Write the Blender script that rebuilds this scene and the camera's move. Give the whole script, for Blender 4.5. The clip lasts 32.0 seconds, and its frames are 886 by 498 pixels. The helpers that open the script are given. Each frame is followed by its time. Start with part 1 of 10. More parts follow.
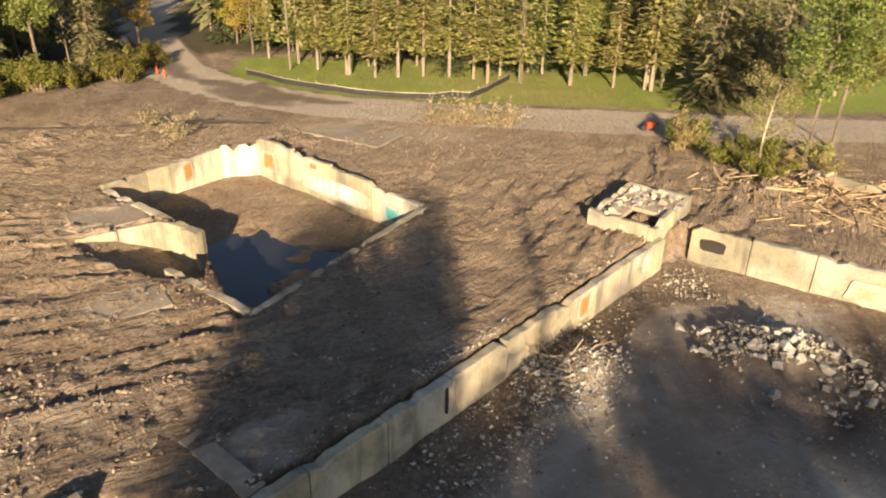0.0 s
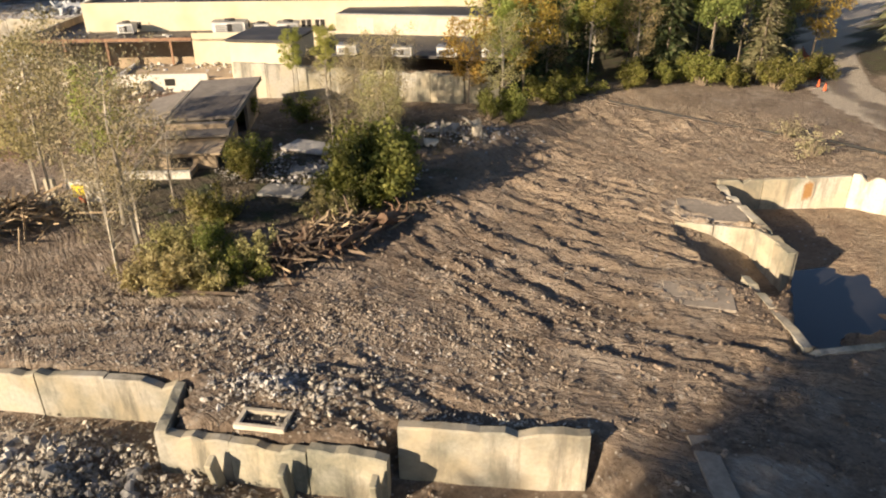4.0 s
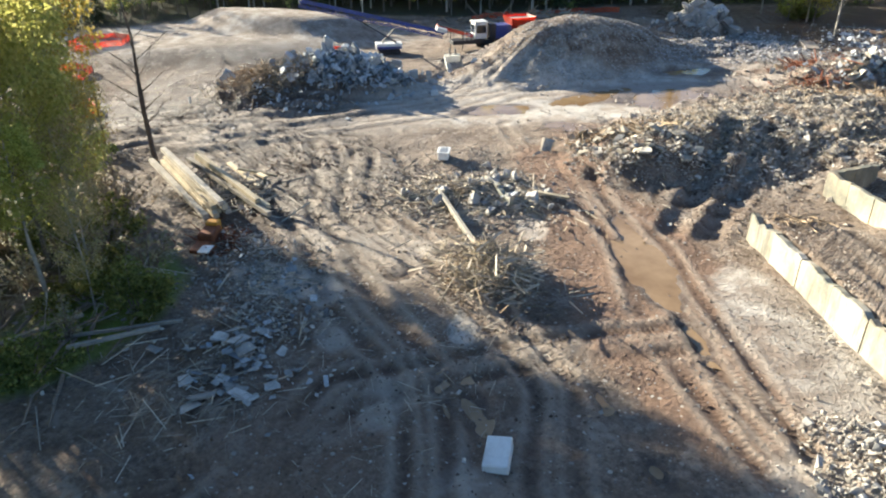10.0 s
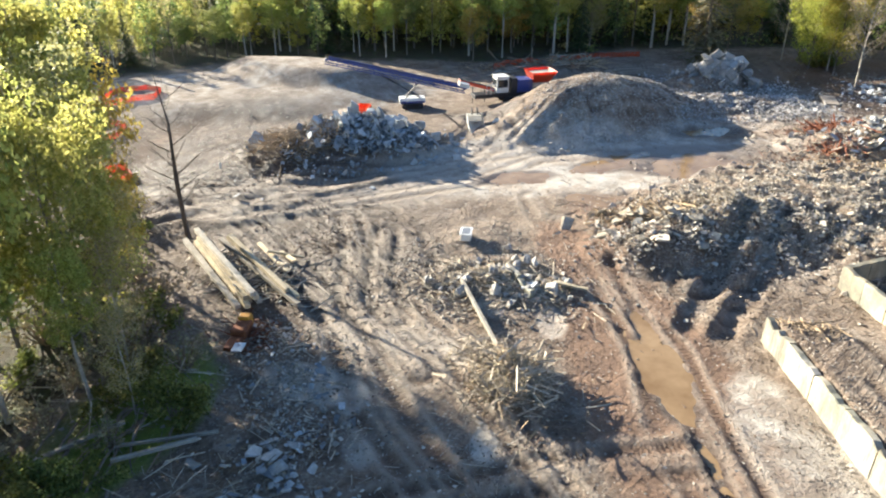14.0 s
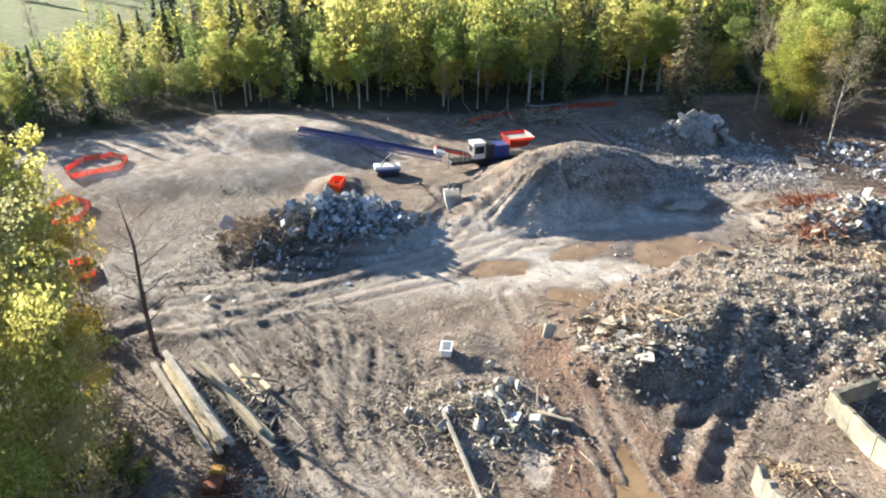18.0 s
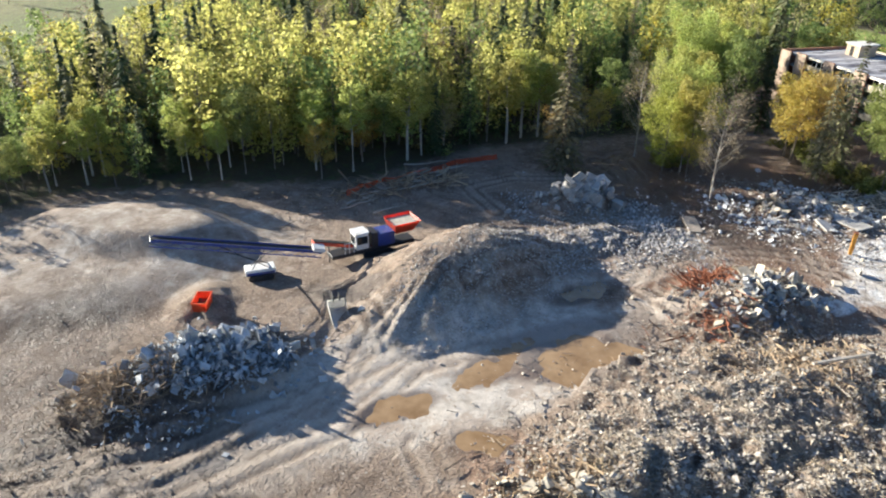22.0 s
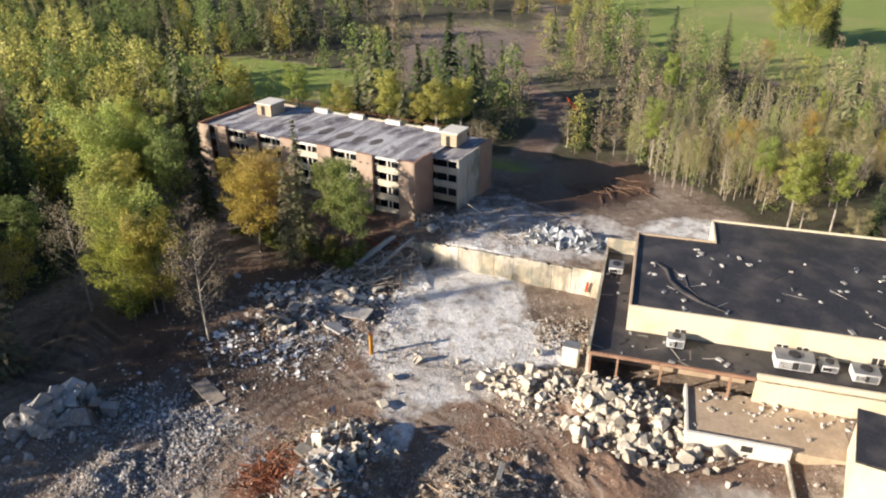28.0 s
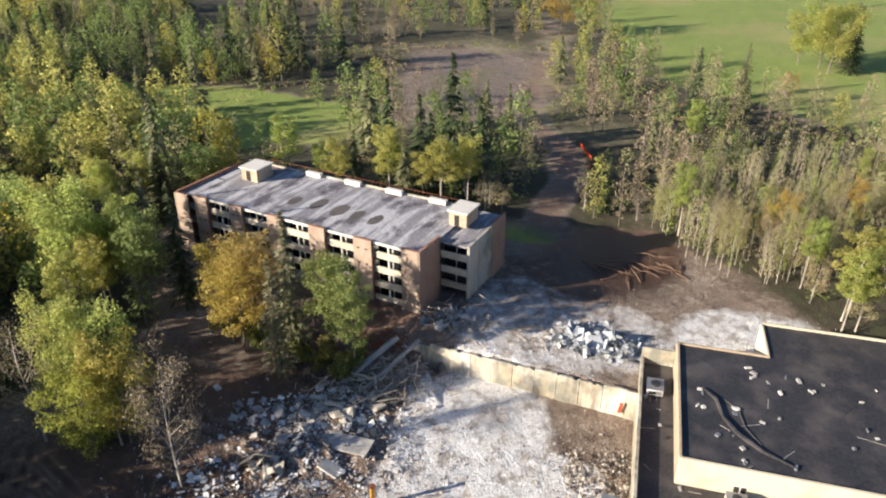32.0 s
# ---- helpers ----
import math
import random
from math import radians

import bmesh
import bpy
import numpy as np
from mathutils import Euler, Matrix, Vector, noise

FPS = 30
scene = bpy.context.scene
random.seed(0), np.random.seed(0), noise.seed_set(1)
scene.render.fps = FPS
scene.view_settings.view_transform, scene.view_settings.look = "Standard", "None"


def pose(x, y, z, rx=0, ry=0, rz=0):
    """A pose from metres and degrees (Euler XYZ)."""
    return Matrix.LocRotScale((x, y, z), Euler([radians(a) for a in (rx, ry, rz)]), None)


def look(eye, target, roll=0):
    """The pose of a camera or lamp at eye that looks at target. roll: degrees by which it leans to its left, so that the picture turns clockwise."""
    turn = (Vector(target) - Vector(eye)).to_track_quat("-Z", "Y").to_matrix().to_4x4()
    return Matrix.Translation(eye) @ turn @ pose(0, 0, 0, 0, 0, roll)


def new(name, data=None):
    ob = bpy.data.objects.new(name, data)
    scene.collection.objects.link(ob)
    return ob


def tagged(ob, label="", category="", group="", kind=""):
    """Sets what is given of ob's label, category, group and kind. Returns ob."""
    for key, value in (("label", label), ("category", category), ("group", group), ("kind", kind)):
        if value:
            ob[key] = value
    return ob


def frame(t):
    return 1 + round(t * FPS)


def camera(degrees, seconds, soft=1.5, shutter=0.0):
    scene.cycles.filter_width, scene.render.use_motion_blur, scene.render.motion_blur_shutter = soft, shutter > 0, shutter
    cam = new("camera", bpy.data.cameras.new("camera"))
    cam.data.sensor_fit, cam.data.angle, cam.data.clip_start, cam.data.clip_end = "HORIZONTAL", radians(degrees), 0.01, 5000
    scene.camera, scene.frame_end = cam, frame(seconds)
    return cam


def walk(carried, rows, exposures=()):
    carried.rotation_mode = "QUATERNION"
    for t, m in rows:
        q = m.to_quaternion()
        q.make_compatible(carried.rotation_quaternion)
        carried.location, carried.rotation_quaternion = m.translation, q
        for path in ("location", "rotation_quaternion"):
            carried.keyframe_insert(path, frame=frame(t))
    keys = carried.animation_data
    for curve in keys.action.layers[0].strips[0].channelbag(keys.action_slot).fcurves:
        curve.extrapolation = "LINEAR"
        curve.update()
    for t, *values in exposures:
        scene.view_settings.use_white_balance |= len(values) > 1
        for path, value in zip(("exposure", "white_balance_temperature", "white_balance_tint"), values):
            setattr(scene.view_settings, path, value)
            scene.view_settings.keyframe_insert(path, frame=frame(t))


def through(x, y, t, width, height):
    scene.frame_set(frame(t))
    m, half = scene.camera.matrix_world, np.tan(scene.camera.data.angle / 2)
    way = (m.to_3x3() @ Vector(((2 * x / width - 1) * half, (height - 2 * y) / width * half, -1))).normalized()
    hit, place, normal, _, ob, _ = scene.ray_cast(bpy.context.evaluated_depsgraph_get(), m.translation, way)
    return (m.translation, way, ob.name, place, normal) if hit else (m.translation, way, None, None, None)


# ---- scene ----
cam = camera(64.00, 32.0, soft=2.1)
PATH = [
    (0, (0.000, 0.000, 22.499), (-0.267, 8.939, 18.025), 0.89),
    (0.5, (0.086, 0.014, 22.433), (-1.163, 8.872, 17.964), 0.75),
    (1, (0.197, 0.011, 22.357), (-2.026, 8.677, 17.888), 0.41),
    (1.5, (0.319, -0.040, 22.251), (-2.846, 8.338, 17.801), 0.09),
    (2, (0.230, -0.028, 22.177), (-3.795, 7.972, 17.727), 0.24),
    (2.5, (0.230, -0.040, 22.197), (-4.634, 7.476, 17.742), 0.26),
    (3, (0.254, -0.079, 22.275), (-5.397, 6.862, 17.815), 0.29),
    (3.5, (0.319, -0.168, 22.311), (-6.055, 6.118, 17.856), 0.29),
    (5.5, (1.159, 0.320, 22.764), (-7.220, 3.301, 18.194), -1.69),
    (6, (1.182, 0.301, 22.899), (-7.352, 2.477, 18.162), -1.61),
    (6.5, (1.288, 0.311, 23.039), (-7.488, 1.228, 18.333), -1.49),
    (7, (1.482, 0.347, 23.255), (-7.344, 0.059, 18.563), -1.30),
    (7.5, (1.676, 0.310, 23.294), (-7.090, -0.925, 18.643), -1.02),
    (8, (1.800, 0.261, 23.280), (-6.800, -1.906, 18.661), -0.60),
    (8.5, (1.935, 0.300, 23.345), (-6.350, -2.885, 18.739), -0.32),
    (9, (2.062, 0.417, 23.414), (-5.768, -3.765, 18.811), -0.23),
    (9.5, (2.104, 0.513, 23.388), (-5.186, -4.566, 18.797), -0.10),
    (10, (2.172, 0.651, 23.402), (-4.489, -5.232, 18.819), 0.07),
    (10.5, (2.202, 0.799, 23.575), (-4.228, -5.340, 18.994), 0.10),
    (11, (2.259, 0.870, 24.376), (-4.179, -5.268, 19.806), 0.01),
    (11.5, (2.253, 0.817, 25.413), (-4.200, -5.312, 20.855), -0.01),
    (12, (2.184, 0.679, 26.385), (-4.286, -5.445, 21.843), 0.03),
    (12.5, (2.055, 0.418, 27.347), (-4.430, -5.703, 22.821), 0.04),
    (13, (1.897, 0.110, 28.343), (-4.603, -6.005, 23.830), 0.04),
    (13.5, (1.713, -0.245, 29.380), (-4.803, -6.348, 24.873), 0.07),
    (14, (1.466, -0.587, 30.395), (-5.063, -6.682, 25.899), 0.06),
    (14.5, (1.172, -0.973, 31.441), (-5.367, -7.060, 26.948), 0.09),
    (16.5, (-0.708, -3.044, 35.886), (-7.338, -9.039, 31.401), 0.35),
    (17, (-1.385, -3.724, 36.982), (-8.063, -9.666, 32.497), 0.33),
    (17.5, (-2.128, -4.518, 38.021), (-8.861, -10.399, 33.540), 0.39),
    (18, (-3.070, -5.410, 39.093), (-9.848, -11.237, 34.608), 0.47),
    (18.5, (-4.101, -6.339, 40.176), (-10.921, -12.114, 35.688), 0.48),
    (19, (-5.260, -7.295, 41.391), (-12.121, -13.012, 36.892), 0.50),
    (19.5, (-6.484, -8.382, 42.610), (-13.370, -14.058, 38.097), 0.55),
    (20, (-7.800, -9.562, 43.884), (-14.678, -15.227, 39.346), 0.55),
    (20.5, (-9.358, -10.947, 45.293), (-16.224, -16.599, 40.720), 0.75),
    (21, (-11.097, -12.397, 46.575), (-18.010, -17.969, 41.974), 0.77),
    (21.5, (-12.836, -14.010, 47.626), (-20.163, -19.024, 43.023), 0.87),
    (22, (-14.669, -15.621, 48.634), (-22.380, -20.033, 44.044), 0.96),
    (22.5, (-16.837, -17.042, 49.649), (-24.964, -20.635, 45.063), 0.70),
    (23, (-18.998, -18.259, 50.729), (-27.485, -20.908, 46.151), 0.55),
    (23.5, (-21.207, -19.318, 51.867), (-29.940, -20.962, 47.282), 0.32),
    (24, (-23.496, -20.504, 52.784), (-32.365, -21.161, 48.210), 0.10),
    (24.5, (-25.970, -21.621, 53.518), (-34.870, -21.548, 48.961), -0.05),
    (25, (-28.440, -22.480, 54.278), (-37.334, -22.009, 49.733), -0.07),
    (25.5, (-30.820, -23.195, 55.134), (-39.684, -22.250, 50.602), -0.10),
    (26, (-33.098, -23.784, 56.166), (-41.899, -22.363, 51.636), -0.12),
    (26.5, (-35.496, -24.167, 57.288), (-44.218, -22.333, 52.752), -0.23),
    (28.5, (-45.195, -24.842, 61.898), (-53.668, -22.128, 57.331), 0.10),
    (29, (-47.578, -24.643, 63.051), (-56.046, -21.922, 58.481), 0.20),
    (29.5, (-50.079, -24.186, 64.166), (-58.544, -21.470, 59.589), 0.18),
    (30, (-52.702, -23.554, 65.264), (-61.167, -20.851, 60.679), 0.19),
    (30.5, (-55.510, -22.727, 66.260), (-63.975, -20.038, 61.666), 0.10),
    (31, (-58.418, -21.920, 67.256), (-66.876, -19.238, 62.645), 0.04),
    (31.5, (-61.482, -21.251, 68.163), (-69.929, -18.564, 63.534), 0.05),
    (32, (-64.584, -20.624, 68.957), (-73.020, -17.922, 64.316), 0.09),
]
EXPOSURES = [(0.0, 1.32, 7100, 12), (3.0, 1.24, 6650, 12), (6.0, 1.0, 5550, 9), (8.0, 1.24, 5350, 8), (9.0, 1.5, 5350, 6), (10.0, 2.0, 5350, 4), (12.0, 2.15, 5350, 4), (14.0, 2.15, 5350, 5), (20.0, 1.9, 5150, 6), (23.0, 1.68, 5200, 7), (26.0, 1.36, 5350, 9), (29.0, 1.2, 5500, 13), (32.0, 1.34, 5400, 12)]
walk(cam, [(t, look(eye, target, roll)) for t, eye, target, roll in PATH], EXPOSURES)

# ---- light ----
SUN_ELEVATION, SUN_AZIMUTH = 17.5, 178.0
sky_world = bpy.data.worlds.new("sky")
scene.world = sky_world
sky_world.use_nodes = True
_nt = sky_world.node_tree
_sky = _nt.nodes.new("ShaderNodeTexSky")
_sky.sky_type, _sky.sun_disc = "NISHITA", False
_sky.sun_elevation, _sky.sun_rotation = radians(SUN_ELEVATION), radians(SUN_AZIMUTH)
_sky.air_density, _sky.dust_density, _sky.ozone_density = 0.8, 0.7, 1.2
_nt.links.new(_sky.outputs[0], _nt.nodes["Background"].inputs[0])
_nt.nodes["Background"].inputs[1].default_value = 0.05

sun = new("sun", bpy.data.lights.new("sun", "SUN"))
sun.data.energy, sun.data.angle, sun.data.color = 5.0, radians(0.6), (1.0, 0.79, 0.53)
sun.matrix_world = look((300 * math.sin(radians(SUN_AZIMUTH)), 300 * math.cos(radians(SUN_AZIMUTH)), 300 * math.tan(radians(SUN_ELEVATION))), (0, 0, 0))

# ---- materials ----
def nodes_of(name):
    m = bpy.data.materials.new(name)
    m.use_nodes = True
    nt = m.node_tree
    return m, nt, nt.nodes["Principled BSDF"]


def put(nt, kind, **inputs):
    n = nt.nodes.new(kind)
    for key, value in inputs.items():
        key = key.replace("_", " ")
        if key in n.inputs:
            if hasattr(value, "links"):
                nt.links.new(value, n.inputs[key])
            else:
                n.inputs[key].default_value = value
    return n


def noise_of(nt, vec, scale, detail=4.0, rough=0.6, stretch=None):
    if stretch:
        mp = put(nt, "ShaderNodeMapping", Vector=vec, Scale=stretch)
        vec = mp.outputs[0]
    return put(nt, "ShaderNodeTexNoise", Vector=vec, Scale=scale, Detail=detail, Roughness=rough).outputs[0]


def ramp(nt, fac, low, high, a=(0, 0, 0, 1), b=(1, 1, 1, 1)):
    r = nt.nodes.new("ShaderNodeValToRGB")
    r.color_ramp.elements[0].position, r.color_ramp.elements[1].position = low, high
    r.color_ramp.elements[0].color, r.color_ramp.elements[1].color = a, b
    nt.links.new(fac, r.inputs[0])
    return r.outputs[0]


def blend(nt, fac, a, b, how="MIX"):
    n = nt.nodes.new("ShaderNodeMix")
    n.data_type, n.blend_type = "RGBA", how
    for sock, value in ((n.inputs[0], fac), (n.inputs[6], a), (n.inputs[7], b)):
        if hasattr(value, "links"):
            nt.links.new(value, sock)
        else:
            sock.default_value = value
    return n.outputs[2]


def calc(nt, how, a, b=0.0, clamp=False):
    n = nt.nodes.new("ShaderNodeMath")
    n.operation, n.use_clamp = how, clamp
    for sock, value in ((n.inputs[0], a), (n.inputs[1], b)):
        if hasattr(value, "links"):
            nt.links.new(value, sock)
        else:
            sock.default_value = value
    return n.outputs[0]


def rgb(c, k=1.0):
    return (c[0] * k, c[1] * k, c[2] * k, 1.0)


def bumped(nt, bsdf, height, strength, distance):
    b = put(nt, "ShaderNodeBump", Height=height, Strength=strength, Distance=distance)
    nt.links.new(b.outputs[0], bsdf.inputs["Normal"])


def surface(name, base, rough=0.9, grain=6.0, broad=0.5, var=0.35, bump=0.4, metal=0.0, stain=None, by="object", spread=0.0, deep=0.03):
    """A worn surface: base colour with broad and fine variation, stains and relief; spread varies it piece by piece."""
    m, nt, bsdf = nodes_of(name)
    if by == "world":
        vec = put(nt, "ShaderNodeNewGeometry").outputs["Position"]
    else:
        vec = put(nt, "ShaderNodeTexCoord").outputs["Object"]
    fine = noise_of(nt, vec, grain, 6.0, 0.7)
    wide = noise_of(nt, vec, broad, 4.0, 0.6)
    col = blend(nt, ramp(nt, fine, 0.3, 0.75), rgb(base, 1 - var), rgb(base, 1 + var))
    st = stain if stain else tuple(c * 0.55 for c in base)
    col = blend(nt, ramp(nt, wide, 0.45, 0.72), col, blend(nt, 0.75, col, rgb(st)))
    if spread > 0:
        if by == "island":
            r = put(nt, "ShaderNodeNewGeometry").outputs["Random Per Island"]
        else:
            r = put(nt, "ShaderNodeObjectInfo").outputs["Random"]
        tone = calc(nt, "ADD", calc(nt, "MULTIPLY", r, 2 * spread), 1 - spread)
        hsv = put(nt, "ShaderNodeHueSaturation", Color=col, Value=tone)
        col = hsv.outputs[0]
    nt.links.new(col, bsdf.inputs["Base Color"])
    bsdf.inputs["Roughness"].default_value = rough
    bsdf.inputs["Metallic"].default_value = metal
    bumped(nt, bsdf, fine, bump, deep)
    return m


def leafy(name, tones, rough=0.6, through=0.5):
    """Foliage: each leaf takes its own tone between the given ones, and lets some light through."""
    m, nt, bsdf = nodes_of(name)
    geo = put(nt, "ShaderNodeNewGeometry")
    r = nt.nodes.new("ShaderNodeValToRGB")
    els = r.color_ramp.elements
    while len(els) < len(tones):
        els.new(0.5)
    for i, tone in enumerate(tones):
        els[i].position, els[i].color = i / (len(tones) - 1), rgb(tone)
    nt.links.new(geo.outputs["Random Per Island"], r.inputs[0])
    big = noise_of(nt, geo.outputs["Position"], 0.12, 2.0)
    hsv = put(nt, "ShaderNodeHueSaturation", Color=r.outputs[0], Value=calc(nt, "ADD", calc(nt, "MULTIPLY", big, 0.9), 0.55))
    nt.links.new(calc(nt, "ADD", calc(nt, "MULTIPLY", put(nt, "ShaderNodeObjectInfo").outputs["Random"], 0.05), 0.475), hsv.inputs["Hue"])
    nt.links.new(hsv.outputs[0], bsdf.inputs["Base Color"])
    bsdf.inputs["Roughness"].default_value = rough
    bsdf.inputs["Specular IOR Level"].default_value = 0.25
    tl = put(nt, "ShaderNodeBsdfTranslucent", Color=hsv.outputs[0])
    mix = nt.nodes.new("ShaderNodeMixShader")
    mix.inputs[0].default_value = through
    nt.links.new(bsdf.outputs[0], mix.inputs[1])
    nt.links.new(tl.outputs[0], mix.inputs[2])
    nt.links.new(mix.outputs[0], nt.nodes["Material Output"].inputs[0])
    return m


def concrete_wall_material(name, base, dark, warm, streak=0.6):
    """Board-marked old concrete with rain streaks running down, pale patches and grey-green damp."""
    m, nt, bsdf = nodes_of(name)
    vec = put(nt, "ShaderNodeNewGeometry").outputs["Position"]
    fine = noise_of(nt, vec, 5.0, 8.0, 0.7)
    drip = noise_of(nt, vec, 1.0, 6.0, 0.72, (0.75, 0.75, 0.13))
    patch = noise_of(nt, vec, 0.35, 4.0, 0.6)
    rnd = put(nt, "ShaderNodeObjectInfo").outputs["Random"]
    col = blend(nt, ramp(nt, fine, 0.3, 0.7), rgb(base, 0.78), rgb(base, 1.15))
    moss = noise_of(nt, vec, 0.16, 3.0, 0.6)
    col = blend(nt, calc(nt, "MULTIPLY", ramp(nt, moss, 0.43, 0.55), 0.88), col, blend(nt, ramp(nt, fine, 0.3, 0.7), (0.13, 0.135, 0.10, 1), (0.27, 0.26, 0.20, 1)))
    col = blend(nt, ramp(nt, patch, 0.42, 0.62), col, blend(nt, 0.6, col, rgb(warm)))
    col = blend(nt, calc(nt, "MULTIPLY", ramp(nt, drip, 0.50, 0.64), streak), col, rgb(dark))
    hsv = put(nt, "ShaderNodeHueSaturation", Color=col, Value=calc(nt, "ADD", calc(nt, "MULTIPLY", rnd, 0.36), 0.82))
    nt.links.new(hsv.outputs[0], bsdf.inputs["Base Color"])
    bsdf.inputs["Roughness"].default_value = 0.9
    bumped(nt, bsdf, fine, 0.5, 0.04)
    return m


def ground_material():
    """One soil for the whole sheet; the zone attributes say where dust, grass, wet clay, white rubble dust and gravel
    lie. Some litter, wet and dark spots paint shade into the soil colour.
    """
    m, nt, bsdf = nodes_of("ground_soil")
    geo = put(nt, "ShaderNodeNewGeometry")
    pos = geo.outputs["Position"]
    za, zb = nt.nodes.new("ShaderNodeAttribute"), nt.nodes.new("ShaderNodeAttribute")
    za.attribute_name, zb.attribute_name = "zone_a", "zone_b"
    sa, sb = nt.nodes.new("ShaderNodeSeparateColor"), nt.nodes.new("ShaderNodeSeparateColor")
    nt.links.new(za.outputs["Color"], sa.inputs[0])
    nt.links.new(zb.outputs["Color"], sb.inputs[0])
    pale, grass, litter, white = sa.outputs[0], sa.outputs[1], sa.outputs[2], za.outputs["Alpha"]
    clay, road, bits, wet = sb.outputs[0], sb.outputs[1], sb.outputs[2], zb.outputs["Alpha"]
    fine = noise_of(nt, pos, 3.2, 10.0, 0.72)
    mid = noise_of(nt, pos, 0.45, 6.0, 0.65)
    wide = noise_of(nt, pos, 0.06, 4.0, 0.6)

    def edge(mask, soft=0.22):
        """The mask, broken up by noise at its border."""
        s = calc(nt, "ADD", mask, calc(nt, "MULTIPLY", calc(nt, "SUBTRACT", mid, 0.5), 0.9))
        return ramp(nt, s, 0.5 - soft, 0.5 + soft)

    soil = blend(nt, ramp(nt, fine, 0.32, 0.68), (0.10, 0.076, 0.060, 1), (0.42, 0.335, 0.255, 1))
    soil = blend(nt, ramp(nt, mid, 0.38, 0.66), soil, blend(nt, 0.6, soil, (0.215, 0.155, 0.112, 1)))
    soil = blend(nt, ramp(nt, wide, 0.42, 0.62), soil, blend(nt, 0.35, soil, (0.36, 0.285, 0.215, 1)))
    ragged = noise_of(nt, pos, 0.14, 9.0, 0.74)
    soil = blend(nt, calc(nt, "MULTIPLY", ramp(nt, ragged, 0.51, 0.57), 0.75), soil, blend(nt, 1.0, soil, (0.58, 0.54, 0.51, 1), "MULTIPLY"))
    crust = noise_of(nt, pos, 0.33, 9.0, 0.76)
    soil = blend(nt, calc(nt, "MULTIPLY", ramp(nt, crust, 0.54, 0.60), 0.5), soil, (0.47, 0.40, 0.33, 1))
    drag = noise_of(nt, pos, 1.0, 5.0, 0.65, (0.55, 0.10, 1.0))
    soil = blend(nt, calc(nt, "MULTIPLY", ramp(nt, drag, 0.52, 0.60), 0.45), soil, blend(nt, 1.0, soil, (0.62, 0.57, 0.53, 1), "MULTIPLY"))
    claycol = blend(nt, ramp(nt, fine, 0.3, 0.72), (0.15, 0.092, 0.060, 1), (0.33, 0.215, 0.145, 1))
    soil = blend(nt, edge(clay), soil, claycol)
    dust = blend(nt, ramp(nt, mid, 0.35, 0.65), (0.33, 0.295, 0.25, 1), (0.62, 0.57, 0.50, 1))
    dust = blend(nt, ramp(nt, fine, 0.45, 0.8), dust, blend(nt, 0.4, dust, (0.2, 0.16, 0.13, 1)))
    dust = blend(nt, calc(nt, "MULTIPLY", ramp(nt, ragged, 0.48, 0.55), 0.6), dust, (0.30, 0.235, 0.18, 1))
    soil = blend(nt, edge(pale), soil, dust)
    whitecol = blend(nt, ramp(nt, fine, 0.34, 0.56), (0.52, 0.51, 0.50, 1), (0.90, 0.90, 0.89, 1))
    whitecol = blend(nt, ramp(nt, noise_of(nt, pos, 0.22, 6.0, 0.7), 0.30, 0.50), blend(nt, 0.5, whitecol, (0.46, 0.43, 0.39, 1)), whitecol)
    whitecol = blend(nt, ramp(nt, crust, 0.40, 0.50), (0.40, 0.36, 0.32, 1), whitecol)
    soil = blend(nt, edge(white, 0.16), soil, whitecol)
    zd = nt.nodes.new("ShaderNodeAttribute")
    zd.attribute_name = "zone_d"
    sd = nt.nodes.new("ShaderNodeSeparateColor")
    nt.links.new(zd.outputs["Color"], sd.inputs[0])
    soil = blend(nt, calc(nt, "MULTIPLY", sd.outputs[0], ramp(nt, fine, 0.30, 0.52)), soil, blend(nt, ramp(nt, mid, 0.4, 0.62), (0.43, 0.335, 0.235, 1), (0.33, 0.245, 0.17, 1)))
    soil = blend(nt, calc(nt, "MULTIPLY", sd.outputs[1], calc(nt, "SUBTRACT", 1.0, ramp(nt, crust, 0.50, 0.64))), soil, blend(nt, 1.0, soil, (0.43, 0.39, 0.37, 1), "MULTIPLY"))
    # crawler and wheel marks: the pressed lines smooth and dark, their lips dry and pale
    zc = nt.nodes.new("ShaderNodeAttribute")
    zc.attribute_name = "zone_c"
    sc = nt.nodes.new("ShaderNodeSeparateColor")
    nt.links.new(zc.outputs["Color"], sc.inputs[0])
    soil = blend(nt, calc(nt, "MULTIPLY", sc.outputs[1], 0.75), soil, blend(nt, 1.0, soil, (0.55, 0.51, 0.48, 1), "MULTIPLY"))
    soil = blend(nt, calc(nt, "MULTIPLY", sc.outputs[2], 0.55), soil, (0.50, 0.43, 0.35, 1))
    # broken bits: pebbles and shards of several tones pressed into the soil
    for scale, low, high in ((1.6, 0.16, 0.22), (3.4, 0.18, 0.25)):
        v = put(nt, "ShaderNodeTexVoronoi", Vector=pos, Scale=scale, Randomness=1.0)
        sh = nt.nodes.new("ShaderNodeSeparateColor")
        nt.links.new(v.outputs["Color"], sh.inputs[0])
        inside = calc(nt, "SUBTRACT", 1.0, ramp(nt, v.outputs["Distance"], low, high))
        chosen = calc(nt, "GREATER_THAN", calc(nt, "ADD", calc(nt, "MULTIPLY", bits, 0.9), calc(nt, "MULTIPLY", fine, 0.25)), sh.outputs[0])
        tone = ramp(nt, sh.outputs[1], 0.0, 1.0, (0.14, 0.11, 0.09, 1), (0.62, 0.57, 0.50, 1))
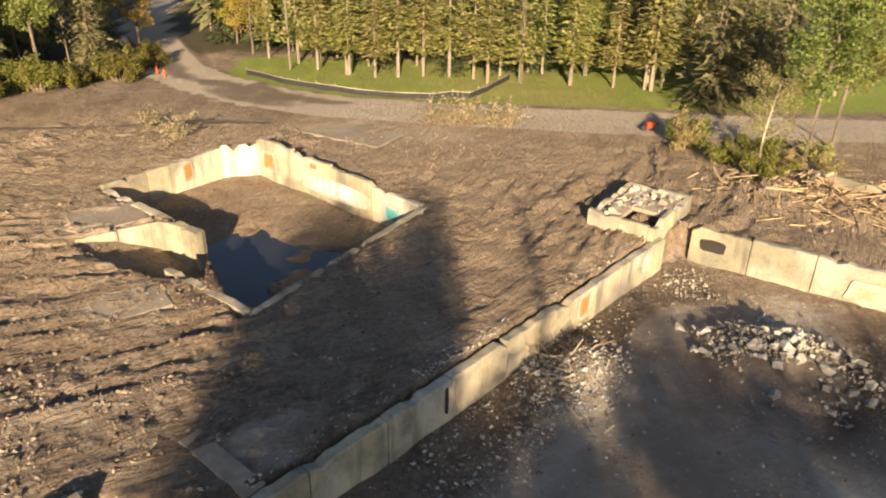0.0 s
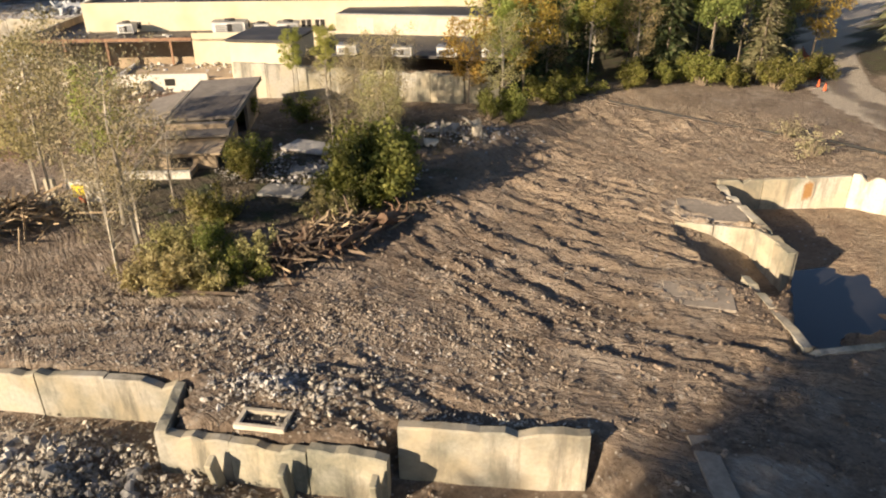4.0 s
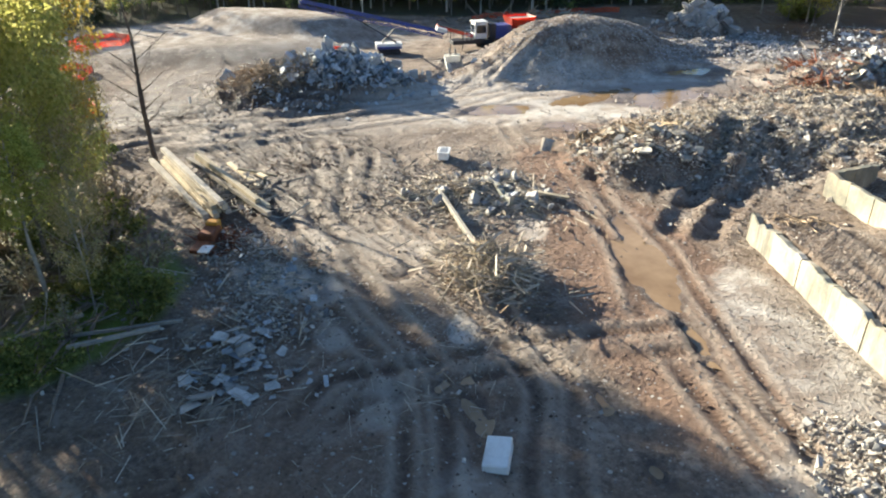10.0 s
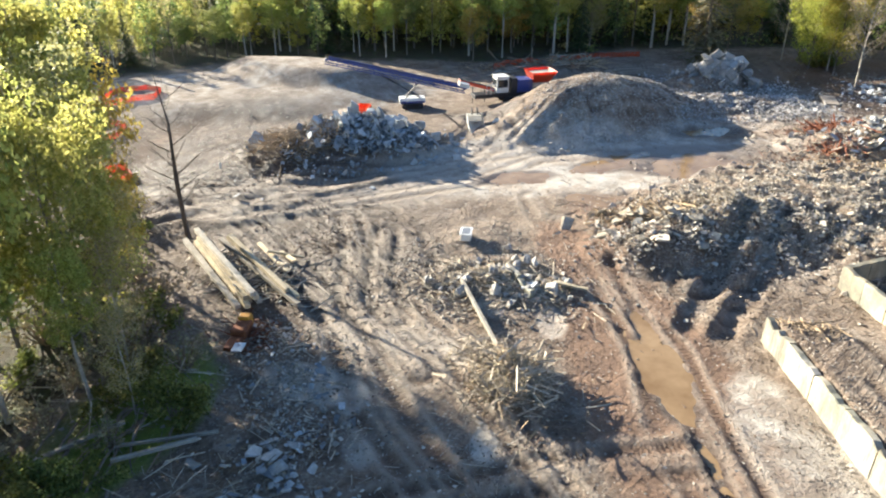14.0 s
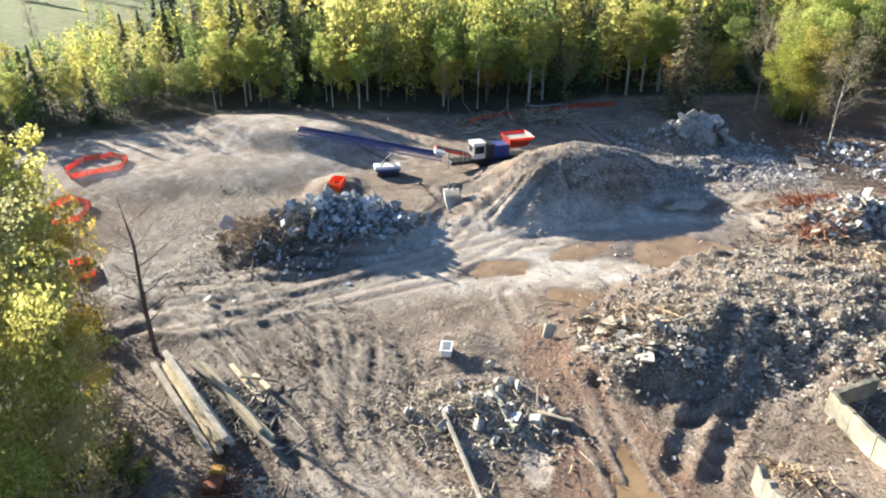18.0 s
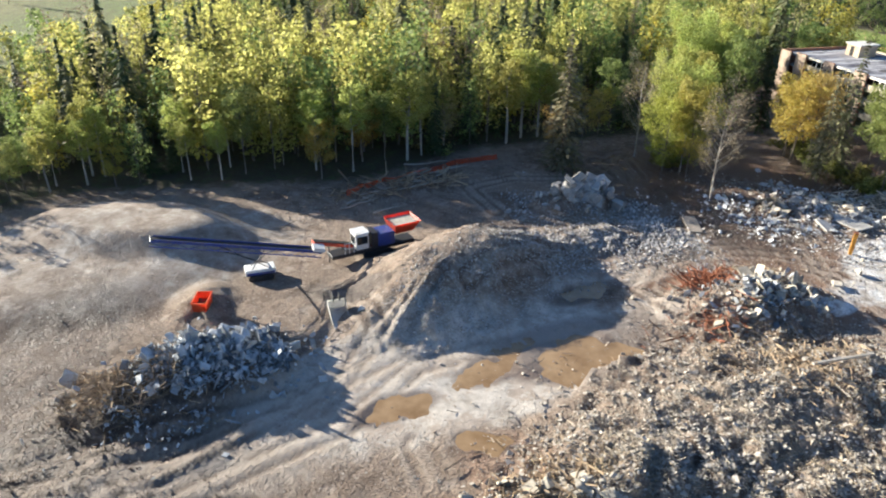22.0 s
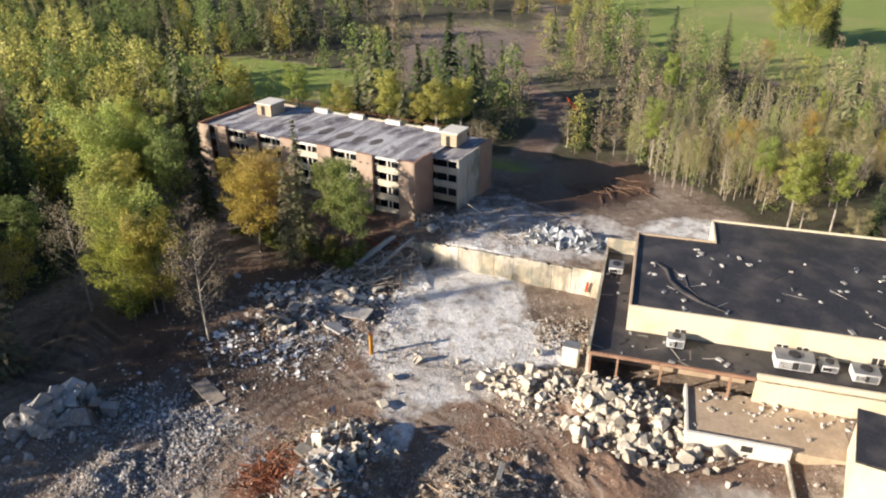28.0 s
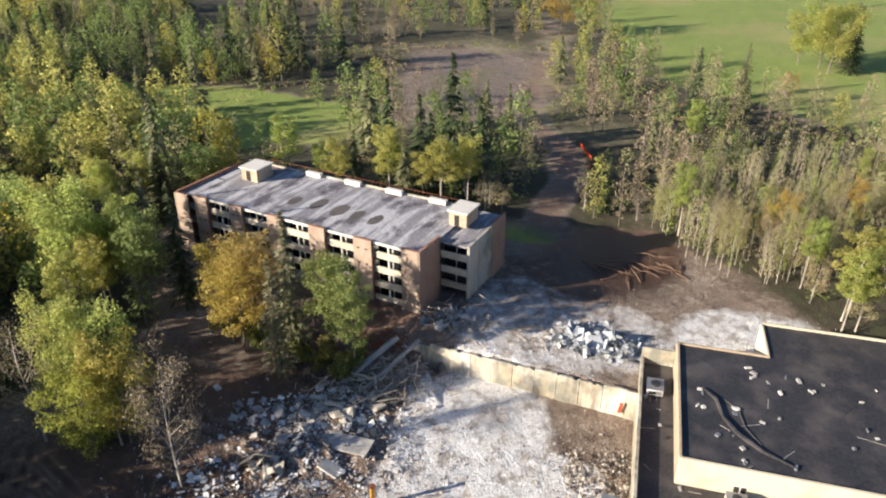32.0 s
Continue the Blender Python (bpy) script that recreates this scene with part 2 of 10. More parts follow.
        soil = blend(nt, calc(nt, "MULTIPLY", inside, calc(nt, "MULTIPLY", chosen, 0.85)), soil, tone)
    gravel = blend(nt, ramp(nt, fine, 0.3, 0.7), (0.38, 0.325, 0.265, 1), (0.60, 0.53, 0.44, 1))
    soil = blend(nt, edge(road, 0.12), soil, gravel)
    turf = blend(nt, ramp(nt, fine, 0.3, 0.7), (0.12, 0.185, 0.026, 1), (0.31, 0.41, 0.065, 1))
    turf = blend(nt, ramp(nt, mid, 0.45, 0.7), turf, (0.27, 0.26, 0.08, 1))
    turf = blend(nt, ramp(nt, noise_of(nt, pos, 0.018, 4.0), 0.47, 0.62), turf, blend(nt, 0.6, turf, (0.36, 0.32, 0.12, 1)))
    soil = blend(nt, edge(grass, 0.2), soil, turf)
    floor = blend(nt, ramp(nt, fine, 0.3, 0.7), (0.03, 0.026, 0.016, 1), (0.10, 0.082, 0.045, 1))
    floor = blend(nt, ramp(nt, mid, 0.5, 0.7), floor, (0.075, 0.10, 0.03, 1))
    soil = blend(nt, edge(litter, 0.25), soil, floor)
    damp = edge(wet, 0.25)
    soil = blend(nt, damp, soil, blend(nt, 1.0, soil, (0.42, 0.38, 0.36, 1), "MULTIPLY"))
    nt.links.new(soil, bsdf.inputs["Base Color"])
    nt.links.new(calc(nt, "SUBTRACT", 0.95, calc(nt, "MULTIPLY", damp, 0.5)), bsdf.inputs["Roughness"])
    # combed rows where crawlers turned round and round
    xyz = put(nt, "ShaderNodeSeparateXYZ", Vector=pos)
    wob = calc(nt, "MULTIPLY", calc(nt, "SUBTRACT", noise_of(nt, pos, 0.10, 2.0), 0.5), 4.0)
    dx, dy = calc(nt, "ADD", xyz.outputs[0], 42.0), calc(nt, "SUBTRACT", xyz.outputs[1], 76.0)
    rr = calc(nt, "ADD", calc(nt, "SQRT", calc(nt, "ADD", calc(nt, "MULTIPLY", dx, dx), calc(nt, "MULTIPLY", dy, dy))), wob)
    aa = calc(nt, "MULTIPLY", calc(nt, "ARCTAN2", dy, dx), 20.0)
    comb = put(nt, "ShaderNodeCombineXYZ", X=calc(nt, "MULTIPLY", rr, 3.0), Y=aa)
    rows = put(nt, "ShaderNodeTexNoise", Vector=comb.outputs[0], Scale=1.0, Detail=5.0, Roughness=0.62).outputs[0]
    rows = calc(nt, "MULTIPLY", rows, calc(nt, "MULTIPLY", sc.outputs[0], 1.6))
    clod = put(nt, "ShaderNodeTexVoronoi", Vector=pos, Scale=2.3, Randomness=1.0).outputs["Distance"]
    h = calc(nt, "ADD", calc(nt, "MULTIPLY", fine, 1.0), calc(nt, "MULTIPLY", mid, 1.0))
    tread = calc(nt, "MULTIPLY", calc(nt, "SINE", calc(nt, "MULTIPLY", zc.outputs["Alpha"], 17.0)), calc(nt, "MULTIPLY", sc.outputs[1], calc(nt, "MULTIPLY", calc(nt, "SUBTRACT", 1.0, pale, True), 0.09)))
    h = calc(nt, "MULTIPLY", h, calc(nt, "SUBTRACT", 1.0, calc(nt, "MULTIPLY", pale, 0.72)))
    h = calc(nt, "ADD", h, tread)
    h = calc(nt, "ADD", h, calc(nt, "ADD", rows, calc(nt, "MULTIPLY", clod, calc(nt, "MULTIPLY", calc(nt, "MINIMUM", calc(nt, "SUBTRACT", calc(nt, "ADD", white, pale), 1.0), 0.0), 0.25))))
    bumped(nt, bsdf, h, 0.9, 0.5)
    return m


GROUND = ground_material()
CONCRETE_W = concrete_wall_material("cream_grey_concrete", (0.45, 0.425, 0.37), (0.13, 0.125, 0.10), (0.50, 0.42, 0.29), 0.8)
CONCRETE_PALE = concrete_wall_material("pale_concrete", (0.52, 0.485, 0.41), (0.19, 0.17, 0.135), (0.56, 0.46, 0.31), 0.75)
CONCRETE_GREY = surface("broken_grey_concrete", (0.40, 0.385, 0.36), 0.92, 4.0, 0.6, 0.3, 0.5, spread=0.35)
CONCRETE_WHITE = surface("pale_broken_concrete", (0.52, 0.465, 0.37), 0.92, 4.0, 0.6, 0.35, 0.5, spread=0.4)
RUBBLE = surface("rubble_mix", (0.38, 0.345, 0.295), 0.95, 4.0, 0.6, 0.3, 0.5, by="island", spread=0.48)
RUBBLE_PALE = surface("rubble_pale", (0.54, 0.49, 0.41), 0.95, 4.0, 0.6, 0.3, 0.5, by="island", spread=0.5)
RUBBLE_HEAP = surface("rubble_dusty", (0.47, 0.43, 0.37), 0.95, 4.0, 0.6, 0.3, 0.5, by="island", spread=0.4)
RUBBLE_TAN = surface("rubble_tan", (0.32, 0.268, 0.215), 0.95, 4.0, 0.6, 0.3, 0.5, by="island", spread=0.45)
RUBBLE_WHITE = surface("rubble_white", (0.62, 0.62, 0.61), 0.95, 4.0, 0.6, 0.25, 0.5, by="island", spread=0.4)
RUBBLE_BLUE = surface("rubble_bluegrey", (0.37, 0.385, 0.40), 0.75, 4.0, 0.6, 0.3, 0.4, by="island", spread=0.6)
CLOD = surface("dry_soil_clods", (0.285, 0.22, 0.165), 0.95, 6.0, 0.6, 0.35, 0.5, by="island", spread=0.4)
RUBBLE_BLUEPALE = surface("crushed_pale_stone", (0.44, 0.42, 0.40), 0.95, 4.0, 0.6, 0.25, 0.4, by="island", spread=0.5)
RUBBLE_BROWN = surface("rubble_brown", (0.17, 0.125, 0.09), 0.95, 4.0, 0.6, 0.35, 0.5, by="island", spread=0.5)
SPLINTER = surface("weathered_splinters", (0.36, 0.27, 0.17), 0.9, 5.0, 0.8, 0.3, 0.4, by="island", spread=0.6)
SPLINTER_GREY = surface("grey_splinters", (0.48, 0.42, 0.33), 0.9, 5.0, 0.8, 0.3, 0.4, by="island", spread=0.55)
RUST_BITS = surface("rusty_bits", (0.22, 0.075, 0.03), 0.8, 5.0, 0.8, 0.4, 0.4, by="island", spread=0.5)
DUSTY_SLAB = surface("dusty_slab", (0.31, 0.265, 0.215), 0.95, 3.0, 0.6, 0.25, 0.4, by="world")
PLANK = surface("sawn_timber", (0.55, 0.46, 0.31), 0.85, 3.0, 0.5, 0.25, 0.4, spread=0.3)
PLANK_GREY = surface("grey_timber", (0.40, 0.36, 0.30), 0.9, 3.0, 0.5, 0.25, 0.4, spread=0.3)
RUST = surface("rusted_steel", (0.23, 0.085, 0.035), 0.75, 4.0, 0.7, 0.4, 0.4, metal=0.3)
RUST_WORN = surface("worn_rust_and_paint", (0.33, 0.20, 0.125), 0.85, 4.0, 0.7, 0.45, 0.4, stain=(0.16, 0.07, 0.04))
STEEL = surface("grey_steel", (0.34, 0.35, 0.36), 0.5, 4.0, 0.7, 0.2, 0.2, metal=0.6)
DARK_STEEL = surface("dark_steel", (0.05, 0.05, 0.055), 0.55, 4.0, 0.7, 0.3, 0.2, metal=0.4)
RUBBER = surface("black_rubber", (0.025, 0.025, 0.025), 0.8, 6.0, 1.0, 0.3, 0.3)
WHITE_PAINT = surface("dirty_white_paint", (0.74, 0.74, 0.72), 0.55, 3.0, 0.6, 0.1, 0.15, stain=(0.45, 0.42, 0.38), spread=0.1)
ORANGE_PAINT = surface("orange_paint", (0.72, 0.115, 0.028), 0.5, 3.0, 0.6, 0.15, 0.15, stain=(0.35, 0.09, 0.04))
RED_PAINT = surface("red_paint", (0.60, 0.075, 0.030), 0.5, 3.0, 0.6, 0.15, 0.15, stain=(0.28, 0.06, 0.04))
BLUE_PAINT = surface("blue_paint", (0.035, 0.06, 0.26), 0.5, 3.0, 0.6, 0.2, 0.15, stain=(0.12, 0.11, 0.13))
YELLOW_PAINT = surface("yellow_orange_paint", (0.62, 0.30, 0.03), 0.55, 3.0, 0.6, 0.2, 0.2, stain=(0.24, 0.10, 0.03))
ROOF_TAR = surface("black_roof_membrane", (0.036, 0.035, 0.038), 0.6, 2.4, 0.22, 0.6, 0.5, stain=(0.12, 0.105, 0.095), by="world")


def stained_roof(name):
    """A flat gravel roof with pale drifts, dark wet blotches and streaks across it."""
    m, nt, bsdf = nodes_of(name)
    vec = put(nt, "ShaderNodeTexCoord").outputs["Object"]
    fine = noise_of(nt, vec, 2.2, 8.0, 0.7)
    streak = noise_of(nt, vec, 1.0, 5.0, 0.65, (0.55, 0.07, 1.0))
    blot = noise_of(nt, vec, 0.22, 4.0, 0.6, (1.0, 0.6, 1.0))
    col = blend(nt, ramp(nt, fine, 0.35, 0.68), (0.33, 0.325, 0.335, 1), (0.64, 0.64, 0.64, 1))
    col = blend(nt, ramp(nt, streak, 0.46, 0.58), blend(nt, 1.0, col, (0.5, 0.48, 0.5, 1), "MULTIPLY"), col)
    col = blend(nt, ramp(nt, blot, 0.54, 0.64), col, blend(nt, 1.0, col, (0.36, 0.34, 0.38, 1), "MULTIPLY"))
    nt.links.new(col, bsdf.inputs["Base Color"])
    bsdf.inputs["Roughness"].default_value = 0.8
    bumped(nt, bsdf, fine, 0.3, 0.03)
    return m


ROOF_GREY = stained_roof("grey_gravel_roof")
ROOF_DARK = surface("dark_shingle_roof", (0.12, 0.105, 0.095), 0.85, 2.0, 0.3, 0.35, 0.4, stain=(0.055, 0.05, 0.05), by="world")
ROOF_SLATE = surface("weathered_grey_felt", (0.23, 0.205, 0.18), 0.9, 2.0, 0.35, 0.25, 0.4, stain=(0.13, 0.115, 0.10), by="world")
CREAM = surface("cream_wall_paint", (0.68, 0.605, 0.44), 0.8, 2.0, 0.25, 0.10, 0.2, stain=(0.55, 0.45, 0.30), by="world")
PARAPET = surface("tan_cream_parapet", (0.58, 0.52, 0.41), 0.85, 2.0, 0.3, 0.15, 0.2, stain=(0.36, 0.30, 0.22), by="world")
OFFWHITE = surface("offwhite_wall_paint", (0.68, 0.65, 0.58), 0.8, 2.0, 0.3, 0.12, 0.2, stain=(0.5, 0.46, 0.38), by="world")
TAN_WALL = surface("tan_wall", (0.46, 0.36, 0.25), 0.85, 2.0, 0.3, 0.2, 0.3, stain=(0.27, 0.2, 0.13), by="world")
# near-black paint stands in for the shade inside rooms, openings and holes
SHADE_BLACK = surface("near_black_inner_shade", (0.035, 0.032, 0.03), 0.95, 2.0, 0.5, 0.3, 0.2, by="world")
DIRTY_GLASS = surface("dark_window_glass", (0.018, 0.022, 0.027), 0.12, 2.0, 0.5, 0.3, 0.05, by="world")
BARK = surface("grey_bark", (0.20, 0.165, 0.13), 0.95, 3.0, 0.7, 0.35, 0.6, by="world")
BARK_PALE = surface("pale_bark", (0.40, 0.36, 0.30), 0.95, 3.0, 0.7, 0.3, 0.5, by="world")
BARK_DEAD = surface("dark_dead_bark", (0.12, 0.092, 0.072), 0.95, 3.0, 0.7, 0.3, 0.5, by="world")
TWIG = surface("dry_twigs", (0.26, 0.205, 0.15), 0.95, 5.0, 0.7, 0.3, 0.4, by="world")
ROOT = surface("reddish_roots", (0.17, 0.105, 0.068), 0.95, 5.0, 0.7, 0.35, 0.5, by="world")
def sprayed(name, paint, wall=(0.50, 0.46, 0.38), cover=0.55, warm=(0.36, 0.33, 0.26)):
    """Old paint or stain on concrete: dense in the middle, ragged and worn off towards its border."""
    m, nt, bsdf = nodes_of(name)
    pos = put(nt, "ShaderNodeNewGeometry").outputs["Position"]
    gen = put(nt, "ShaderNodeSeparateXYZ", Vector=put(nt, "ShaderNodeTexCoord").outputs["Generated"])
    dx = calc(nt, "ABSOLUTE", calc(nt, "SUBTRACT", gen.outputs[0], 0.5))
    dz = calc(nt, "ABSOLUTE", calc(nt, "SUBTRACT", gen.outputs[2], 0.5))
    ring = calc(nt, "MULTIPLY", calc(nt, "MAXIMUM", dx, dz), 2.0)
    fine = noise_of(nt, pos, 2.6, 7.0, 0.72, (1.0, 1.0, 0.5))
    grain = noise_of(nt, pos, 6.0, 6.0, 0.7)
    mask = ramp(nt, calc(nt, "SUBTRACT", calc(nt, "ADD", calc(nt, "MULTIPLY", fine, 1.5), cover), ring), 0.28, 0.62)
    base = blend(nt, ramp(nt, grain, 0.3, 0.7), rgb(wall, 0.75), rgb(wall, 1.12))
    base = blend(nt, ramp(nt, noise_of(nt, pos, 1.0, 6.0, 0.7, (0.75, 0.75, 0.15)), 0.5, 0.64), base, rgb(warm))
    col = blend(nt, mask, base, blend(nt, ramp(nt, grain, 0.3, 0.7), rgb(paint, 0.75), rgb(paint, 1.15)))
    nt.links.new(col, bsdf.inputs["Base Color"])
    bsdf.inputs["Roughness"].default_value = 0.85
    bumped(nt, bsdf, grain, 0.4, 0.03)
    return m


GRAFFITI_BLUE = sprayed("blue_spray_paint", (0.36, 0.46, 0.56), cover=0.2)
GRAFFITI_TEAL = sprayed("teal_spray_paint", (0.07, 0.34, 0.37), (0.42, 0.44, 0.42), 0.25)
SPRAY_ORANGE = sprayed("orange_brown_patch", (0.36, 0.20, 0.075), cover=0.4)
SPRAY_PINK = sprayed("faded_pink_patch", (0.55, 0.34, 0.24), cover=0.25)
WHITEWASH = sprayed("worn_whitewash", (0.70, 0.70, 0.67), cover=0.3)
SPRAY_YELLOW = surface("yellow_spray_paint", (0.80, 0.62, 0.03), 0.7, 4.0, 1.0, 0.1, 0.1)
SPRAY_RED = surface("red_spray_paint", (0.55, 0.10, 0.04), 0.7, 4.0, 1.0, 0.1, 0.1)
BLACK_CLOTH = surface("black_silt_cloth", (0.03, 0.03, 0.032), 0.8, 6.0, 1.0, 0.3, 0.3)
LEAF_YELLOW = leafy("yellow_green_leaves", [(0.26, 0.285, 0.07), (0.45, 0.47, 0.13), (0.62, 0.60, 0.19)], 0.6, 0.66)
LEAF_LIME = leafy("bright_yellow_leaves", [(0.24, 0.235, 0.04), (0.38, 0.36, 0.06), (0.52, 0.49, 0.11)])
LEAF_SHRUB = leafy("olive_green_shrub_leaves", [(0.10, 0.115, 0.03), (0.20, 0.215, 0.055), (0.36, 0.35, 0.10)])
LEAF_GREEN = leafy("green_leaves", [(0.13, 0.17, 0.050), (0.24, 0.285, 0.085), (0.38, 0.41, 0.13)])
LEAF_OLIVE = leafy("olive_sparse_leaves", [(0.27, 0.25, 0.105), (0.41, 0.375, 0.17), (0.53, 0.47, 0.24)])
LEAF_GOLD = leafy("golden_leaves", [(0.31, 0.22, 0.045), (0.44, 0.33, 0.06), (0.42, 0.38, 0.10)])
LEAF_ORANGE = leafy("orange_leaves", [(0.38, 0.25, 0.075), (0.48, 0.33, 0.10), (0.50, 0.40, 0.15)])
NEEDLE = leafy("dark_spruce_needles", [(0.040, 0.063, 0.029), (0.075, 0.098, 0.040), (0.127, 0.144, 0.063)], 0.7, 0.2)
NEEDLE_DRY = leafy("grey_green_needles", [(0.120, 0.126, 0.066), (0.192, 0.186, 0.096), (0.264, 0.240, 0.132)], 0.7, 0.2)
LEAF_PINE = leafy("yellow_green_needles", [(0.20, 0.21, 0.07), (0.34, 0.345, 0.12), (0.48, 0.46, 0.18)], 0.6, 0.35)
BARK_MID = surface("brown_grey_bark", (0.30, 0.255, 0.20), 0.95, 3.0, 0.7, 0.35, 0.5, by="world")
LEAF_DRY = leafy("dry_brown_leaves", [(0.21, 0.175, 0.10), (0.31, 0.26, 0.155), (0.40, 0.345, 0.22)], 0.7, 0.2)


def water_material():
    m, nt, bsdf = nodes_of("muddy_water")
    pos = put(nt, "ShaderNodeNewGeometry").outputs["Position"]
    n = noise_of(nt, pos, 0.25, 4.0)
    nt.links.new(blend(nt, ramp(nt, n, 0.35, 0.65), (0.20, 0.125, 0.055, 1), (0.34, 0.235, 0.125, 1)), bsdf.inputs["Base Color"])
    bsdf.inputs["Roughness"].default_value = 0.06
    bumped(nt, bsdf, noise_of(nt, pos, 2.0, 2.0), 0.03, 0.02)
    return m


WATER = water_material()
WATER_DARK = surface("dark_pool_water", (0.030, 0.030, 0.034), 0.05, 2.0, 0.4, 0.3, 0.02, by="world")

# ---- ground ----
def hash01(ix, iy, seed):
    h = (ix.astype(np.int64) * 374761393 + iy.astype(np.int64) * 668265263 + seed * 974711) & 0xFFFFFFFF
    h = ((h ^ (h >> 13)) * 1274126177) & 0xFFFFFFFF
    return ((h ^ (h >> 16)) & 0xFFFF) / 65535.0


def vnoise(x, y, seed=0):
    ix, iy = np.floor(x), np.floor(y)
    fx, fy = x - ix, y - iy
    fx, fy = fx * fx * (3 - 2 * fx), fy * fy * (3 - 2 * fy)
    a, b = hash01(ix, iy, seed), hash01(ix + 1, iy, seed)
    c, d = hash01(ix, iy + 1, seed), hash01(ix + 1, iy + 1, seed)
    return (a + (b - a) * fx) * (1 - fy) + (c + (d - c) * fx) * fy


def fbm(x, y, octaves=4, seed=0):
    total, amp, norm = 0.0, 1.0, 0.0
    for k in range(octaves):
        total, norm = total + amp * vnoise(x, y, seed + 17 * k), norm + amp
        x, y, amp = x * 2.03 + 11.7, y * 2.03 - 5.3, amp * 0.5
    return total / norm


def smooth(a, b, x):
    t = np.clip((x - a) / (b - a), 0, 1)
    return t * t * (3 - 2 * t)


def seg_distance(x, y, pts):
    """Distance to a line of points, and how far along it (in metres)."""
    best, along, run = np.full(np.shape(x), 1e9), np.zeros(np.shape(x)), 0.0
    for (ax, ay), (bx, by) in zip(pts[:-1], pts[1:]):
        dx, dy = bx - ax, by - ay
        ln = math.hypot(dx, dy)
        t = np.clip(((x - ax) * dx + (y - ay) * dy) / (ln * ln), 0, 1)
        d = np.hypot(x - ax - t * dx, y - ay - t * dy)
        near = d < best
        best, along = np.where(near, d, best), np.where(near, run + t * ln, along)
        run += ln
    return best, along


def inside(x, y, poly):
    """Signed distance to a polygon, positive inside."""
    res = np.zeros(np.shape(x), bool)
    for (ax, ay), (bx, by) in zip(poly, poly[1:] + poly[:1]):
        cross = ((ay > y) != (by > y)) & (x < (bx - ax) * (y - ay) / (by - ay + 1e-9) + ax)
        res ^= cross
    d, _ = seg_distance(x, y, poly + poly[:1])
    return np.where(res, d, -d)


TERRACE = [(-47.7, -13.7), (-28.1, 6.6), (-25.3, 4.7), (-17.9, 11.5), (-18.6, 12.7), (-13.5, 18.4), (-8.6, 17.6), (13.4, 42.9), (15.3, 44.6), (25.5, 38.4), (60, 17),
           (300, -110), (300, 500), (-90, 500), (-100, 70), (-95, 42), (-74, 26), (-58, 4)]
BASIN = [(-11.6, 32.2), (-3.2, 46.8), (-18.3, 59.2), (-21.3, 58.4), (-27.3, 49.2), (-17.2, 42.3)]
INLET = [(-17.2, 41.6), (-20.9, 43.2), (-24.8, 39.9), (-17.6, 36.3), (-15.5, 36.0)]
MOTEL_TERRACE = [(-166, -10), (-152, 5.4), (-130.0, 31.0), (-137.5, 39.0), (-129, 50), (-134, 57), (-118, 75), (-95, 130), (-160, 200), (-300, 60), (-235, -60)]
ROAD = [(300, 40), (60, 66), (42, 69.0), (16, 69.7), (1, 71.2), (-14, 73.4), (-22, 76.5), (-31, 82.5), (-38, 90), (-48, 108), (-56, 125), (-63, 150), (-74, 200), (-80, 260)]
FAR_PATH = [(-150, 34), (-170, 32), (-191, 43), (-206, 56), (-228, 66), (-254, 67), (-290, 84), (-327, 105), (-350, 126), (-420, 150)]
HAUL = [(-23, 0), (-31, -10), (-38.3, -17.5), (-44, -23), (-48.5, -29), (-54, -38), (-62, -46), (-72, -48)]
RING = [(-104, -36), (-110, -32), (-116, -28), (-120, -23), (-122, -16.5), (-121.5, -9.5), (-117, -2), (-113.5, 3.4), (-109, 7.2), (-103, 8.7), (-95.6, 8)]
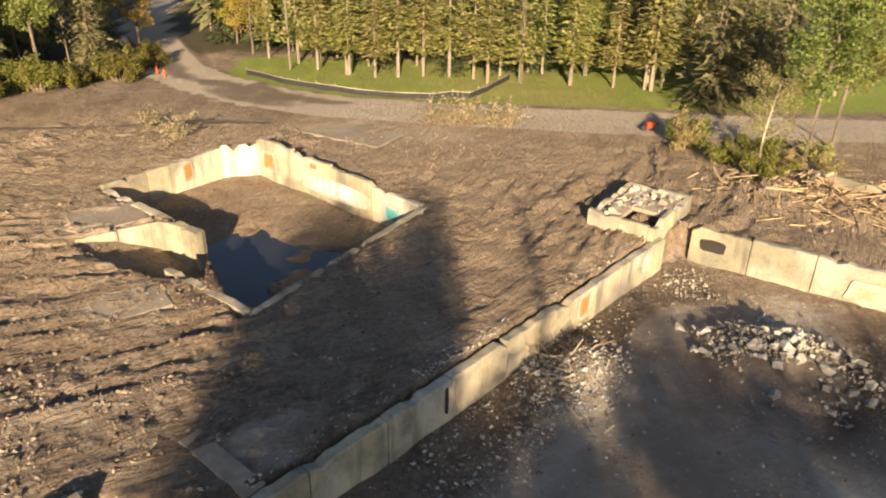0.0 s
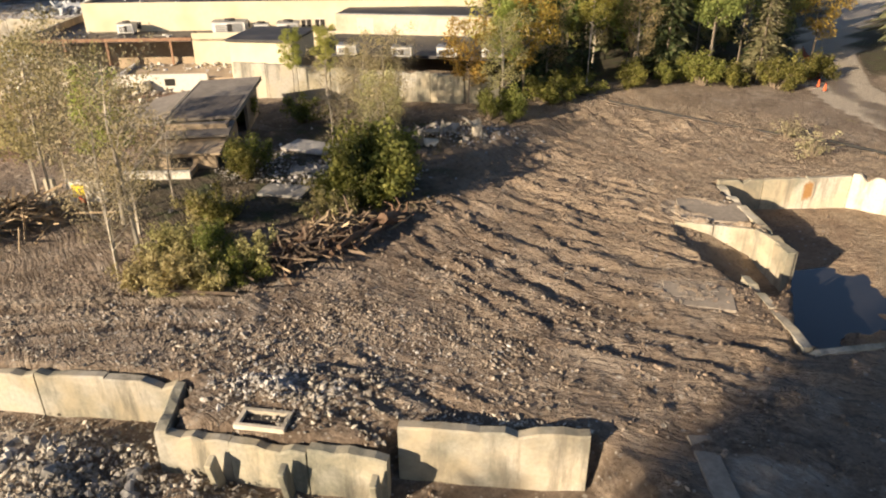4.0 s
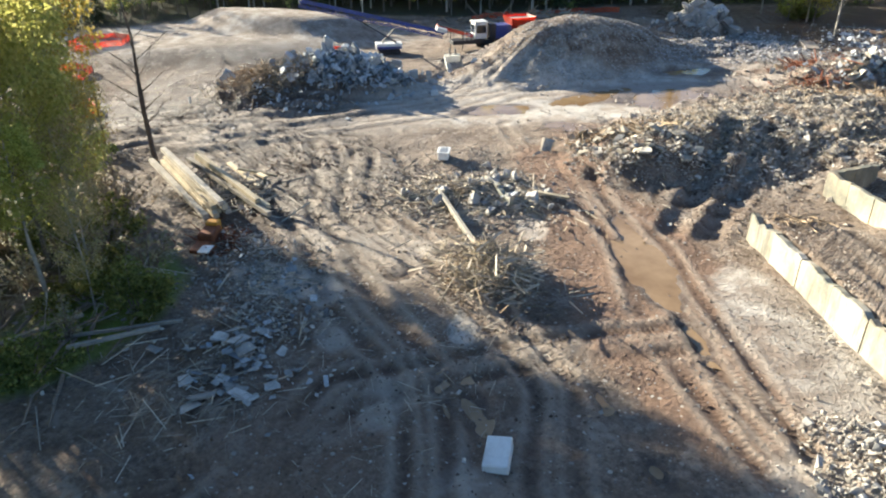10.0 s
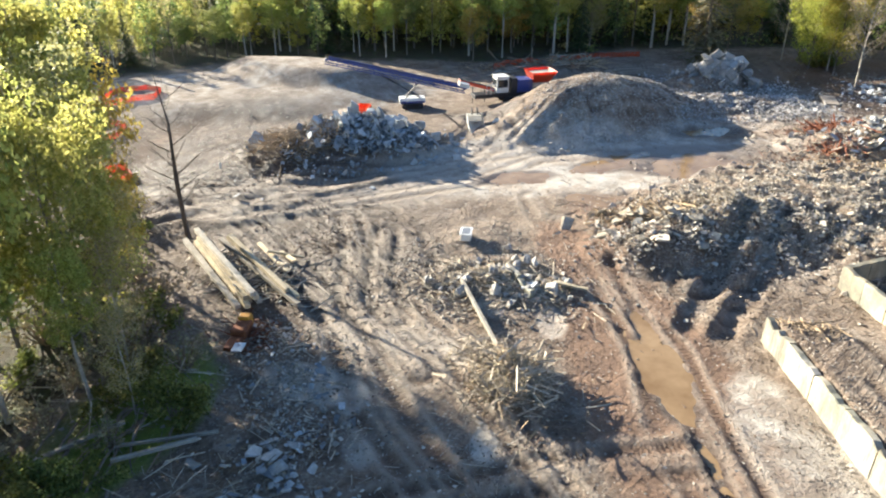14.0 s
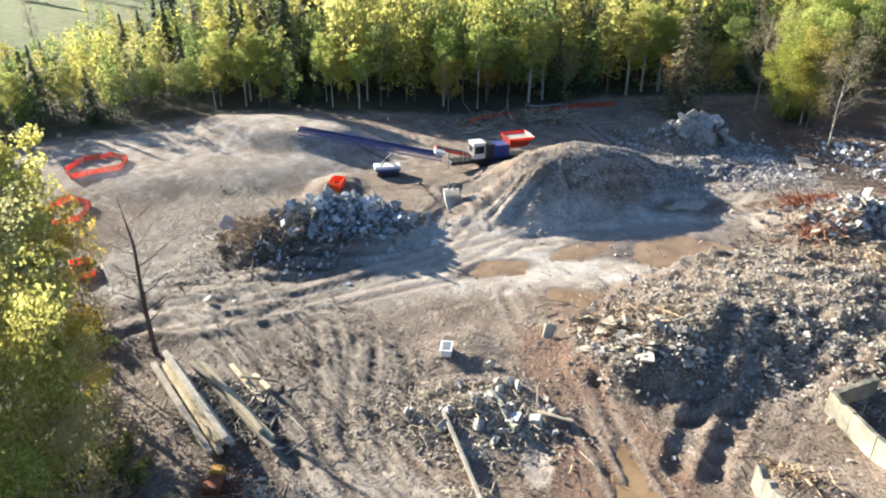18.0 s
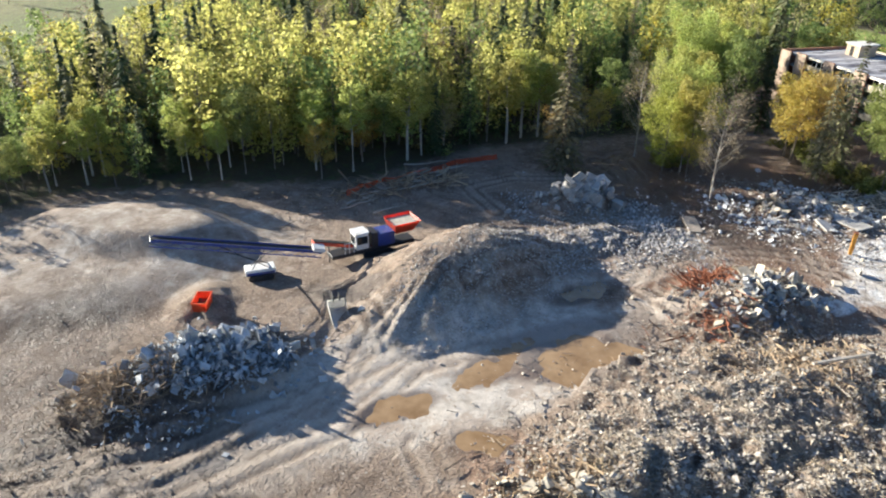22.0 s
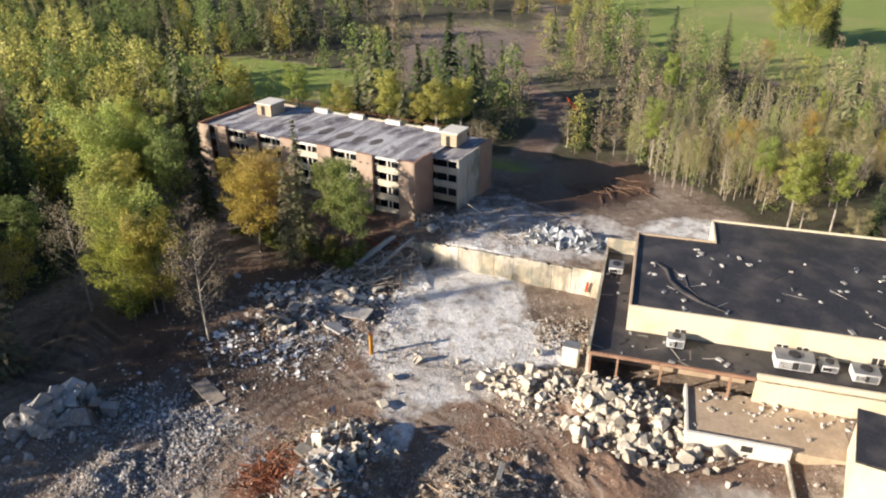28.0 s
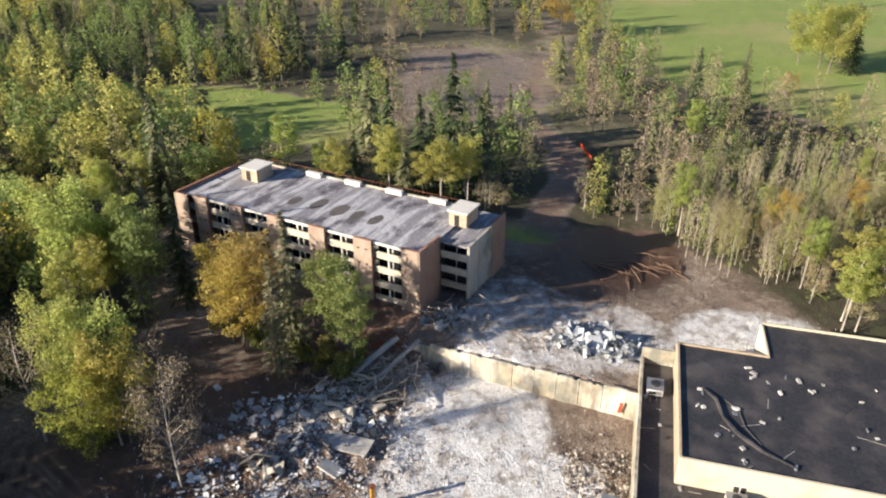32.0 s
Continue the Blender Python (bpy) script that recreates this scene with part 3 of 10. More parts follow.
TRACKS = [
    HAUL, RING, [(x + 2.2, y - 0.6) for x, y in RING], [(x - 2.4, y + 0.8) for x, y in RING],
    [(-41, -55), (-30.5, -40), (-24.5, -31)], [(-41, -49.5), (-31, -36.5)], [(-42, -45.5), (-33, -35)], [(-38, -57), (-28, -41)],
    [(-27.5, -4.0), (-36, -12.0), (-42, -19), (-47.2, -26), (-53, -34.5), (-60, -43)],
    [(-16, -8), (-24, -14), (-28, -22), (-31, -34), (-35, -46), (-38, -58)],
    [(-12, -12), (-20, -21), (-26, -36), (-31.5, -50), (-33, -62)],
    [(-50, -17), (-54, -14), (-61, -14.5), (-70, -20)],
    [(-52, -21), (-57, -18), (-64, -19), (-74, -26)],
    [(-30, -75), (-45, -62), (-60, -56), (-72, -58), (-78, -68)],
    [(-26, -71), (-42, -58), (-58, -51), (-70, -50), (-80, -43)],
    [(-88, -12), (-100, -34), (-112, -34), (-120, -26), (-124, -12), (-116, 2), (-104, 8), (-95, 2)],
    [(-100, -38), (-114, -40), (-126, -30), (-130, -14), (-120, 2)],
    [(-112, -62), (-120, -70), (-128, -66), (-134, -56), (-150, -52)],
    [(-27, -30), (-33, -44), (-36, -57)], [(-6, -20), (-16, -23), (-25, -18), (-32, -12)], [(-30, -60), (-44, -62), (-58, -58), (-70, -54)], [(-28, -66), (-42, -68)], [(-26, -78), (-36, -76), (-44, -80)], [(-8, -8), (-18, -12), (-30, -14)], [(-58, -17), (-68, -14), (-80, -10)], [(-60, -22), (-72, -22), (-84, -16), (-96, -10)],
    [(-112, 6), (-124, -2), (-130, 2), (-138, 10)], [(-84, -52), (-92, -50), (-100, -48)],
    [(-146, -56), (-138, -49), (-130, -47), (-124, -50), (-118, -58)], [(-148, -52), (-140, -45), (-131, -43), (-122, -45)], [(-140, -60), (-134, -52), (-132, -44), (-128, -38), (-116, -36)], [(-128, -14), (-119, -8), (-108, 2), (-100, 12)], [(-126, -17), (-116, -10), (-104, -2)], [(-150, -30), (-140, -22), (-130, -16)], [(-35, -74), (-45, -65), (-54, -57)], [(-32.5, -69.5), (-39, -60), (-45, -52)], [(-31, -65.5), (-40, -57.5), (-48.5, -51)], [(-36, -77), (-47, -66), (-58, -59)], [(-36, -40), (-33, -55), (-34, -66)], [(-39, -42), (-37, -56), (-40, -66)],
    [(-50, -9.5), (-41, 0.5), (-32, 10)], [(-53, -7), (-44, 3.5), (-35, 13)], [(-10, 2), (-2, 10), (6, 20), (14, 24), (30, 22)],
]
# centre x, y, half length, half width, turn, height, kind of flank (1 rounded, 2 heaped)
MOUNDS = [
    (-90.0, -55.5, 22.0, 13.0, 163, 6.4, 4), (-79, -57, 8.5, 6.0, 200, 2.4, 4),
    (-55.0, -70.5, 14.0, 7.0, 148, 4.2, 2),
    (-60, -107, 31.0, 17.0, 142, 1.7, 3), (-75.5, -105, 17.5, 10.5, 112, 2.3, 5), (-66.5, -80.5, 5.5, 4.0, 20, 1.8, 2),
    (-66, -24, 15.0, 10.0, 150, 3.4, 2), (-82, -16, 20.0, 13.0, 140, 3.2, 2), (-94, -6, 12.0, 8.0, 130, 2.0, 2), (-72, -8, 14, 9, 130, 2.2, 2), (-55.5, -27, 6.5, 5.0, 120, 2.6, 2),
    (-103, -20, 13.0, 8.5, 140, 3.6, 2),
    (-123, -51.5, 8.0, 4.6, 128, 3.4, 2), (-112, -44, 9.0, 5.0, 150, 1.5, 2),
    (-30.5, -24, 4.2, 3.4, 60, 1.2, 2), (-41.5, -34, 6.5, 4.0, 120, 0.9, 2), (-46, -41, 3.5, 3, 0, 0.7, 2),
    (-107, 17, 13.0, 5.5, 52, 2.6, 2), (-112, 10, 6, 5, 40, 1.3, 2),
    (6, 30.3, 4.0, 2.6, 50, 1.5, 2), (17.5, 32.0, 4.6, 3.4, 150, 1.5, 2),
    (-27.5, 1.0, 4.6, 2.6, 45, 1.1, 2), (-22, 4.5, 4.0, 2.0, 45, 0.8, 2), (-23.5, 10.5, 5.0, 3.0, 45, 0.6, 2),
    (-86, 3, 17.0, 6.5, 50, 1.9, 2), (-96, 12, 7, 4, 50, 1.2, 2), (-76, 8, 8, 5, 60, 1.0, 2), (-122, 21, 5, 3.5, 60, 1.2, 2),
    (-54, -1, 6.0, 4.0, 60, 1.8, 2), (-52.5, 2.5, 4.5, 3.0, 120, 1.3, 2),
    (-140, -18, 16, 9, 70, 1.2, 2), (-150, -2, 8, 4, 70, 1.8, 2),
    (-13, -29, 6.0, 4.0, 60, 0.9, 2), (-28, -52, 5.5, 3.0, 100, 0.8, 2), (-21, -41, 5.0, 3.0, 90, 0.6, 2),
    (-50.4, 40, 6, 2.6, 65, 0.7, 2), (-36.8, 19.4, 5, 2.4, 100, 0.8, 2), (-112, -82, 16, 5, 145, 1.2, 2),
    (-16, 54.5, 6.0, 3.2, 130, 0.9, 1), (29, 50, 9, 5, 150, 1.2, 2),
]
PUDDLES = [(-38.6, -16.6, 4.6, 1.35, 46, -0.10), (-33.4, -11.4, 2.2, 0.7, 48, -0.10), (-43.2, -21.0, 2.0, 0.6, 48, -0.106), (-20.0, -17.5, 1.9, 0.8, 60, -0.10), (-21.9, -7.8, 0.9, 0.5, 60, -0.10), (-24.9, -12.6, 1.0, 0.45, 50, -0.10),
           (-81.0, -35.0, 7.5, 3.6, 130, -0.12), (-74.0, -42.5, 4.0, 1.8, 150, -0.12), (-62.5, -48.5, 4.0, 1.6, 150, -0.12), (-63, -38, 2.6, 1.2, 100, -0.12), (-84.5, -30.0, 3.2, 1.8, 60, -0.12), (-95.5, -39.5, 5.0, 1.6, 150, -0.1)]


# smooth dried mud and slabs
CALM = [(-36.5, -6.5, 10, 3.6, 45), (-74, -44, 21, 9, 150), (-55, -55, 26, 8, 150), (10, 25.5, 17, 5.5, 50), (-64, -105, 34, 19, 142), (-72, -108, 24, 18, 120), (-90, -55.5, 23, 14, 163)]


def ellipse(x, y, cx, cy, rx, ry, turn):
    c, s = math.cos(radians(turn)), math.sin(radians(turn))
    u, v = (x - cx) * c + (y - cy) * s, -(x - cx) * s + (y - cy) * c
    return np.hypot(u / rx, v / ry)


def levels(x, y):
    """The shaped ground without its small relief."""
    t = inside(x, y, TERRACE)
    hard = (x > -49.5) & (y < 60)
    z = 2.25 * np.where(hard, smooth(0.42, 0.7, t), smooth(-5, 6, t))
    m = inside(x, y, MOTEL_TERRACE)
    hard2 = (x > -153) & (y > 4) & (y < 60)
    z = np.maximum(z, 4.1 * np.where(hard2, smooth(0.5, 1.0, m), smooth(-10, 8, m)))
    far = np.hypot(x + 60, y + 10)
    z = np.maximum(z, 2.0 * smooth(150, 260, far))
    ms, plateau = np.zeros(np.shape(x)), np.zeros(np.shape(x))
    for cx, cy, rx, ry, turn, h, kind in MOUNDS:
        e = ellipse(x, y, cx, cy, rx, ry, turn)
        if kind == 3:
            plateau = np.maximum(plateau, h * smooth(1.15, 0.6, e))
            continue
        if kind == 5:
            # tipped gravel: an even slope up to a table
            plateau = plateau + h * np.clip((1.1 - e * (0.96 + 0.08 * fbm(x * 0.12, y * 0.12, 2, 5))) / 0.42, 0, 1)
            continue
        e = e * (0.82 + 0.36 * fbm(x * 0.22 + cx, y * 0.22, 3, 5))
        if kind == 2:
            bump = h * np.clip(1.08 - e, 0, 1) ** 0.85
        else:
            bump = h * smooth(1.0, 0.0, e)
        if kind == 4:
            # rain gullies and dozer scrapes running down the flanks
            bump = 0.3 * h * np.clip((1.08 - e) * 1.6, 0, 1) ** 0.9 + 0.7 * bump
            a = np.arctan2(y - cy, x - cx)
            flank = np.clip(1.08 - e, 0, 1) * np.clip(e * 1.6 - 0.25, 0, 1)
            bump = bump + flank * (3.0 * (vnoise(a * 8.0 + 3, e * 1.0, 71) - 0.5) + 2.2 * (vnoise(a * 19.0, e * 1.6, 72) - 0.5))
            bump = np.maximum(bump, 0)
        ms = np.maximum(ms, bump) + 0.25 * np.minimum(ms, bump)
    return z + plateau, ms


def ruts(x, y):
    """Wheel and crawler tracks: two pressed lines each with raised lips and cleat marks; also how pressed and how raised each place is."""
    out, press, lip, run = np.zeros(np.shape(x)), np.zeros(np.shape(x)), np.zeros(np.shape(x)), np.zeros(np.shape(x))
    for n, line in enumerate(TRACKS):
        xs, ys = [p[0] for p in line], [p[1] for p in line]
        near = (x > min(xs) - 4) & (x < max(xs) + 4) & (y > min(ys) - 4) & (y < max(ys) + 4)
        if not near.any():
            continue
        px, py = x[near], y[near]
        wob = (vnoise(px * 0.10, py * 0.10, 40 + n) - 0.5) * 1.8
        d, s = seg_distance(px + wob, py - wob, line)
        side = np.abs(d - 1.15)
        fade = smooth(0.28, 0.5, vnoise(px * 0.09, py * 0.09, 140 + n))
        down = np.exp(-(side / 0.45) ** 2) * fade
        up = np.exp(-((side - 0.78) / 0.26) ** 2) * fade
        out[near] += -0.15 * down + 0.11 * up
        run[near] = np.where(down > press[near], s, run[near])
        press[near] = np.maximum(press[near], down)
        lip[near] = np.maximum(lip[near], up)
    return np.clip(out, -0.17, 0.12), press, lip, run


TRENCHES = [[(-70, -23.6), (-61, -21.6), (-58.2, -21.0), (-50.7, -19.5), (-44.4, -18.3)], [(-71, -20.7), (-62, -18.8), (-59.6, -18.2), (-52.2, -16.8), (-45.1, -15.7)]]


def arcs(x, y):
    """Crawler sweeps over the upper ground: broken furrows that bend round, cleat bars across them and clods between."""
    warp = (fbm(x * 0.05, y * 0.05, 2, 9) - 0.5) * 7.0
    r = np.hypot(x + 42, y - 76) + warp
    a = np.arctan2(y - 76, x + 42) * 55
    furrow = vnoise(r * 1.55, a * 0.27, 61) - 0.5
    fine = vnoise(r * 2.5, a * 0.5, 64) - 0.5
    strong = smooth(0.34, 0.62, vnoise(r * 0.22, a * 0.07, 65))
    lane = smooth(0.56, 0.64, vnoise(r * 0.8, a * 0.05, 66)) * smooth(0.4, 0.55, vnoise(x * 0.12, y * 0.12, 67))
    cleat = np.sin(a * 6.283 / 0.95 + 3.0 * vnoise(r * 0.4, a * 0.1, 68))
    cut = -smooth(0.72, 0.82, vnoise(r * 0.55, a * 0.045, 70)) * (0.5 + 0.5 * vnoise(x * 0.8, y * 0.8, 72))
    clod = fbm(x * 1.7, y * 1.7, 2, 63) - 0.5
    stony = smooth(-22, -29, x - 0.3 * (y - 15)) * smooth(26, 16, y)
    rows = (0.2 + 0.8 * strong) * (0.42 * furrow + 0.36 * fine) + 0.06 * lane * cleat + 0.12 * cut
    return (1 - 0.8 * stony) * rows + 0.26 * clod + 0.18 * (vnoise(r * 0.3, a * 0.05, 62) - 0.5)


def windrows(x, y):
    """Low dozer windrows across the yard below the slab heap."""
    c, q = math.cos(radians(156)), math.sin(radians(156))
    u, v = (x + 38) * c + (y + 66) * q, -(x + 38) * q + (y + 66) * c
    mask = smooth(1.2, 0.8, np.hypot(u / 17, v / 7.5))
    return mask * (0.95 * (vnoise(u * 0.10, v * 0.62 + 0.2 * np.sin(u * 0.3), 91) - 0.5) + 0.35 * (vnoise(u * 0.25, v * 1.5, 92) - 0.5))


def basin_depth(x, y):
    b, i = inside(x, y, BASIN), inside(x, y, INLET)
    return b, i


def terrain(x, y):
    x, y = np.asarray(x, float), np.asarray(y, float)
    z, ms = levels(x, y)
    rough = fbm(x * 0.55, y * 0.55, 4, 1) - 0.5
    broad = fbm(x * 0.09, y * 0.09, 3, 2) - 0.5
    heap = smooth(0.15, 0.9, ms)
    gully = np.abs(fbm(x * 0.35, y * 0.35, 3, 7) - 0.5) * 2
    near = smooth(200, 120, np.hypot(x + 55, y + 5))
    calm = 1 - 0.75 * np.maximum.reduce([smooth(1.2, 0.8, ellipse(x, y, *c)) for c in CALM])
    rough = rough * calm
    up = smooth(1.6, 2.1, z) * smooth(-62, -46, x) * smooth(72, 64, y)
    z = z + ms + near * (rough * (0.30 - 0.08 * up + 1.22 * heap) + broad * 0.5 * (1 - up)) - heap * gully * 1.15 * near * calm
    rough2 = np.abs(fbm(x * 0.75, y * 0.75, 3, 27) - 0.5) * 2
    junk = smooth(15, 5, np.abs(ellipse(x, y, -84, -14, 2.2, 1.1, 140) * 15))
    z = z - near * heap * junk * calm * (1.0 * rough2 - 0.3)
    z = z + up * arcs(x, y) + near * ruts(x, y)[0] * (1 - 0.5 * heap) * (0.42 + 0.5 * smooth(-62, -52, y) * smooth(-64, -52, x) * smooth(12, 2, y))
    z = z + windrows(x, y)
    for line in TRENCHES:
        d, s = seg_distance(x, y, line)
        z = z + (-0.55 * smooth(1.2, 0.4, d + (fbm(x * 0.5, y * 0.5, 3, 23) - 0.5) * 1.2) * (0.5 + 0.6 * vnoise(x * 0.3, y * 0.3, 24)) + 0.10 * smooth(0.6, 0.0, np.abs(d - 1.4))) * smooth(0, 3, s) * smooth(27, 24, s)
    b, i = basin_depth(x, y)
    z = np.where(b > -0.42, -0.8 + np.maximum(0, 0.95 * smooth(0.2, 1.0, ellipse(x, y, -18, 41, 14, 11, 60) + 0.9 * (fbm(x * 0.25, y * 0.25, 3, 29) - 0.5)) - 0.35) + 0.35 * rough, z)
    z = np.where((i > -0.4) & (b <= -0.42), -0.35 + 2.3 * smooth(-18.5, -24.5, x) + 0.5 * rough, z)
    for cx, cy, rx, ry, turn, lev in PUDDLES:
        e = ellipse(x, y, cx, cy, rx, ry, turn) + 2.6 * (fbm(x * 0.33, y * 0.33, 4, 21) - 0.5)
        z = np.where(ms < 0.4, z + (lev - 0.07 - z) * smooth(1.5, 0.6, e), z)
    d, _ = seg_distance(x, y, ROAD)
    z = np.where(d < 6, z + (2.3 - z) * smooth(5.5, 3.6, d), z)
    return z


def height(x, y):
    return float(terrain(np.array([x]), np.array([y]))[0])


def grid_lines(spans):
    out = []
    for a, b, step in spans:
        n = max(1, round((b - a) / step))
        out += [a + (b - a) * k / n for k in range(n)]
    return np.array(out + [spans[-1][1]])


CLEAR = [(-18, -128), (-16, -90), (-17, -68), (-19, -58), (-13, -46), (-6, -40), (6, -38), (40, -30), (60, 0), (60, 60), (40, 78), (-22, 86), (-34, 100), (-44, 92), (-54, 72), (-56, 56),
         (-75, 62), (-100, 95), (-132, 66), (-158, 66), (-176, 60), (-186, 40), (-196, 20), (-215, -12), (-206, -42), (-178, -36), (-166, -52), (-140, -78), (-112, -88), (-96, -108), (-82, -126), (-50, -134), (-34, -134)]
GREENS = [[(-285, 140), (-222, 158), (-190, 196), (-250, 420), (-520, 420), (-520, 195), (-390, 168)], [(-262, -22), (-250, 4), (-262, 30), (-290, 26), (-330, -14), (-350, -60), (-320, -62)], [(-55, -165), (-100, -188), (-145, -194), (-190, -204), (-260, -215), (-330, -300), (-330, -430), (-40, -430)]]
BARE_FAR = [[(-262, 34), (-256, 56), (-272, 82), (-330, 108), (-366, 98), (-366, 62), (-318, 42), (-300, 30)]]
HIGHWAY = [(20, -222), (-60, -228), (-108, -233), (-153, -240), (-197, -249), (-260, -262), (-340, -290), (-520, -330)]


def build_ground():
    gx = grid_lines([(-900, -560, 40), (-560, -240, 8), (-240, -150, 2.2), (-150, -112, 0.7), (-112, -62, 0.5), (-62, -45, 0.42), (-45, 18, 0.26), (18, 28, 0.5), (28, 60, 1.2), (60, 300, 12), (300, 600, 50)])
    gy = grid_lines([(-900, -440, 40), (-440, -145, 8), (-145, -90, 1.6), (-90, -70, 0.7), (-70, -45, 0.45), (-45, 8, 0.4), (8, 62, 0.26), (62, 72, 0.5), (72, 110, 1.4), (110, 430, 9), (430, 800, 50)])
    X, Y = np.meshgrid(gx, gy)
    Z = terrain(X, Y)
    nx, ny = len(gx), len(gy)
    me = bpy.data.meshes.new("ground")
    co = np.stack([X, Y, Z], -1).reshape(-1, 3)
    idx = np.arange(nx * ny).reshape(ny, nx)
    quads = np.stack([idx[:-1, :-1], idx[:-1, 1:], idx[1:, 1:], idx[1:, :-1]], -1).reshape(-1, 4)
    me.vertices.add(len(co))
    me.vertices.foreach_set("co", co.ravel())
    me.loops.add(quads.size)
    me.loops.foreach_set("vertex_index", quads.ravel().astype(np.int32))
    me.polygons.add(len(quads))
    me.polygons.foreach_set("loop_start", np.arange(0, quads.size, 4, dtype=np.int32))
    me.update()
    x, y = X.ravel(), Y.ravel()
    zone_a, zone_b, zone_c = np.zeros((len(x), 4)), np.zeros((len(x), 4)), np.zeros((len(x), 4))
    lv, ms = levels(x, y)
    # pale dust: yard by the crusher pile, the slabs, the stockpile
    def spot(cx, cy, rx, ry, turn, soft=0.35):
        return smooth(1.0 + soft, 1.0 - soft, ellipse(x, y, cx, cy, rx, ry, turn))
    pale = np.maximum.reduce([spot(-50, -66, 34, 13, 150, 0.4) * 0.2, spot(-68, -50, 22, 10, 150, 0.3) * 0.8, spot(-74, -44, 21, 9, 150) * 1.2, spot(-55, -54, 22, 7, 150) * 0.5, spot(-36.5, -6.5, 9.5, 3.6, 45, 0.2) * 0.62, spot(-24, -1.5, 4, 2, 30) * 0.8, spot(-65, -105, 36, 18, 142, 0.25) * 0.5,
                              spot(10, 25.5, 17, 5.5, 50), spot(12.5, 34.5, 4.5, 2.2, 50), spot(20, 22, 12, 5, 20) * 0.8, spot(-21.4, -34, 1.9, 4.2, 20, 0.2) * 0.95, spot(-21.8, -30.6, 1.3, 1.0, 30, 0.3) * 0.9, spot(-24.8, -21.6, 1.7, 0.9, 40, 0.3) * 0.95, spot(-19.5, -27, 2.2, 1.2, 50, 0.4) * 0.6, spot(-17.5, -20.5, 2.6, 1.4, 30, 0.4) * 0.65, spot(-39, -26.7, 2.4, 1.3, 40, 0.3) * 0.8, spot(-37.6, -31.6, 1.8, 1.2, 40, 0.3) * 0.9, spot(-26, -0.6, 1.6, 0.9, 40, 0.25), spot(-23.6, 0.6, 1.9, 1.2, 40, 0.25), spot(-14, -12, 4, 2, 40, 0.4) * 0.6, spot(-40, -62, 16, 5, 150) * 0.6, spot(-100, -40, 12, 3, 160) * 0.6,
                              spot(-84, 23, 9, 6, 50, 0.3) * 0.75, spot(-95.5, -31, 6, 3.2, 130, 0.4) * 0.6, spot(-103, -36, 6, 2.6, 140, 0.4) * 0.7, spot(-119.6, -31.8, 3.6, 1.8, 35, 0.25) * 0.9, spot(-113, -40, 9, 5, 150, 0.4) * 0.35, spot(-24.5, 43.5, 3.4, 2.6, 40, 0.3) * 0.8, spot(-18.3, 32.6, 2.4, 1.8, 40, 0.3) * 0.7, spot(-6, 66, 8, 3, 160) * 0.6,
                              spot(-128, -38, 6, 2.5, 150) * 0.7, spot(-146, -10, 5, 2.5, 60) * 0.8, spot(-29, -34, 3.0, 9, 20) * 0.5, spot(-8, 22, 3.3, 1.6, 40, .2) * 0.5])
    white = np.maximum.reduce([spot(-136, 6.5, 15, 11, 150, 0.3), spot(-124, 0, 12, 10, 40, 0.3), spot(-124, 12, 9, 6, 50, 0.3), spot(-160, 23, 10, 9, 0, 0.3) * 0.5, spot(-118, -3, 10, 4.5, 120) * 0.8, spot(-149, 27, 20, 12, 65, 0.3) * 0.55, spot(-137, 55, 14, 10, 60, 0.3) * 0.7, spot(-66, -25, 9, 4, 120) * 0.25, spot(-108, -11, 5, 2, 140) * 0.7])
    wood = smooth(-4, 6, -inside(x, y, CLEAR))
    green = np.zeros(len(x))
    for poly in GREENS:
        green = np.maximum(green, smooth(-3, 4, inside(x, y, poly)) * (0.85 if poly is GREENS[2] else 1.0))
    far_bare = smooth(-16, 14, inside(x, y, BARE_FAR[0]))
    droad, _ = seg_distance(x, y, ROAD)
    dpath, _ = seg_distance(x, y, FAR_PATH)
    dhigh, _ = seg_distance(x, y, HIGHWAY)
    dhigh = np.minimum(dhigh, np.abs(np.hypot(x + 122, y + 284) - 26) + 4)
    verge = smooth(3.5, 5.5, droad) * smooth(73, 77, y) * smooth(-34, -26, x) * smooth(110, 92, y)
    verge = np.maximum(verge, 0.5 * spot(-38, 11, 4, 3, 50) * smooth(0.4, 0.5, fbm(x * .3, y * .3, 3, 3)))
    verge = np.maximum(verge, 0.85 * spot(-10, -40, 9, 5, 20))
    under = smooth(3.6, 5, droad) * smooth(75, 78, y) * smooth(-33, -28, x) * smooth(104, 94, y) * smooth(70, 50, x) * 0.9
    under = np.maximum(under, 0.42 * wood * smooth(-150, -175, x) * smooth(10, 50, y) * smooth(0.44, 0.6, fbm(x * 0.05, y * 0.05, 3, 55)))
    grass = np.maximum.reduce([verge, green, 0.7 * spot(-186, 34, 10, 5, 40)])
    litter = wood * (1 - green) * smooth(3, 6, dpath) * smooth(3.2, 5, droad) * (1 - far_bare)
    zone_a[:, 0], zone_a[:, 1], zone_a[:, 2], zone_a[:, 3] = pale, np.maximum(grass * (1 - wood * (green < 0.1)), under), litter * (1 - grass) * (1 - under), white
    dring, _ = seg_distance(x, y, RING)
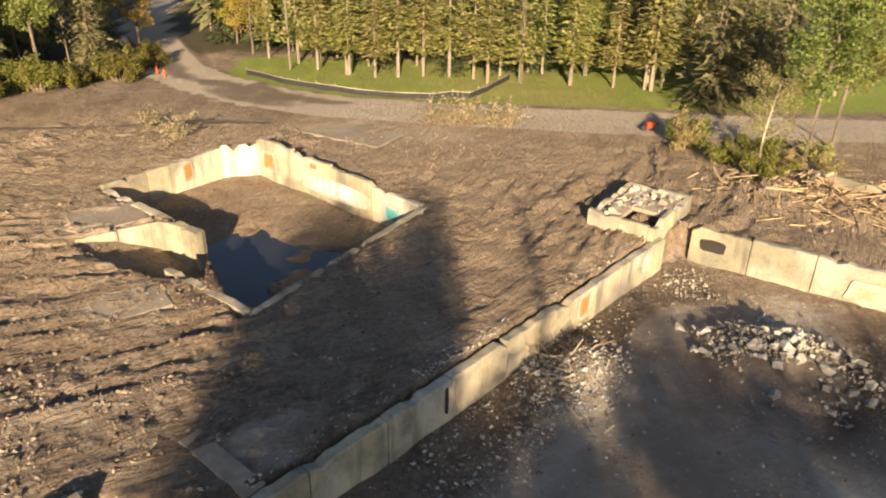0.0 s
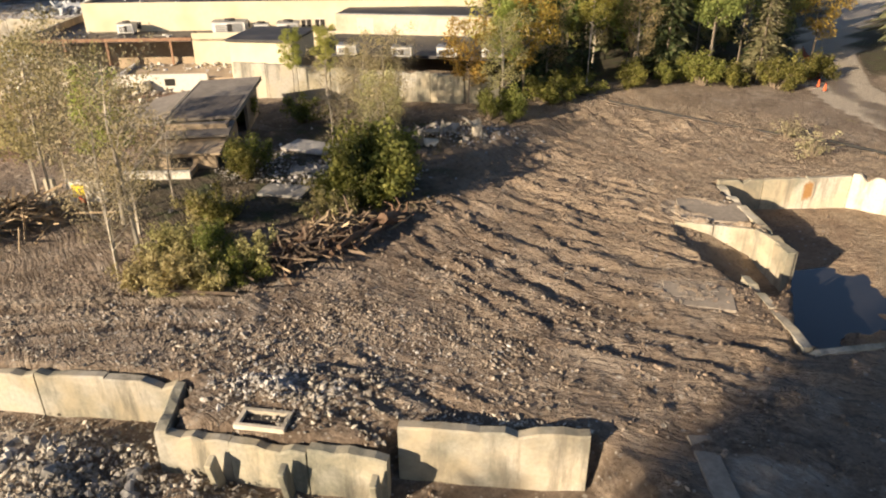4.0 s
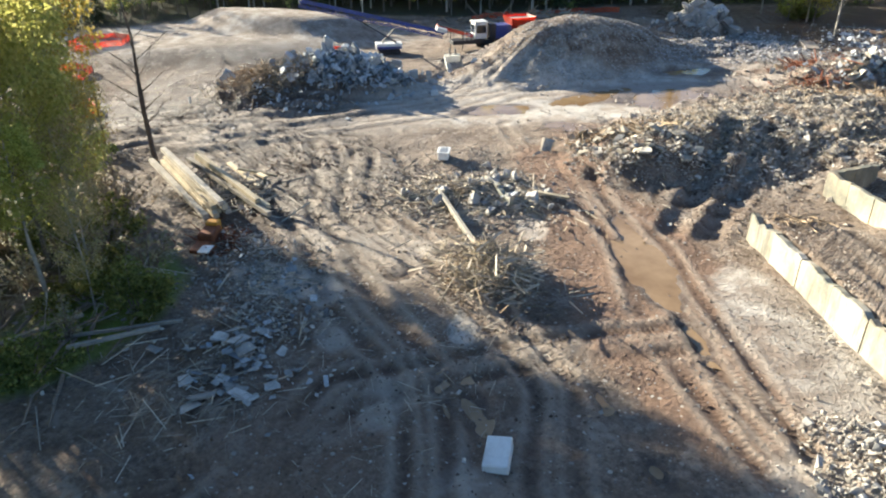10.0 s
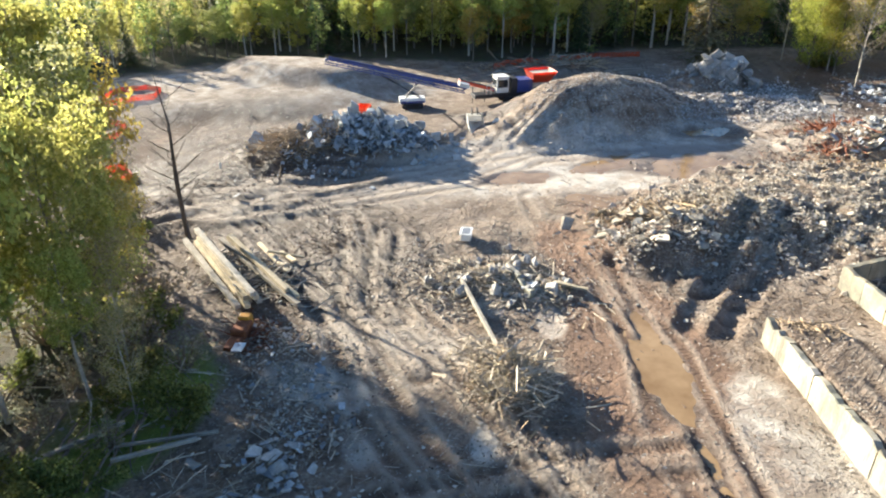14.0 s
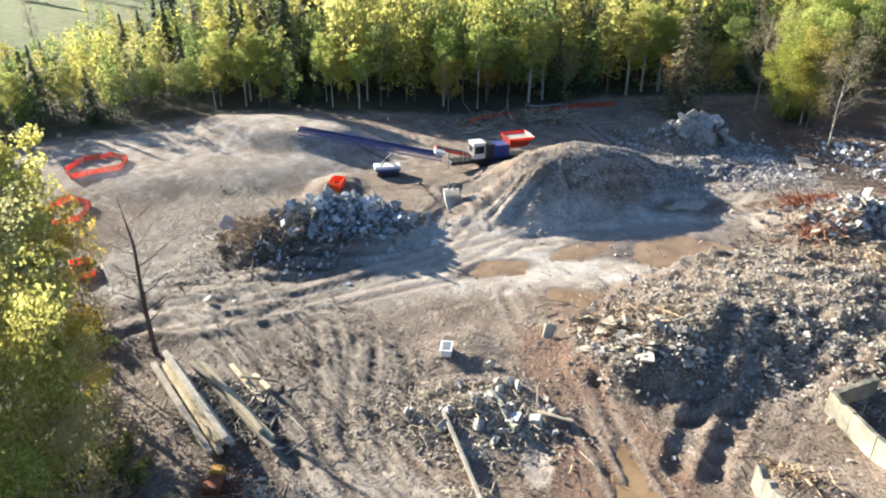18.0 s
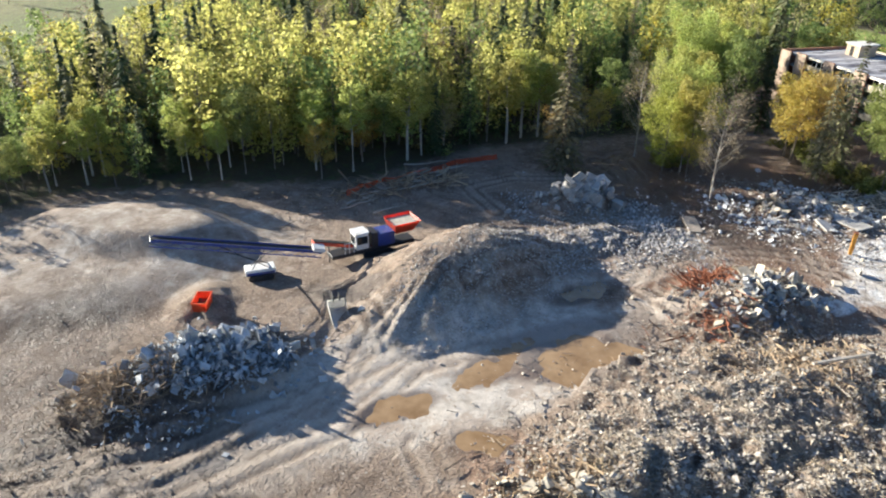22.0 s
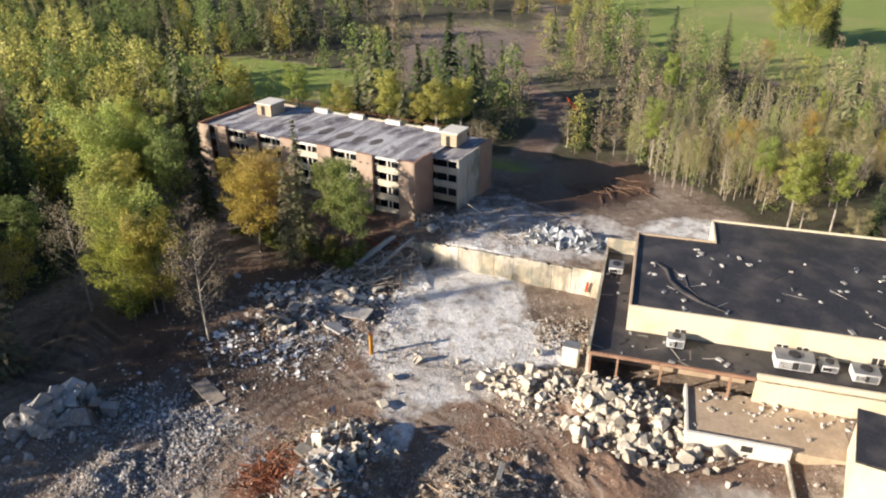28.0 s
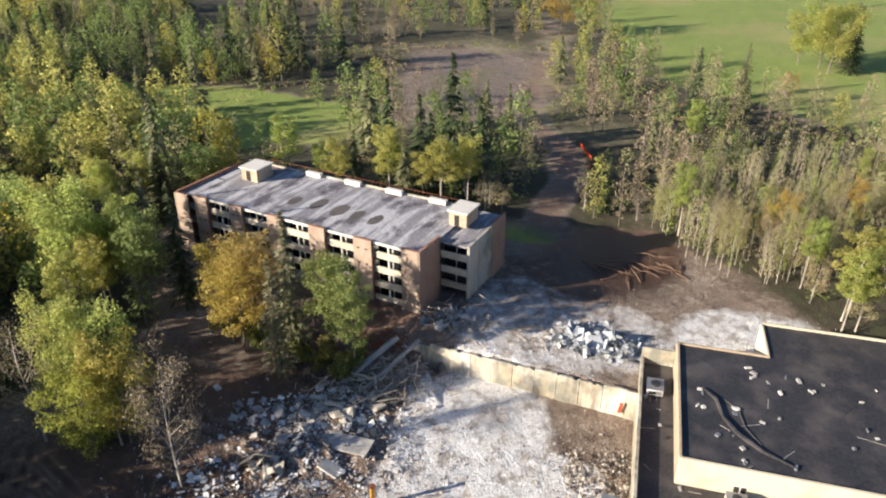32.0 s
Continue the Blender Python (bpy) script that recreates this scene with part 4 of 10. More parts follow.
    clay = np.maximum.reduce([0.85 * smooth(6.5, 3, dring), spot(-97, 10, 7, 4, 40) * 0.95, spot(-37, -16, 17, 6, 45), spot(-50, -31, 9, 3.4, 58) * 0.8, spot(-102, 6, 12, 4.5, 60), spot(-60, -33, 9, 5, 60) * 0.6, 0.55 * smooth(6, 2, dpath), spot(-108, -28, 8, 5, 140) * 0.6, spot(-20, 50, 8, 4, 130) * 0.7,
                              spot(-145, -30, 24, 18, 60) * 0.8, spot(-112, -12, 14, 8, 140) * 0.7, spot(-85, 5, 22, 9, 50) * 0.75, spot(-95, 25, 12, 8, 50) * 0.6, spot(-165, 2, 8, 4, 45) * 0.9, spot(-170, 48, 12, 16, 30) * 0.9, spot(-90, -55, 17, 8, 163) * 0.3, spot(-45, -88, 16, 9, 20) * 0.5, 0.45 * spot(-12, -16, 16, 9, 40), spot(16, 26, 5, 3, 60) * 0.8])
    zone_a[:, 1] = np.maximum(zone_a[:, 1], spot(-39, 11, 4, 3, 40, 0.4) * 0.45)
    # undergrowth floor of the tree island; its dark also paints in the shrubs' shade
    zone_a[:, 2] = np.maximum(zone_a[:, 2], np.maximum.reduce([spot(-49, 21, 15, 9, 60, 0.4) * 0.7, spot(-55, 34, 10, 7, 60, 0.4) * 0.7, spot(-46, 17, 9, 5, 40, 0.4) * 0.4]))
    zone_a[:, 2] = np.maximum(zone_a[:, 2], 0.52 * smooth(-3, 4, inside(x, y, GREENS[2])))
    bits = np.clip(0.10 + 0.5 * smooth(0.2, 1.0, ms) + 0.8 * spot(-26, 14, 16, 8, 45) + 0.3 * spot(-30, 18, 16, 11, 60) + 0.25 * white + 0.3 * spot(-50, -2, 10, 10, 0) + 0.25 * spot(-130, -30, 30, 16, 60), 0, 0.9)
    bits = bits * (1 - 0.7 * np.clip(pale, 0, 1)) * (1 - 0.85 * wood) * (1 - 0.8 * spot(-65, -105, 36, 18, 142, 0.2))
    road = np.maximum.reduce([smooth(4.6, 3.4, droad), smooth(13, 10, dhigh), far_bare * 0.45])
    dwet = np.minimum(seg_distance(x, y, [(-40, 92), (-33, 84.5), (-25, 79), (-19, 76.5)])[0], seg_distance(x, y, [(-24, 82), (-21, 77), (-13, 74.5)])[0])
    # wet soil; spots at (-27, 14) and (-138, -42) also paint in shade
    wet = np.maximum.reduce([spot(-27, 14, 13, 7, 45, 0.5) * 0.34, spot(-38, -52, 20, 15, 20, 0.5) * 0.46, spot(15, 31, 10, 6, 150, 0.3) * 0.62, spot(11, 25, 15, 5, 50, 0.3) * 0.62, spot(3, 25.5, 9, 2.2, 50, 0.3) * 0.5, smooth(2.4, 0.4, dwet + 2.5 * (fbm(x * 0.4, y * 0.4, 3, 37) - 0.4)) * 0.95, spot(-24, 76.5, 7, 2.4, 150, 0.4) * 0.75, spot(-20, -34, 12, 9, 60, 0.5) * 0.3, spot(-78, -66.5, 6, 3, 110) * 0.85, spot(-90, -55, 19, 9, 163) * 0.2, spot(-168, 48, 11, 17, 30, 0.3) * 0.95, spot(-186, 44, 9, 9, 0) * 0.8, far_bare * 0.55, spot(-138, -42, 22, 15, 60, 0.3) * 0.7, spot(-152, -14, 12, 8, 60, 0.3) * 0.7, spot(-166, -10, 12, 16, 30, 0.3) * 0.8, spot(-126, -22, 10, 5, 150, 0.4) * 0.6, spot(-44, -74, 24, 10, 150, 0.4) * 0.5, spot(-40, -58, 14, 8, 120, 0.4) * 0.42, spot(-50, -88, 18, 8, 20, 0.4) * 0.5, spot(17, 29, 9, 5, 140, 0.4) * 0.7, spot(10, 26, 16, 7, 50, 0.3) * 0.5, spot(-160, -34, 22, 16, 60) * 0.6, spot(-12, 41, 9, 6, 60) * 0.7,
                             spot(-85, -37, 12, 4, 140) * 0.6] + [smooth(1.8, 1.0, ellipse(x, y, *p[:5])) * 0.75 for p in PUDDLES])
    zone_b[:, 0], zone_b[:, 1], zone_b[:, 2], zone_b[:, 3] = clay, road, bits, wet * (1 - wood * (1 - far_bare))
    _, zone_c[:, 1], zone_c[:, 2], zone_c[:, 3] = ruts(x, y)
    zone_c[:, 0] = smooth(1.6, 2.1, lv) * smooth(-66, -46, x) * smooth(74, 66, y) * (1 - wood)
    zone_d = np.zeros((len(x), 4))
    zone_d[:, 0] = 0.75 * zone_c[:, 0] * smooth(24, 40, y)
    # dark brown soil; the terrace and lower-yard spots paint shade into the colour
    zone_d[:, 1] = np.maximum.reduce([spot(-34, -78, 20, 20, 120, 0.4), spot(-35, -49, 14, 10, 60, 0.4) * 0.85, spot(-128, -27, 17, 9, 60, 0.4) * 0.8, spot(-163, 36, 13, 16, 0, 0.4) * 0.7, spot(18, 30, 6, 4, 140, 0.4) * 0.5, spot(-114, -36, 9, 5, 150, 0.4) * 0.6, spot(-50, -92, 16, 8, 20, 0.4) * 0.8])
    for name, values in (("zone_d", zone_d), ("zone_c", zone_c), ("zone_a", zone_a), ("zone_b", zone_b)):
        att = me.attributes.new(name, "FLOAT_COLOR", "POINT")
        att.data.foreach_set("color", values.ravel())
    me.polygons.foreach_set("use_smooth", np.ones(len(quads), bool))
    me.materials.append(GROUND)
    ob = new("ground", me)
    tagged(ob, "churned brown demolition soil with dust, clay and grass", "ground", kind="structure")
    return ob


ground = build_ground()


def flat_sheet(name, cx, cy, rx, ry, turn, z, material, label, seed, category="water"):
    bm = bmesh.new()
    ring = []
    rng = random.Random(seed)
    for k in range(28):
        a = 2 * math.pi * k / 28
        r = 1.55 + 0.1 * rng.uniform(-1, 1)
        u, v = rx * r * math.cos(a), ry * r * math.sin(a)
        c, s = math.cos(radians(turn)), math.sin(radians(turn))
        ring.append(bm.verts.new((cx + u * c - v * s, cy + u * s + v * c, z)))
    bm.faces.new(ring)
    me = bpy.data.meshes.new(name)
    bm.to_mesh(me)
    bm.free()
    me.materials.append(material)
    return tagged(new(name, me), label, category, kind="structure")


for k, p in enumerate(PUDDLES):
    flat_sheet("water", *p[:5], p[5] - 0.004 * k, WATER, "shallow puddle of brown muddy water in the yard", k)
flat_sheet("water", -15.0, 41.0, 6.2, 3.6, 60, -0.57, WATER_DARK, "dark still water on the floor of the open basin", 50)

# ---- building blocks ----
def finish(bm, name, material, parent=None, label=""):
    me = bpy.data.meshes.new(name)
    bm.normal_update()
    bm.to_mesh(me)
    bm.free()
    for m in material if isinstance(material, (list, tuple)) else [material]:
        me.materials.append(m)
    ob = new(name, me)
    if parent is not None:
        ob.parent = parent
    if label:
        ob["label"] = label
    return ob


def part(name, bm, material, parent, label=""):
    return finish(bm, name, material, parent, label)


def empty(name, m, label, category, group="", kind=""):
    ob = new(name)
    ob.empty_display_size = 0.3
    ob.matrix_world = m
    return tagged(ob, label, category, group, kind)


def box(bm, x0, x1, y0, y1, z0, z1, m=None, bevel=0.0):
    vs = [bm.verts.new(p) for p in ((x0, y0, z0), (x1, y0, z0), (x1, y1, z0), (x0, y1, z0), (x0, y0, z1), (x1, y0, z1), (x1, y1, z1), (x0, y1, z1))]
    fs = [bm.faces.new([vs[k] for k in f]) for f in ((3, 2, 1, 0), (4, 5, 6, 7), (0, 1, 5, 4), (1, 2, 6, 5), (2, 3, 7, 6), (3, 0, 4, 7))]
    if bevel > 0:
        es = list({e for f in fs for e in f.edges})
        r = bmesh.ops.bevel(bm, geom=es, offset=bevel, segments=1, affect="EDGES")
        vs = list({v for f in r["faces"] for v in f.verts} | {v for v in vs if v.is_valid})
    if m is not None:
        bmesh.ops.transform(bm, matrix=m, verts=vs)
    return vs


def boxed(*args, **kw):
    bm = bmesh.new()
    box(bm, *args, **kw)
    return bm


def tube(bm, pts, radii, sides=6):
    rings = []
    for k, p in enumerate(pts):
        p = Vector(p)
        a, b = Vector(pts[max(0, k - 1)]), Vector(pts[min(len(pts) - 1, k + 1)])
        q = (b - a).normalized().to_track_quat("Z", "Y")
        rings.append([bm.verts.new(p + q @ Vector((radii[k] * math.cos(2 * math.pi * s / sides), radii[k] * math.sin(2 * math.pi * s / sides), 0))) for s in range(sides)])
    for r0, r1 in zip(rings[:-1], rings[1:]):
        for s in range(sides):
            bm.faces.new((r0[s], r0[(s + 1) % sides], r1[(s + 1) % sides], r1[s]))
    bm.faces.new(list(reversed(rings[0])))
    bm.faces.new(rings[-1])


def panel_mesh(length, z0, z1, thick, rng, jag=0.12, lean=0.0):
    """A cast concrete panel along +x with a broken, chipped top edge."""
    bm = bmesh.new()
    n = max(3, round(length / 0.55))
    fr, ft, bk, bt, f2 = [], [], [], [], []
    for k in range(n + 1):
        x = length * k / n
        top = z1 - abs(rng.gauss(0, jag)) - (0.25 if rng.random() < 0.06 else 0)
        dx = rng.uniform(-0.1, 0.1) if 0 < k < n else 0
        fr.append(bm.verts.new((x, 0, z0)))
        f2.append(bm.verts.new((x + dx, lean * 0.8 - 0.02, top - 0.08)))
        ft.append(bm.verts.new((x + dx, lean + 0.05, top)))
        bt.append(bm.verts.new((x + dx, lean + thick - rng.uniform(0, 0.08), top - rng.uniform(0, 0.07))))
        bk.append(bm.verts.new((x, thick, z0)))
    for k in range(n):
        for a, b in ((fr, f2), (f2, ft), (ft, bt), (bt, bk)):
            bm.faces.new((a[k], a[k + 1], b[k + 1], b[k]))
    bm.faces.new((fr[0], f2[0], ft[0], bt[0], bk[0]))
    bm.faces.new((bk[-1], bt[-1], ft[-1], f2[-1], fr[-1]))
    bmesh.ops.recalc_face_normals(bm, faces=bm.faces)
    return bm


def wall_run(name, pts, z0, z1, thick, material, label, seed, panel=3.2, jag=0.12, gap=0.03, tops=None):
    """A wall of panels along a line of points; the face is on the right of the way, the thickness on its left."""
    root = tagged(new(name), label, "wall", kind="structure")
    root.matrix_world = pose(pts[0][0], pts[0][1], 0)
    root.empty_display_size = 0.3
    rng = random.Random(seed)
    for n, ((ax, ay), (bx, by)) in enumerate(zip(pts[:-1], pts[1:])):
        ln = math.hypot(bx - ax, by - ay)
        count = max(1, round(ln / panel))
        turn = math.degrees(math.atan2(by - ay, bx - ax))
        for k in range(count):
            s0, s1 = ln * k / count + gap, ln * (k + 1) / count - gap
            if k == count - 1:
                s1 = ln
            f = (k + 0.5) / count
            top = z1 if tops is None else tops[n][0] + (tops[n][1] - tops[n][0]) * f
            bm = panel_mesh(s1 - s0, z0, top + rng.uniform(-0.06, 0.06), thick, rng, jag, rng.uniform(-0.05, 0.05))
            m = root.matrix_world.inverted() @ pose(ax, ay, 0, 0, 0, turn) @ pose(s0, rng.uniform(-0.03, 0.03), 0)
            bmesh.ops.transform(bm, matrix=m, verts=bm.verts)
            part("panel", bm, material, root)
    return root


# ---- retaining walls and the open basin ----
wall_run("wall_west", [(-47.6, -13.6), (-28.1, 6.5)], -0.5, 2.35, 0.55, CONCRETE_W, "stained cream concrete retaining wall of cast panels below the upper ground", 1, 3.5)
wall_run("wall_west_return", [(-28.1, 6.5), (-25.3, 4.6)], -0.5, 2.45, 0.5, CONCRETE_W, "short broken concrete return wall beside the rubble", 2, 3)
wall_run("wall_middle", [(-25.3, 4.6), (-17.9, 11.4)], -0.5, 2.4, 0.55, CONCRETE_W, "cream concrete retaining wall with leaning buttresses and rubble at its foot", 3, 3.3)
wall_run("wall_corner", [(-18.6, 12.4), (-13.3, 18.2)], -0.5, 3.05, 0.55, CONCRETE_PALE, "sunlit pale concrete retaining wall with a jagged top", 4, 7.9, jag=0.06)
wall_run("wall_east", [(-8.4, 17.4), (13.4, 42.7)], -0.5, 2.36, 0.6, CONCRETE_PALE, "long pale concrete retaining wall with streaks beside the lower yard", 5, 4.2, jag=0.05)
wall_run("wall_north", [(15.6, 44.3), (25.6, 38.2), (60, 17)], -0.5, 2.6, 0.6, CONCRETE_W, "grey-white concrete retaining wall closing the lower yard", 6, 4.5, jag=0.08)
for bx, by in ((-23.15, 6.45), (-20.9, 8.55), (-18.1, 11.1)):
    buttress = finish(boxed(-0.16, 0.16, -0.5, 0.12, -0.6, 2.0, bevel=0.05), "buttress", CONCRETE_W)
    buttress.matrix_world = pose(bx, by, 0, 14, 0, 43)
    tagged(buttress, "leaning grey concrete buttress against the retaining wall", "buttress", "buttresses of the wall", "structure")
wall_run("wall_basin", [(-11.4, 31.9), (-3.0, 46.9)][::-1], -1.7, 2.45, 0.45, CONCRETE_PALE, "low cream rim of the open basin", 7, 4.2, jag=0.03)
wall_run("wall_basin_near", [(-11.6, 32.2), (-17.6, 36.4)][::1], -1.7, 2.4, -0.45, CONCRETE_PALE, "chipped pale concrete rim of the open basin", 8, 3.6, jag=0.04)
wall_run("wall_basin_back", [(-18.3, 59.2), (-3.2, 46.8)], -1.7, 2.9, 0.5, CONCRETE_PALE, "sunlit yellowish concrete basin wall with blue spray paint", 9, 4.9, jag=0.06, tops=[(3.5, 2.5)])
wall_run("wall_basin_corner", [(-21.3, 58.4), (-18.3, 59.2)], -1.7, 2.7, 0.5, CONCRETE_PALE, "sunlit corner of the basin wall", 10, 4.0, jag=0.1)
wall_run("wall_basin_far", [(-27.3, 49.2), (-21.3, 58.4)], -1.7, 2.45, 0.5, CONCRETE_PALE, "shaded basin wall with yellow stains", 11, 3.8, jag=0.05)
wall_run("wall_basin_left", [(-27.3, 49.2), (-17.2, 41.8)], -1.7, 2.4, -0.5, CONCRETE_PALE, "concrete basin wall that ends in a free-standing stub", 12, 4.1, jag=0.05)
wall_run("wall_inlet", [(-24.9, 40.1), (-20.8, 43.2), (-17.3, 41.75)], -1.2, 2.35, 0.4, CONCRETE_PALE, "sunlit low wall of the sunken entry beside the basin", 13, 2.6, jag=0.05)
wall_run("wall_low", [(-54.9, -5.4), (-60.2, -11.9), (-65.4, -9.6)][::-1], 0.0, 2.3, 0.5, CONCRETE_PALE, "low cream foundation wall standing in the rubble", 14, 2.6, jag=0.08)
wall_run("wall_stub", [(-57.3, 3.4), (-53.7, 6.4)], 0.8, 3.1, 0.5, CONCRETE_PALE, "short cream concrete wall stub in the rubble", 15, 2.4, jag=0.12)
wall_run("wall_terrace", [(-152.2, 5.3), (-130.0, 31.0)], -0.3, 4.5, 0.5, CONCRETE_PALE, "long stained concrete retaining wall below the white terrace", 16, 3.3, jag=0.05, tops=[(4.2, 4.8)])
wall_run("wall_ramp", [(-158, -2), (-152.2, 5.3)], -0.3, 4.2, 0.5, CONCRETE_W, "broken end of the concrete retaining wall", 17, 2.6, jag=0.35, tops=[(1.6, 4.0)])
wall_run("wall_far_strip", [(-76.5, 30.5), (-55.2, 51.0)], 0.8, 5.6, 0.6, CONCRETE_W, "long whitewashed concrete retaining wall behind young trees", 18, 3.6, jag=0.04, tops=[(6.2, 5.4)])
wall_run("wall_yard_strip", [(27.6, 53.5), (36, 46.6)], 1.8, 3.4, 0.4, CONCRETE_W, "low weathered concrete strip wall", 19, 4.0, jag=0.06)

# ---- the four-storey brick lodging block ----
def brick_material():
    m, nt, bsdf = nodes_of("orange_brick")
    vec = put(nt, "ShaderNodeTexCoord").outputs["UV"]
    geo = put(nt, "ShaderNodeNewGeometry").outputs["Position"]
    b = nt.nodes.new("ShaderNodeTexBrick")
    nt.links.new(put(nt, "ShaderNodeTexCoord").outputs["Object"], b.inputs["Vector"])
    b.inputs["Color1"].default_value, b.inputs["Color2"].default_value, b.inputs["Mortar"].default_value = (0.40, 0.175, 0.085, 1), (0.30, 0.12, 0.06, 1), (0.38, 0.30, 0.23, 1)
    b.inputs["Scale"].default_value = 4.0
    n = noise_of(nt, geo, 0.5, 5.0)
    nt.links.new(blend(nt, ramp(nt, n, 0.4, 0.7), b.outputs[0], blend(nt, 0.5, b.outputs[0], (0.22, 0.13, 0.09, 1))), bsdf.inputs["Base Color"])
    bsdf.inputs["Roughness"].default_value = 0.9
    bumped(nt, bsdf, noise_of(nt, geo, 3.0, 5.0), 0.4, 0.05)
    return m


BRICK = brick_material()


def build_lodge():
    root = empty("lodge", pose(-199.5, -31.0, 0, 0, 0, 44.3), "half-demolished four-storey brick lodging block with a stained flat roof", "building")
    base, storey, roof_z, deep, length = 3.2, 2.8, 15.2, 20.5, 53.2
    level = [roof_z - storey * k for k in range(5)]

    def p(name, bm, mat, label="", parent=None):
        return part(name, bm, mat, root if parent is None else parent, label)

    # floors
    for k, z in enumerate(level[1:]):
        p("floor_slab", boxed(0.5, length - 0.3, 0.9, deep - 0.4, z - 0.22, z), CONCRETE_GREY)
    p("roof_slab", boxed(3.2, length + 0.2, 0.6, deep, roof_z - 0.3, roof_z), ROOF_GREY, "grey gravel roof with dark wet stains")
    p("roof_slab", boxed(-0.6, 3.3, 1.6, deep - 2, roof_z - 0.8, roof_z - 0.35), ROOF_GREY)
    p("wall", boxed(0.2, length - 0.4, deep - 0.35, deep, base - 1, roof_z - 0.31), BRICK, "back brick wall")
    p("coping", boxed(0.2, length - 0.4, deep - 0.36, deep + 0.02, roof_z + 0.002, roof_z + 0.32), CONCRETE_W, "grey roof-edge coping")
    # the corridor wall is near-black to paint in the shade indoors
    p("wall", boxed(0.4, length - 1.0, deep * 0.5 - 0.1, deep * 0.5 + 0.1, base - 1, roof_z - 0.3), SHADE_BLACK, "corridor wall inside, painted near-black as indoor shade")
    # the end walls
    p("wall", boxed(-0.9, -0.45, 0.0, deep - 2, base - 1, roof_z + 0.2), BRICK, "end wall of weathered brick")
    p("wall", boxed(-0.9, 2.6, 0.0, 0.35, base - 1, roof_z + 0.2), BRICK)
    p("wall", boxed(length - 0.1, length + 0.3, 0.0, 7.0, base - 1, roof_z + 0.5), BRICK, "end wall of reddish brick")
    # bays: brick piers between window bands
    bays = [(4.2, 7.4), (13.0, 16.0), (22.0, 25.2), (31.2, 34.6), (40.6, 44.2), (50.0, 53.4)]
    for n, (a, b) in enumerate(bays):
        p("pier", boxed(a, b, 0.0, 0.55, base - 1, roof_z + (0.45 if n != 4 else 0.35)), BRICK, "orange brick pier")
        for k in range(4):
            zz = level[k] - 1.5
            for off in (0.7, b - a - 1.3):
                if (n + k) % 3 and n < 5:
                    p("vent", boxed(a + off, a + off + 0.55, -0.03, 0.01, zz, zz + 0.22), SHADE_BLACK, "vent opening in the brick, a plate painted as shade")
    for (a0, a), (b, b1) in zip(bays[:-1], bays[1:]):
        x0, x1 = a + 0.02, b - 0.02
        n_posts = max(1, round((x1 - x0) / 3.4))
        for k in range(4):
            top = level[k]
            p("parapet", boxed(x0, x1, 0.7, 0.95, top - storey - 0.1, top - storey + 1.15), PARAPET, "tan-cream balcony parapet")
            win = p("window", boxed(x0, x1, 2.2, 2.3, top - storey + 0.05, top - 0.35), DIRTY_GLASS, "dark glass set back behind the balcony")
            for q in range(n_posts + 1):
                xx = x0 + (x1 - x0) * q / n_posts
                part("mullion", boxed(max(x0, xx - 0.09), min(x1, xx + 0.09), 2.08, 2.19, top - storey + 0.05, top - 0.35), OFFWHITE, win)
            p("post", boxed((x0 + x1) / 2 - 0.14, (x0 + x1) / 2 + 0.14, 0.72, 0.92, top - storey + 1.15, top - 0.3), OFFWHITE, "pale balcony post")
        p("fascia", boxed(x0, x1, 0.55, 0.75, roof_z - 0.35, roof_z + 0.12), OFFWHITE, "pale roof edge")
    # the set-back wing, torn open at the foot
    wx0, wx1, wy = length + 0.35, length + 5.3, 7.3
    for k in range(3):
        top = level[k] - 0.6
        p("parapet", boxed(wx0, wx1, wy - 0.1, wy + 0.15, top - storey - 0.1, top - storey + 1.15), PARAPET if k < 2 else TAN_WALL, "stained balcony parapet")
        win = p("window", boxed(wx0, wx1, wy + 1.3, wy + 1.4, top - storey + 0.1, top - 0.35), DIRTY_GLASS if k < 2 else SHADE_BLACK, "dark window band")
        for q in (0.5, 1.0):
            part("mullion", boxed(wx0 + (wx1 - wx0) * q - 0.18, wx0 + (wx1 - wx0) * q - 0.02, wy + 1.15, wy + 1.29, top - storey + 0.1, top - 0.35), OFFWHITE, win)
        p("floor_slab", boxed(wx0, wx1 - 0.1, wy + 0.2, deep - 1, top - storey - 0.3, top - storey - 0.1), CONCRETE_GREY)
    p("roof_slab", boxed(wx0 - 0.2, wx1 + 0.1, wy - 0.1, deep + 1, roof_z - 0.9, roof_z - 0.55), ROOF_GREY)
    bm = bmesh.new()
    rng = random.Random(4)
    box(bm, wx1, wx1 + 0.45, wy - 0.1, deep + 1.2, base + 1.5, roof_z - 0.4)
    p("wall", bm, CONCRETE_W, "torn plaster end wall of the wing")
    p("wall", boxed(wx1 + 0.05, wx1 + 0.5, deep - 4, deep + 1.6, base - 0.5, roof_z - 0.1), BRICK)
    # penthouses on the roof
    for x, y, w, d, h in ((6.0, 11.5, 4.0, 4.6, 2.5), (52.3, 12.5, 3.4, 4.6, 2.6)):
        ph = p("penthouse", boxed(x, x + w, y, y + d, roof_z, roof_z + h), TAN_WALL, "tan stair penthouse")
        part("penthouse_roof", boxed(x - 0.3, x + w + 0.3, y - 0.3, y + d + 0.3, roof_z + h, roof_z + h + 0.25), OFFWHITE, ph)
        part("door", boxed(x + w * 0.32, x + w * 0.58, y - 0.06, y - 0.003, roof_z + 0.05, roof_z + 2.1), SHADE_BLACK, ph, "open doorway, a plate painted as shade")
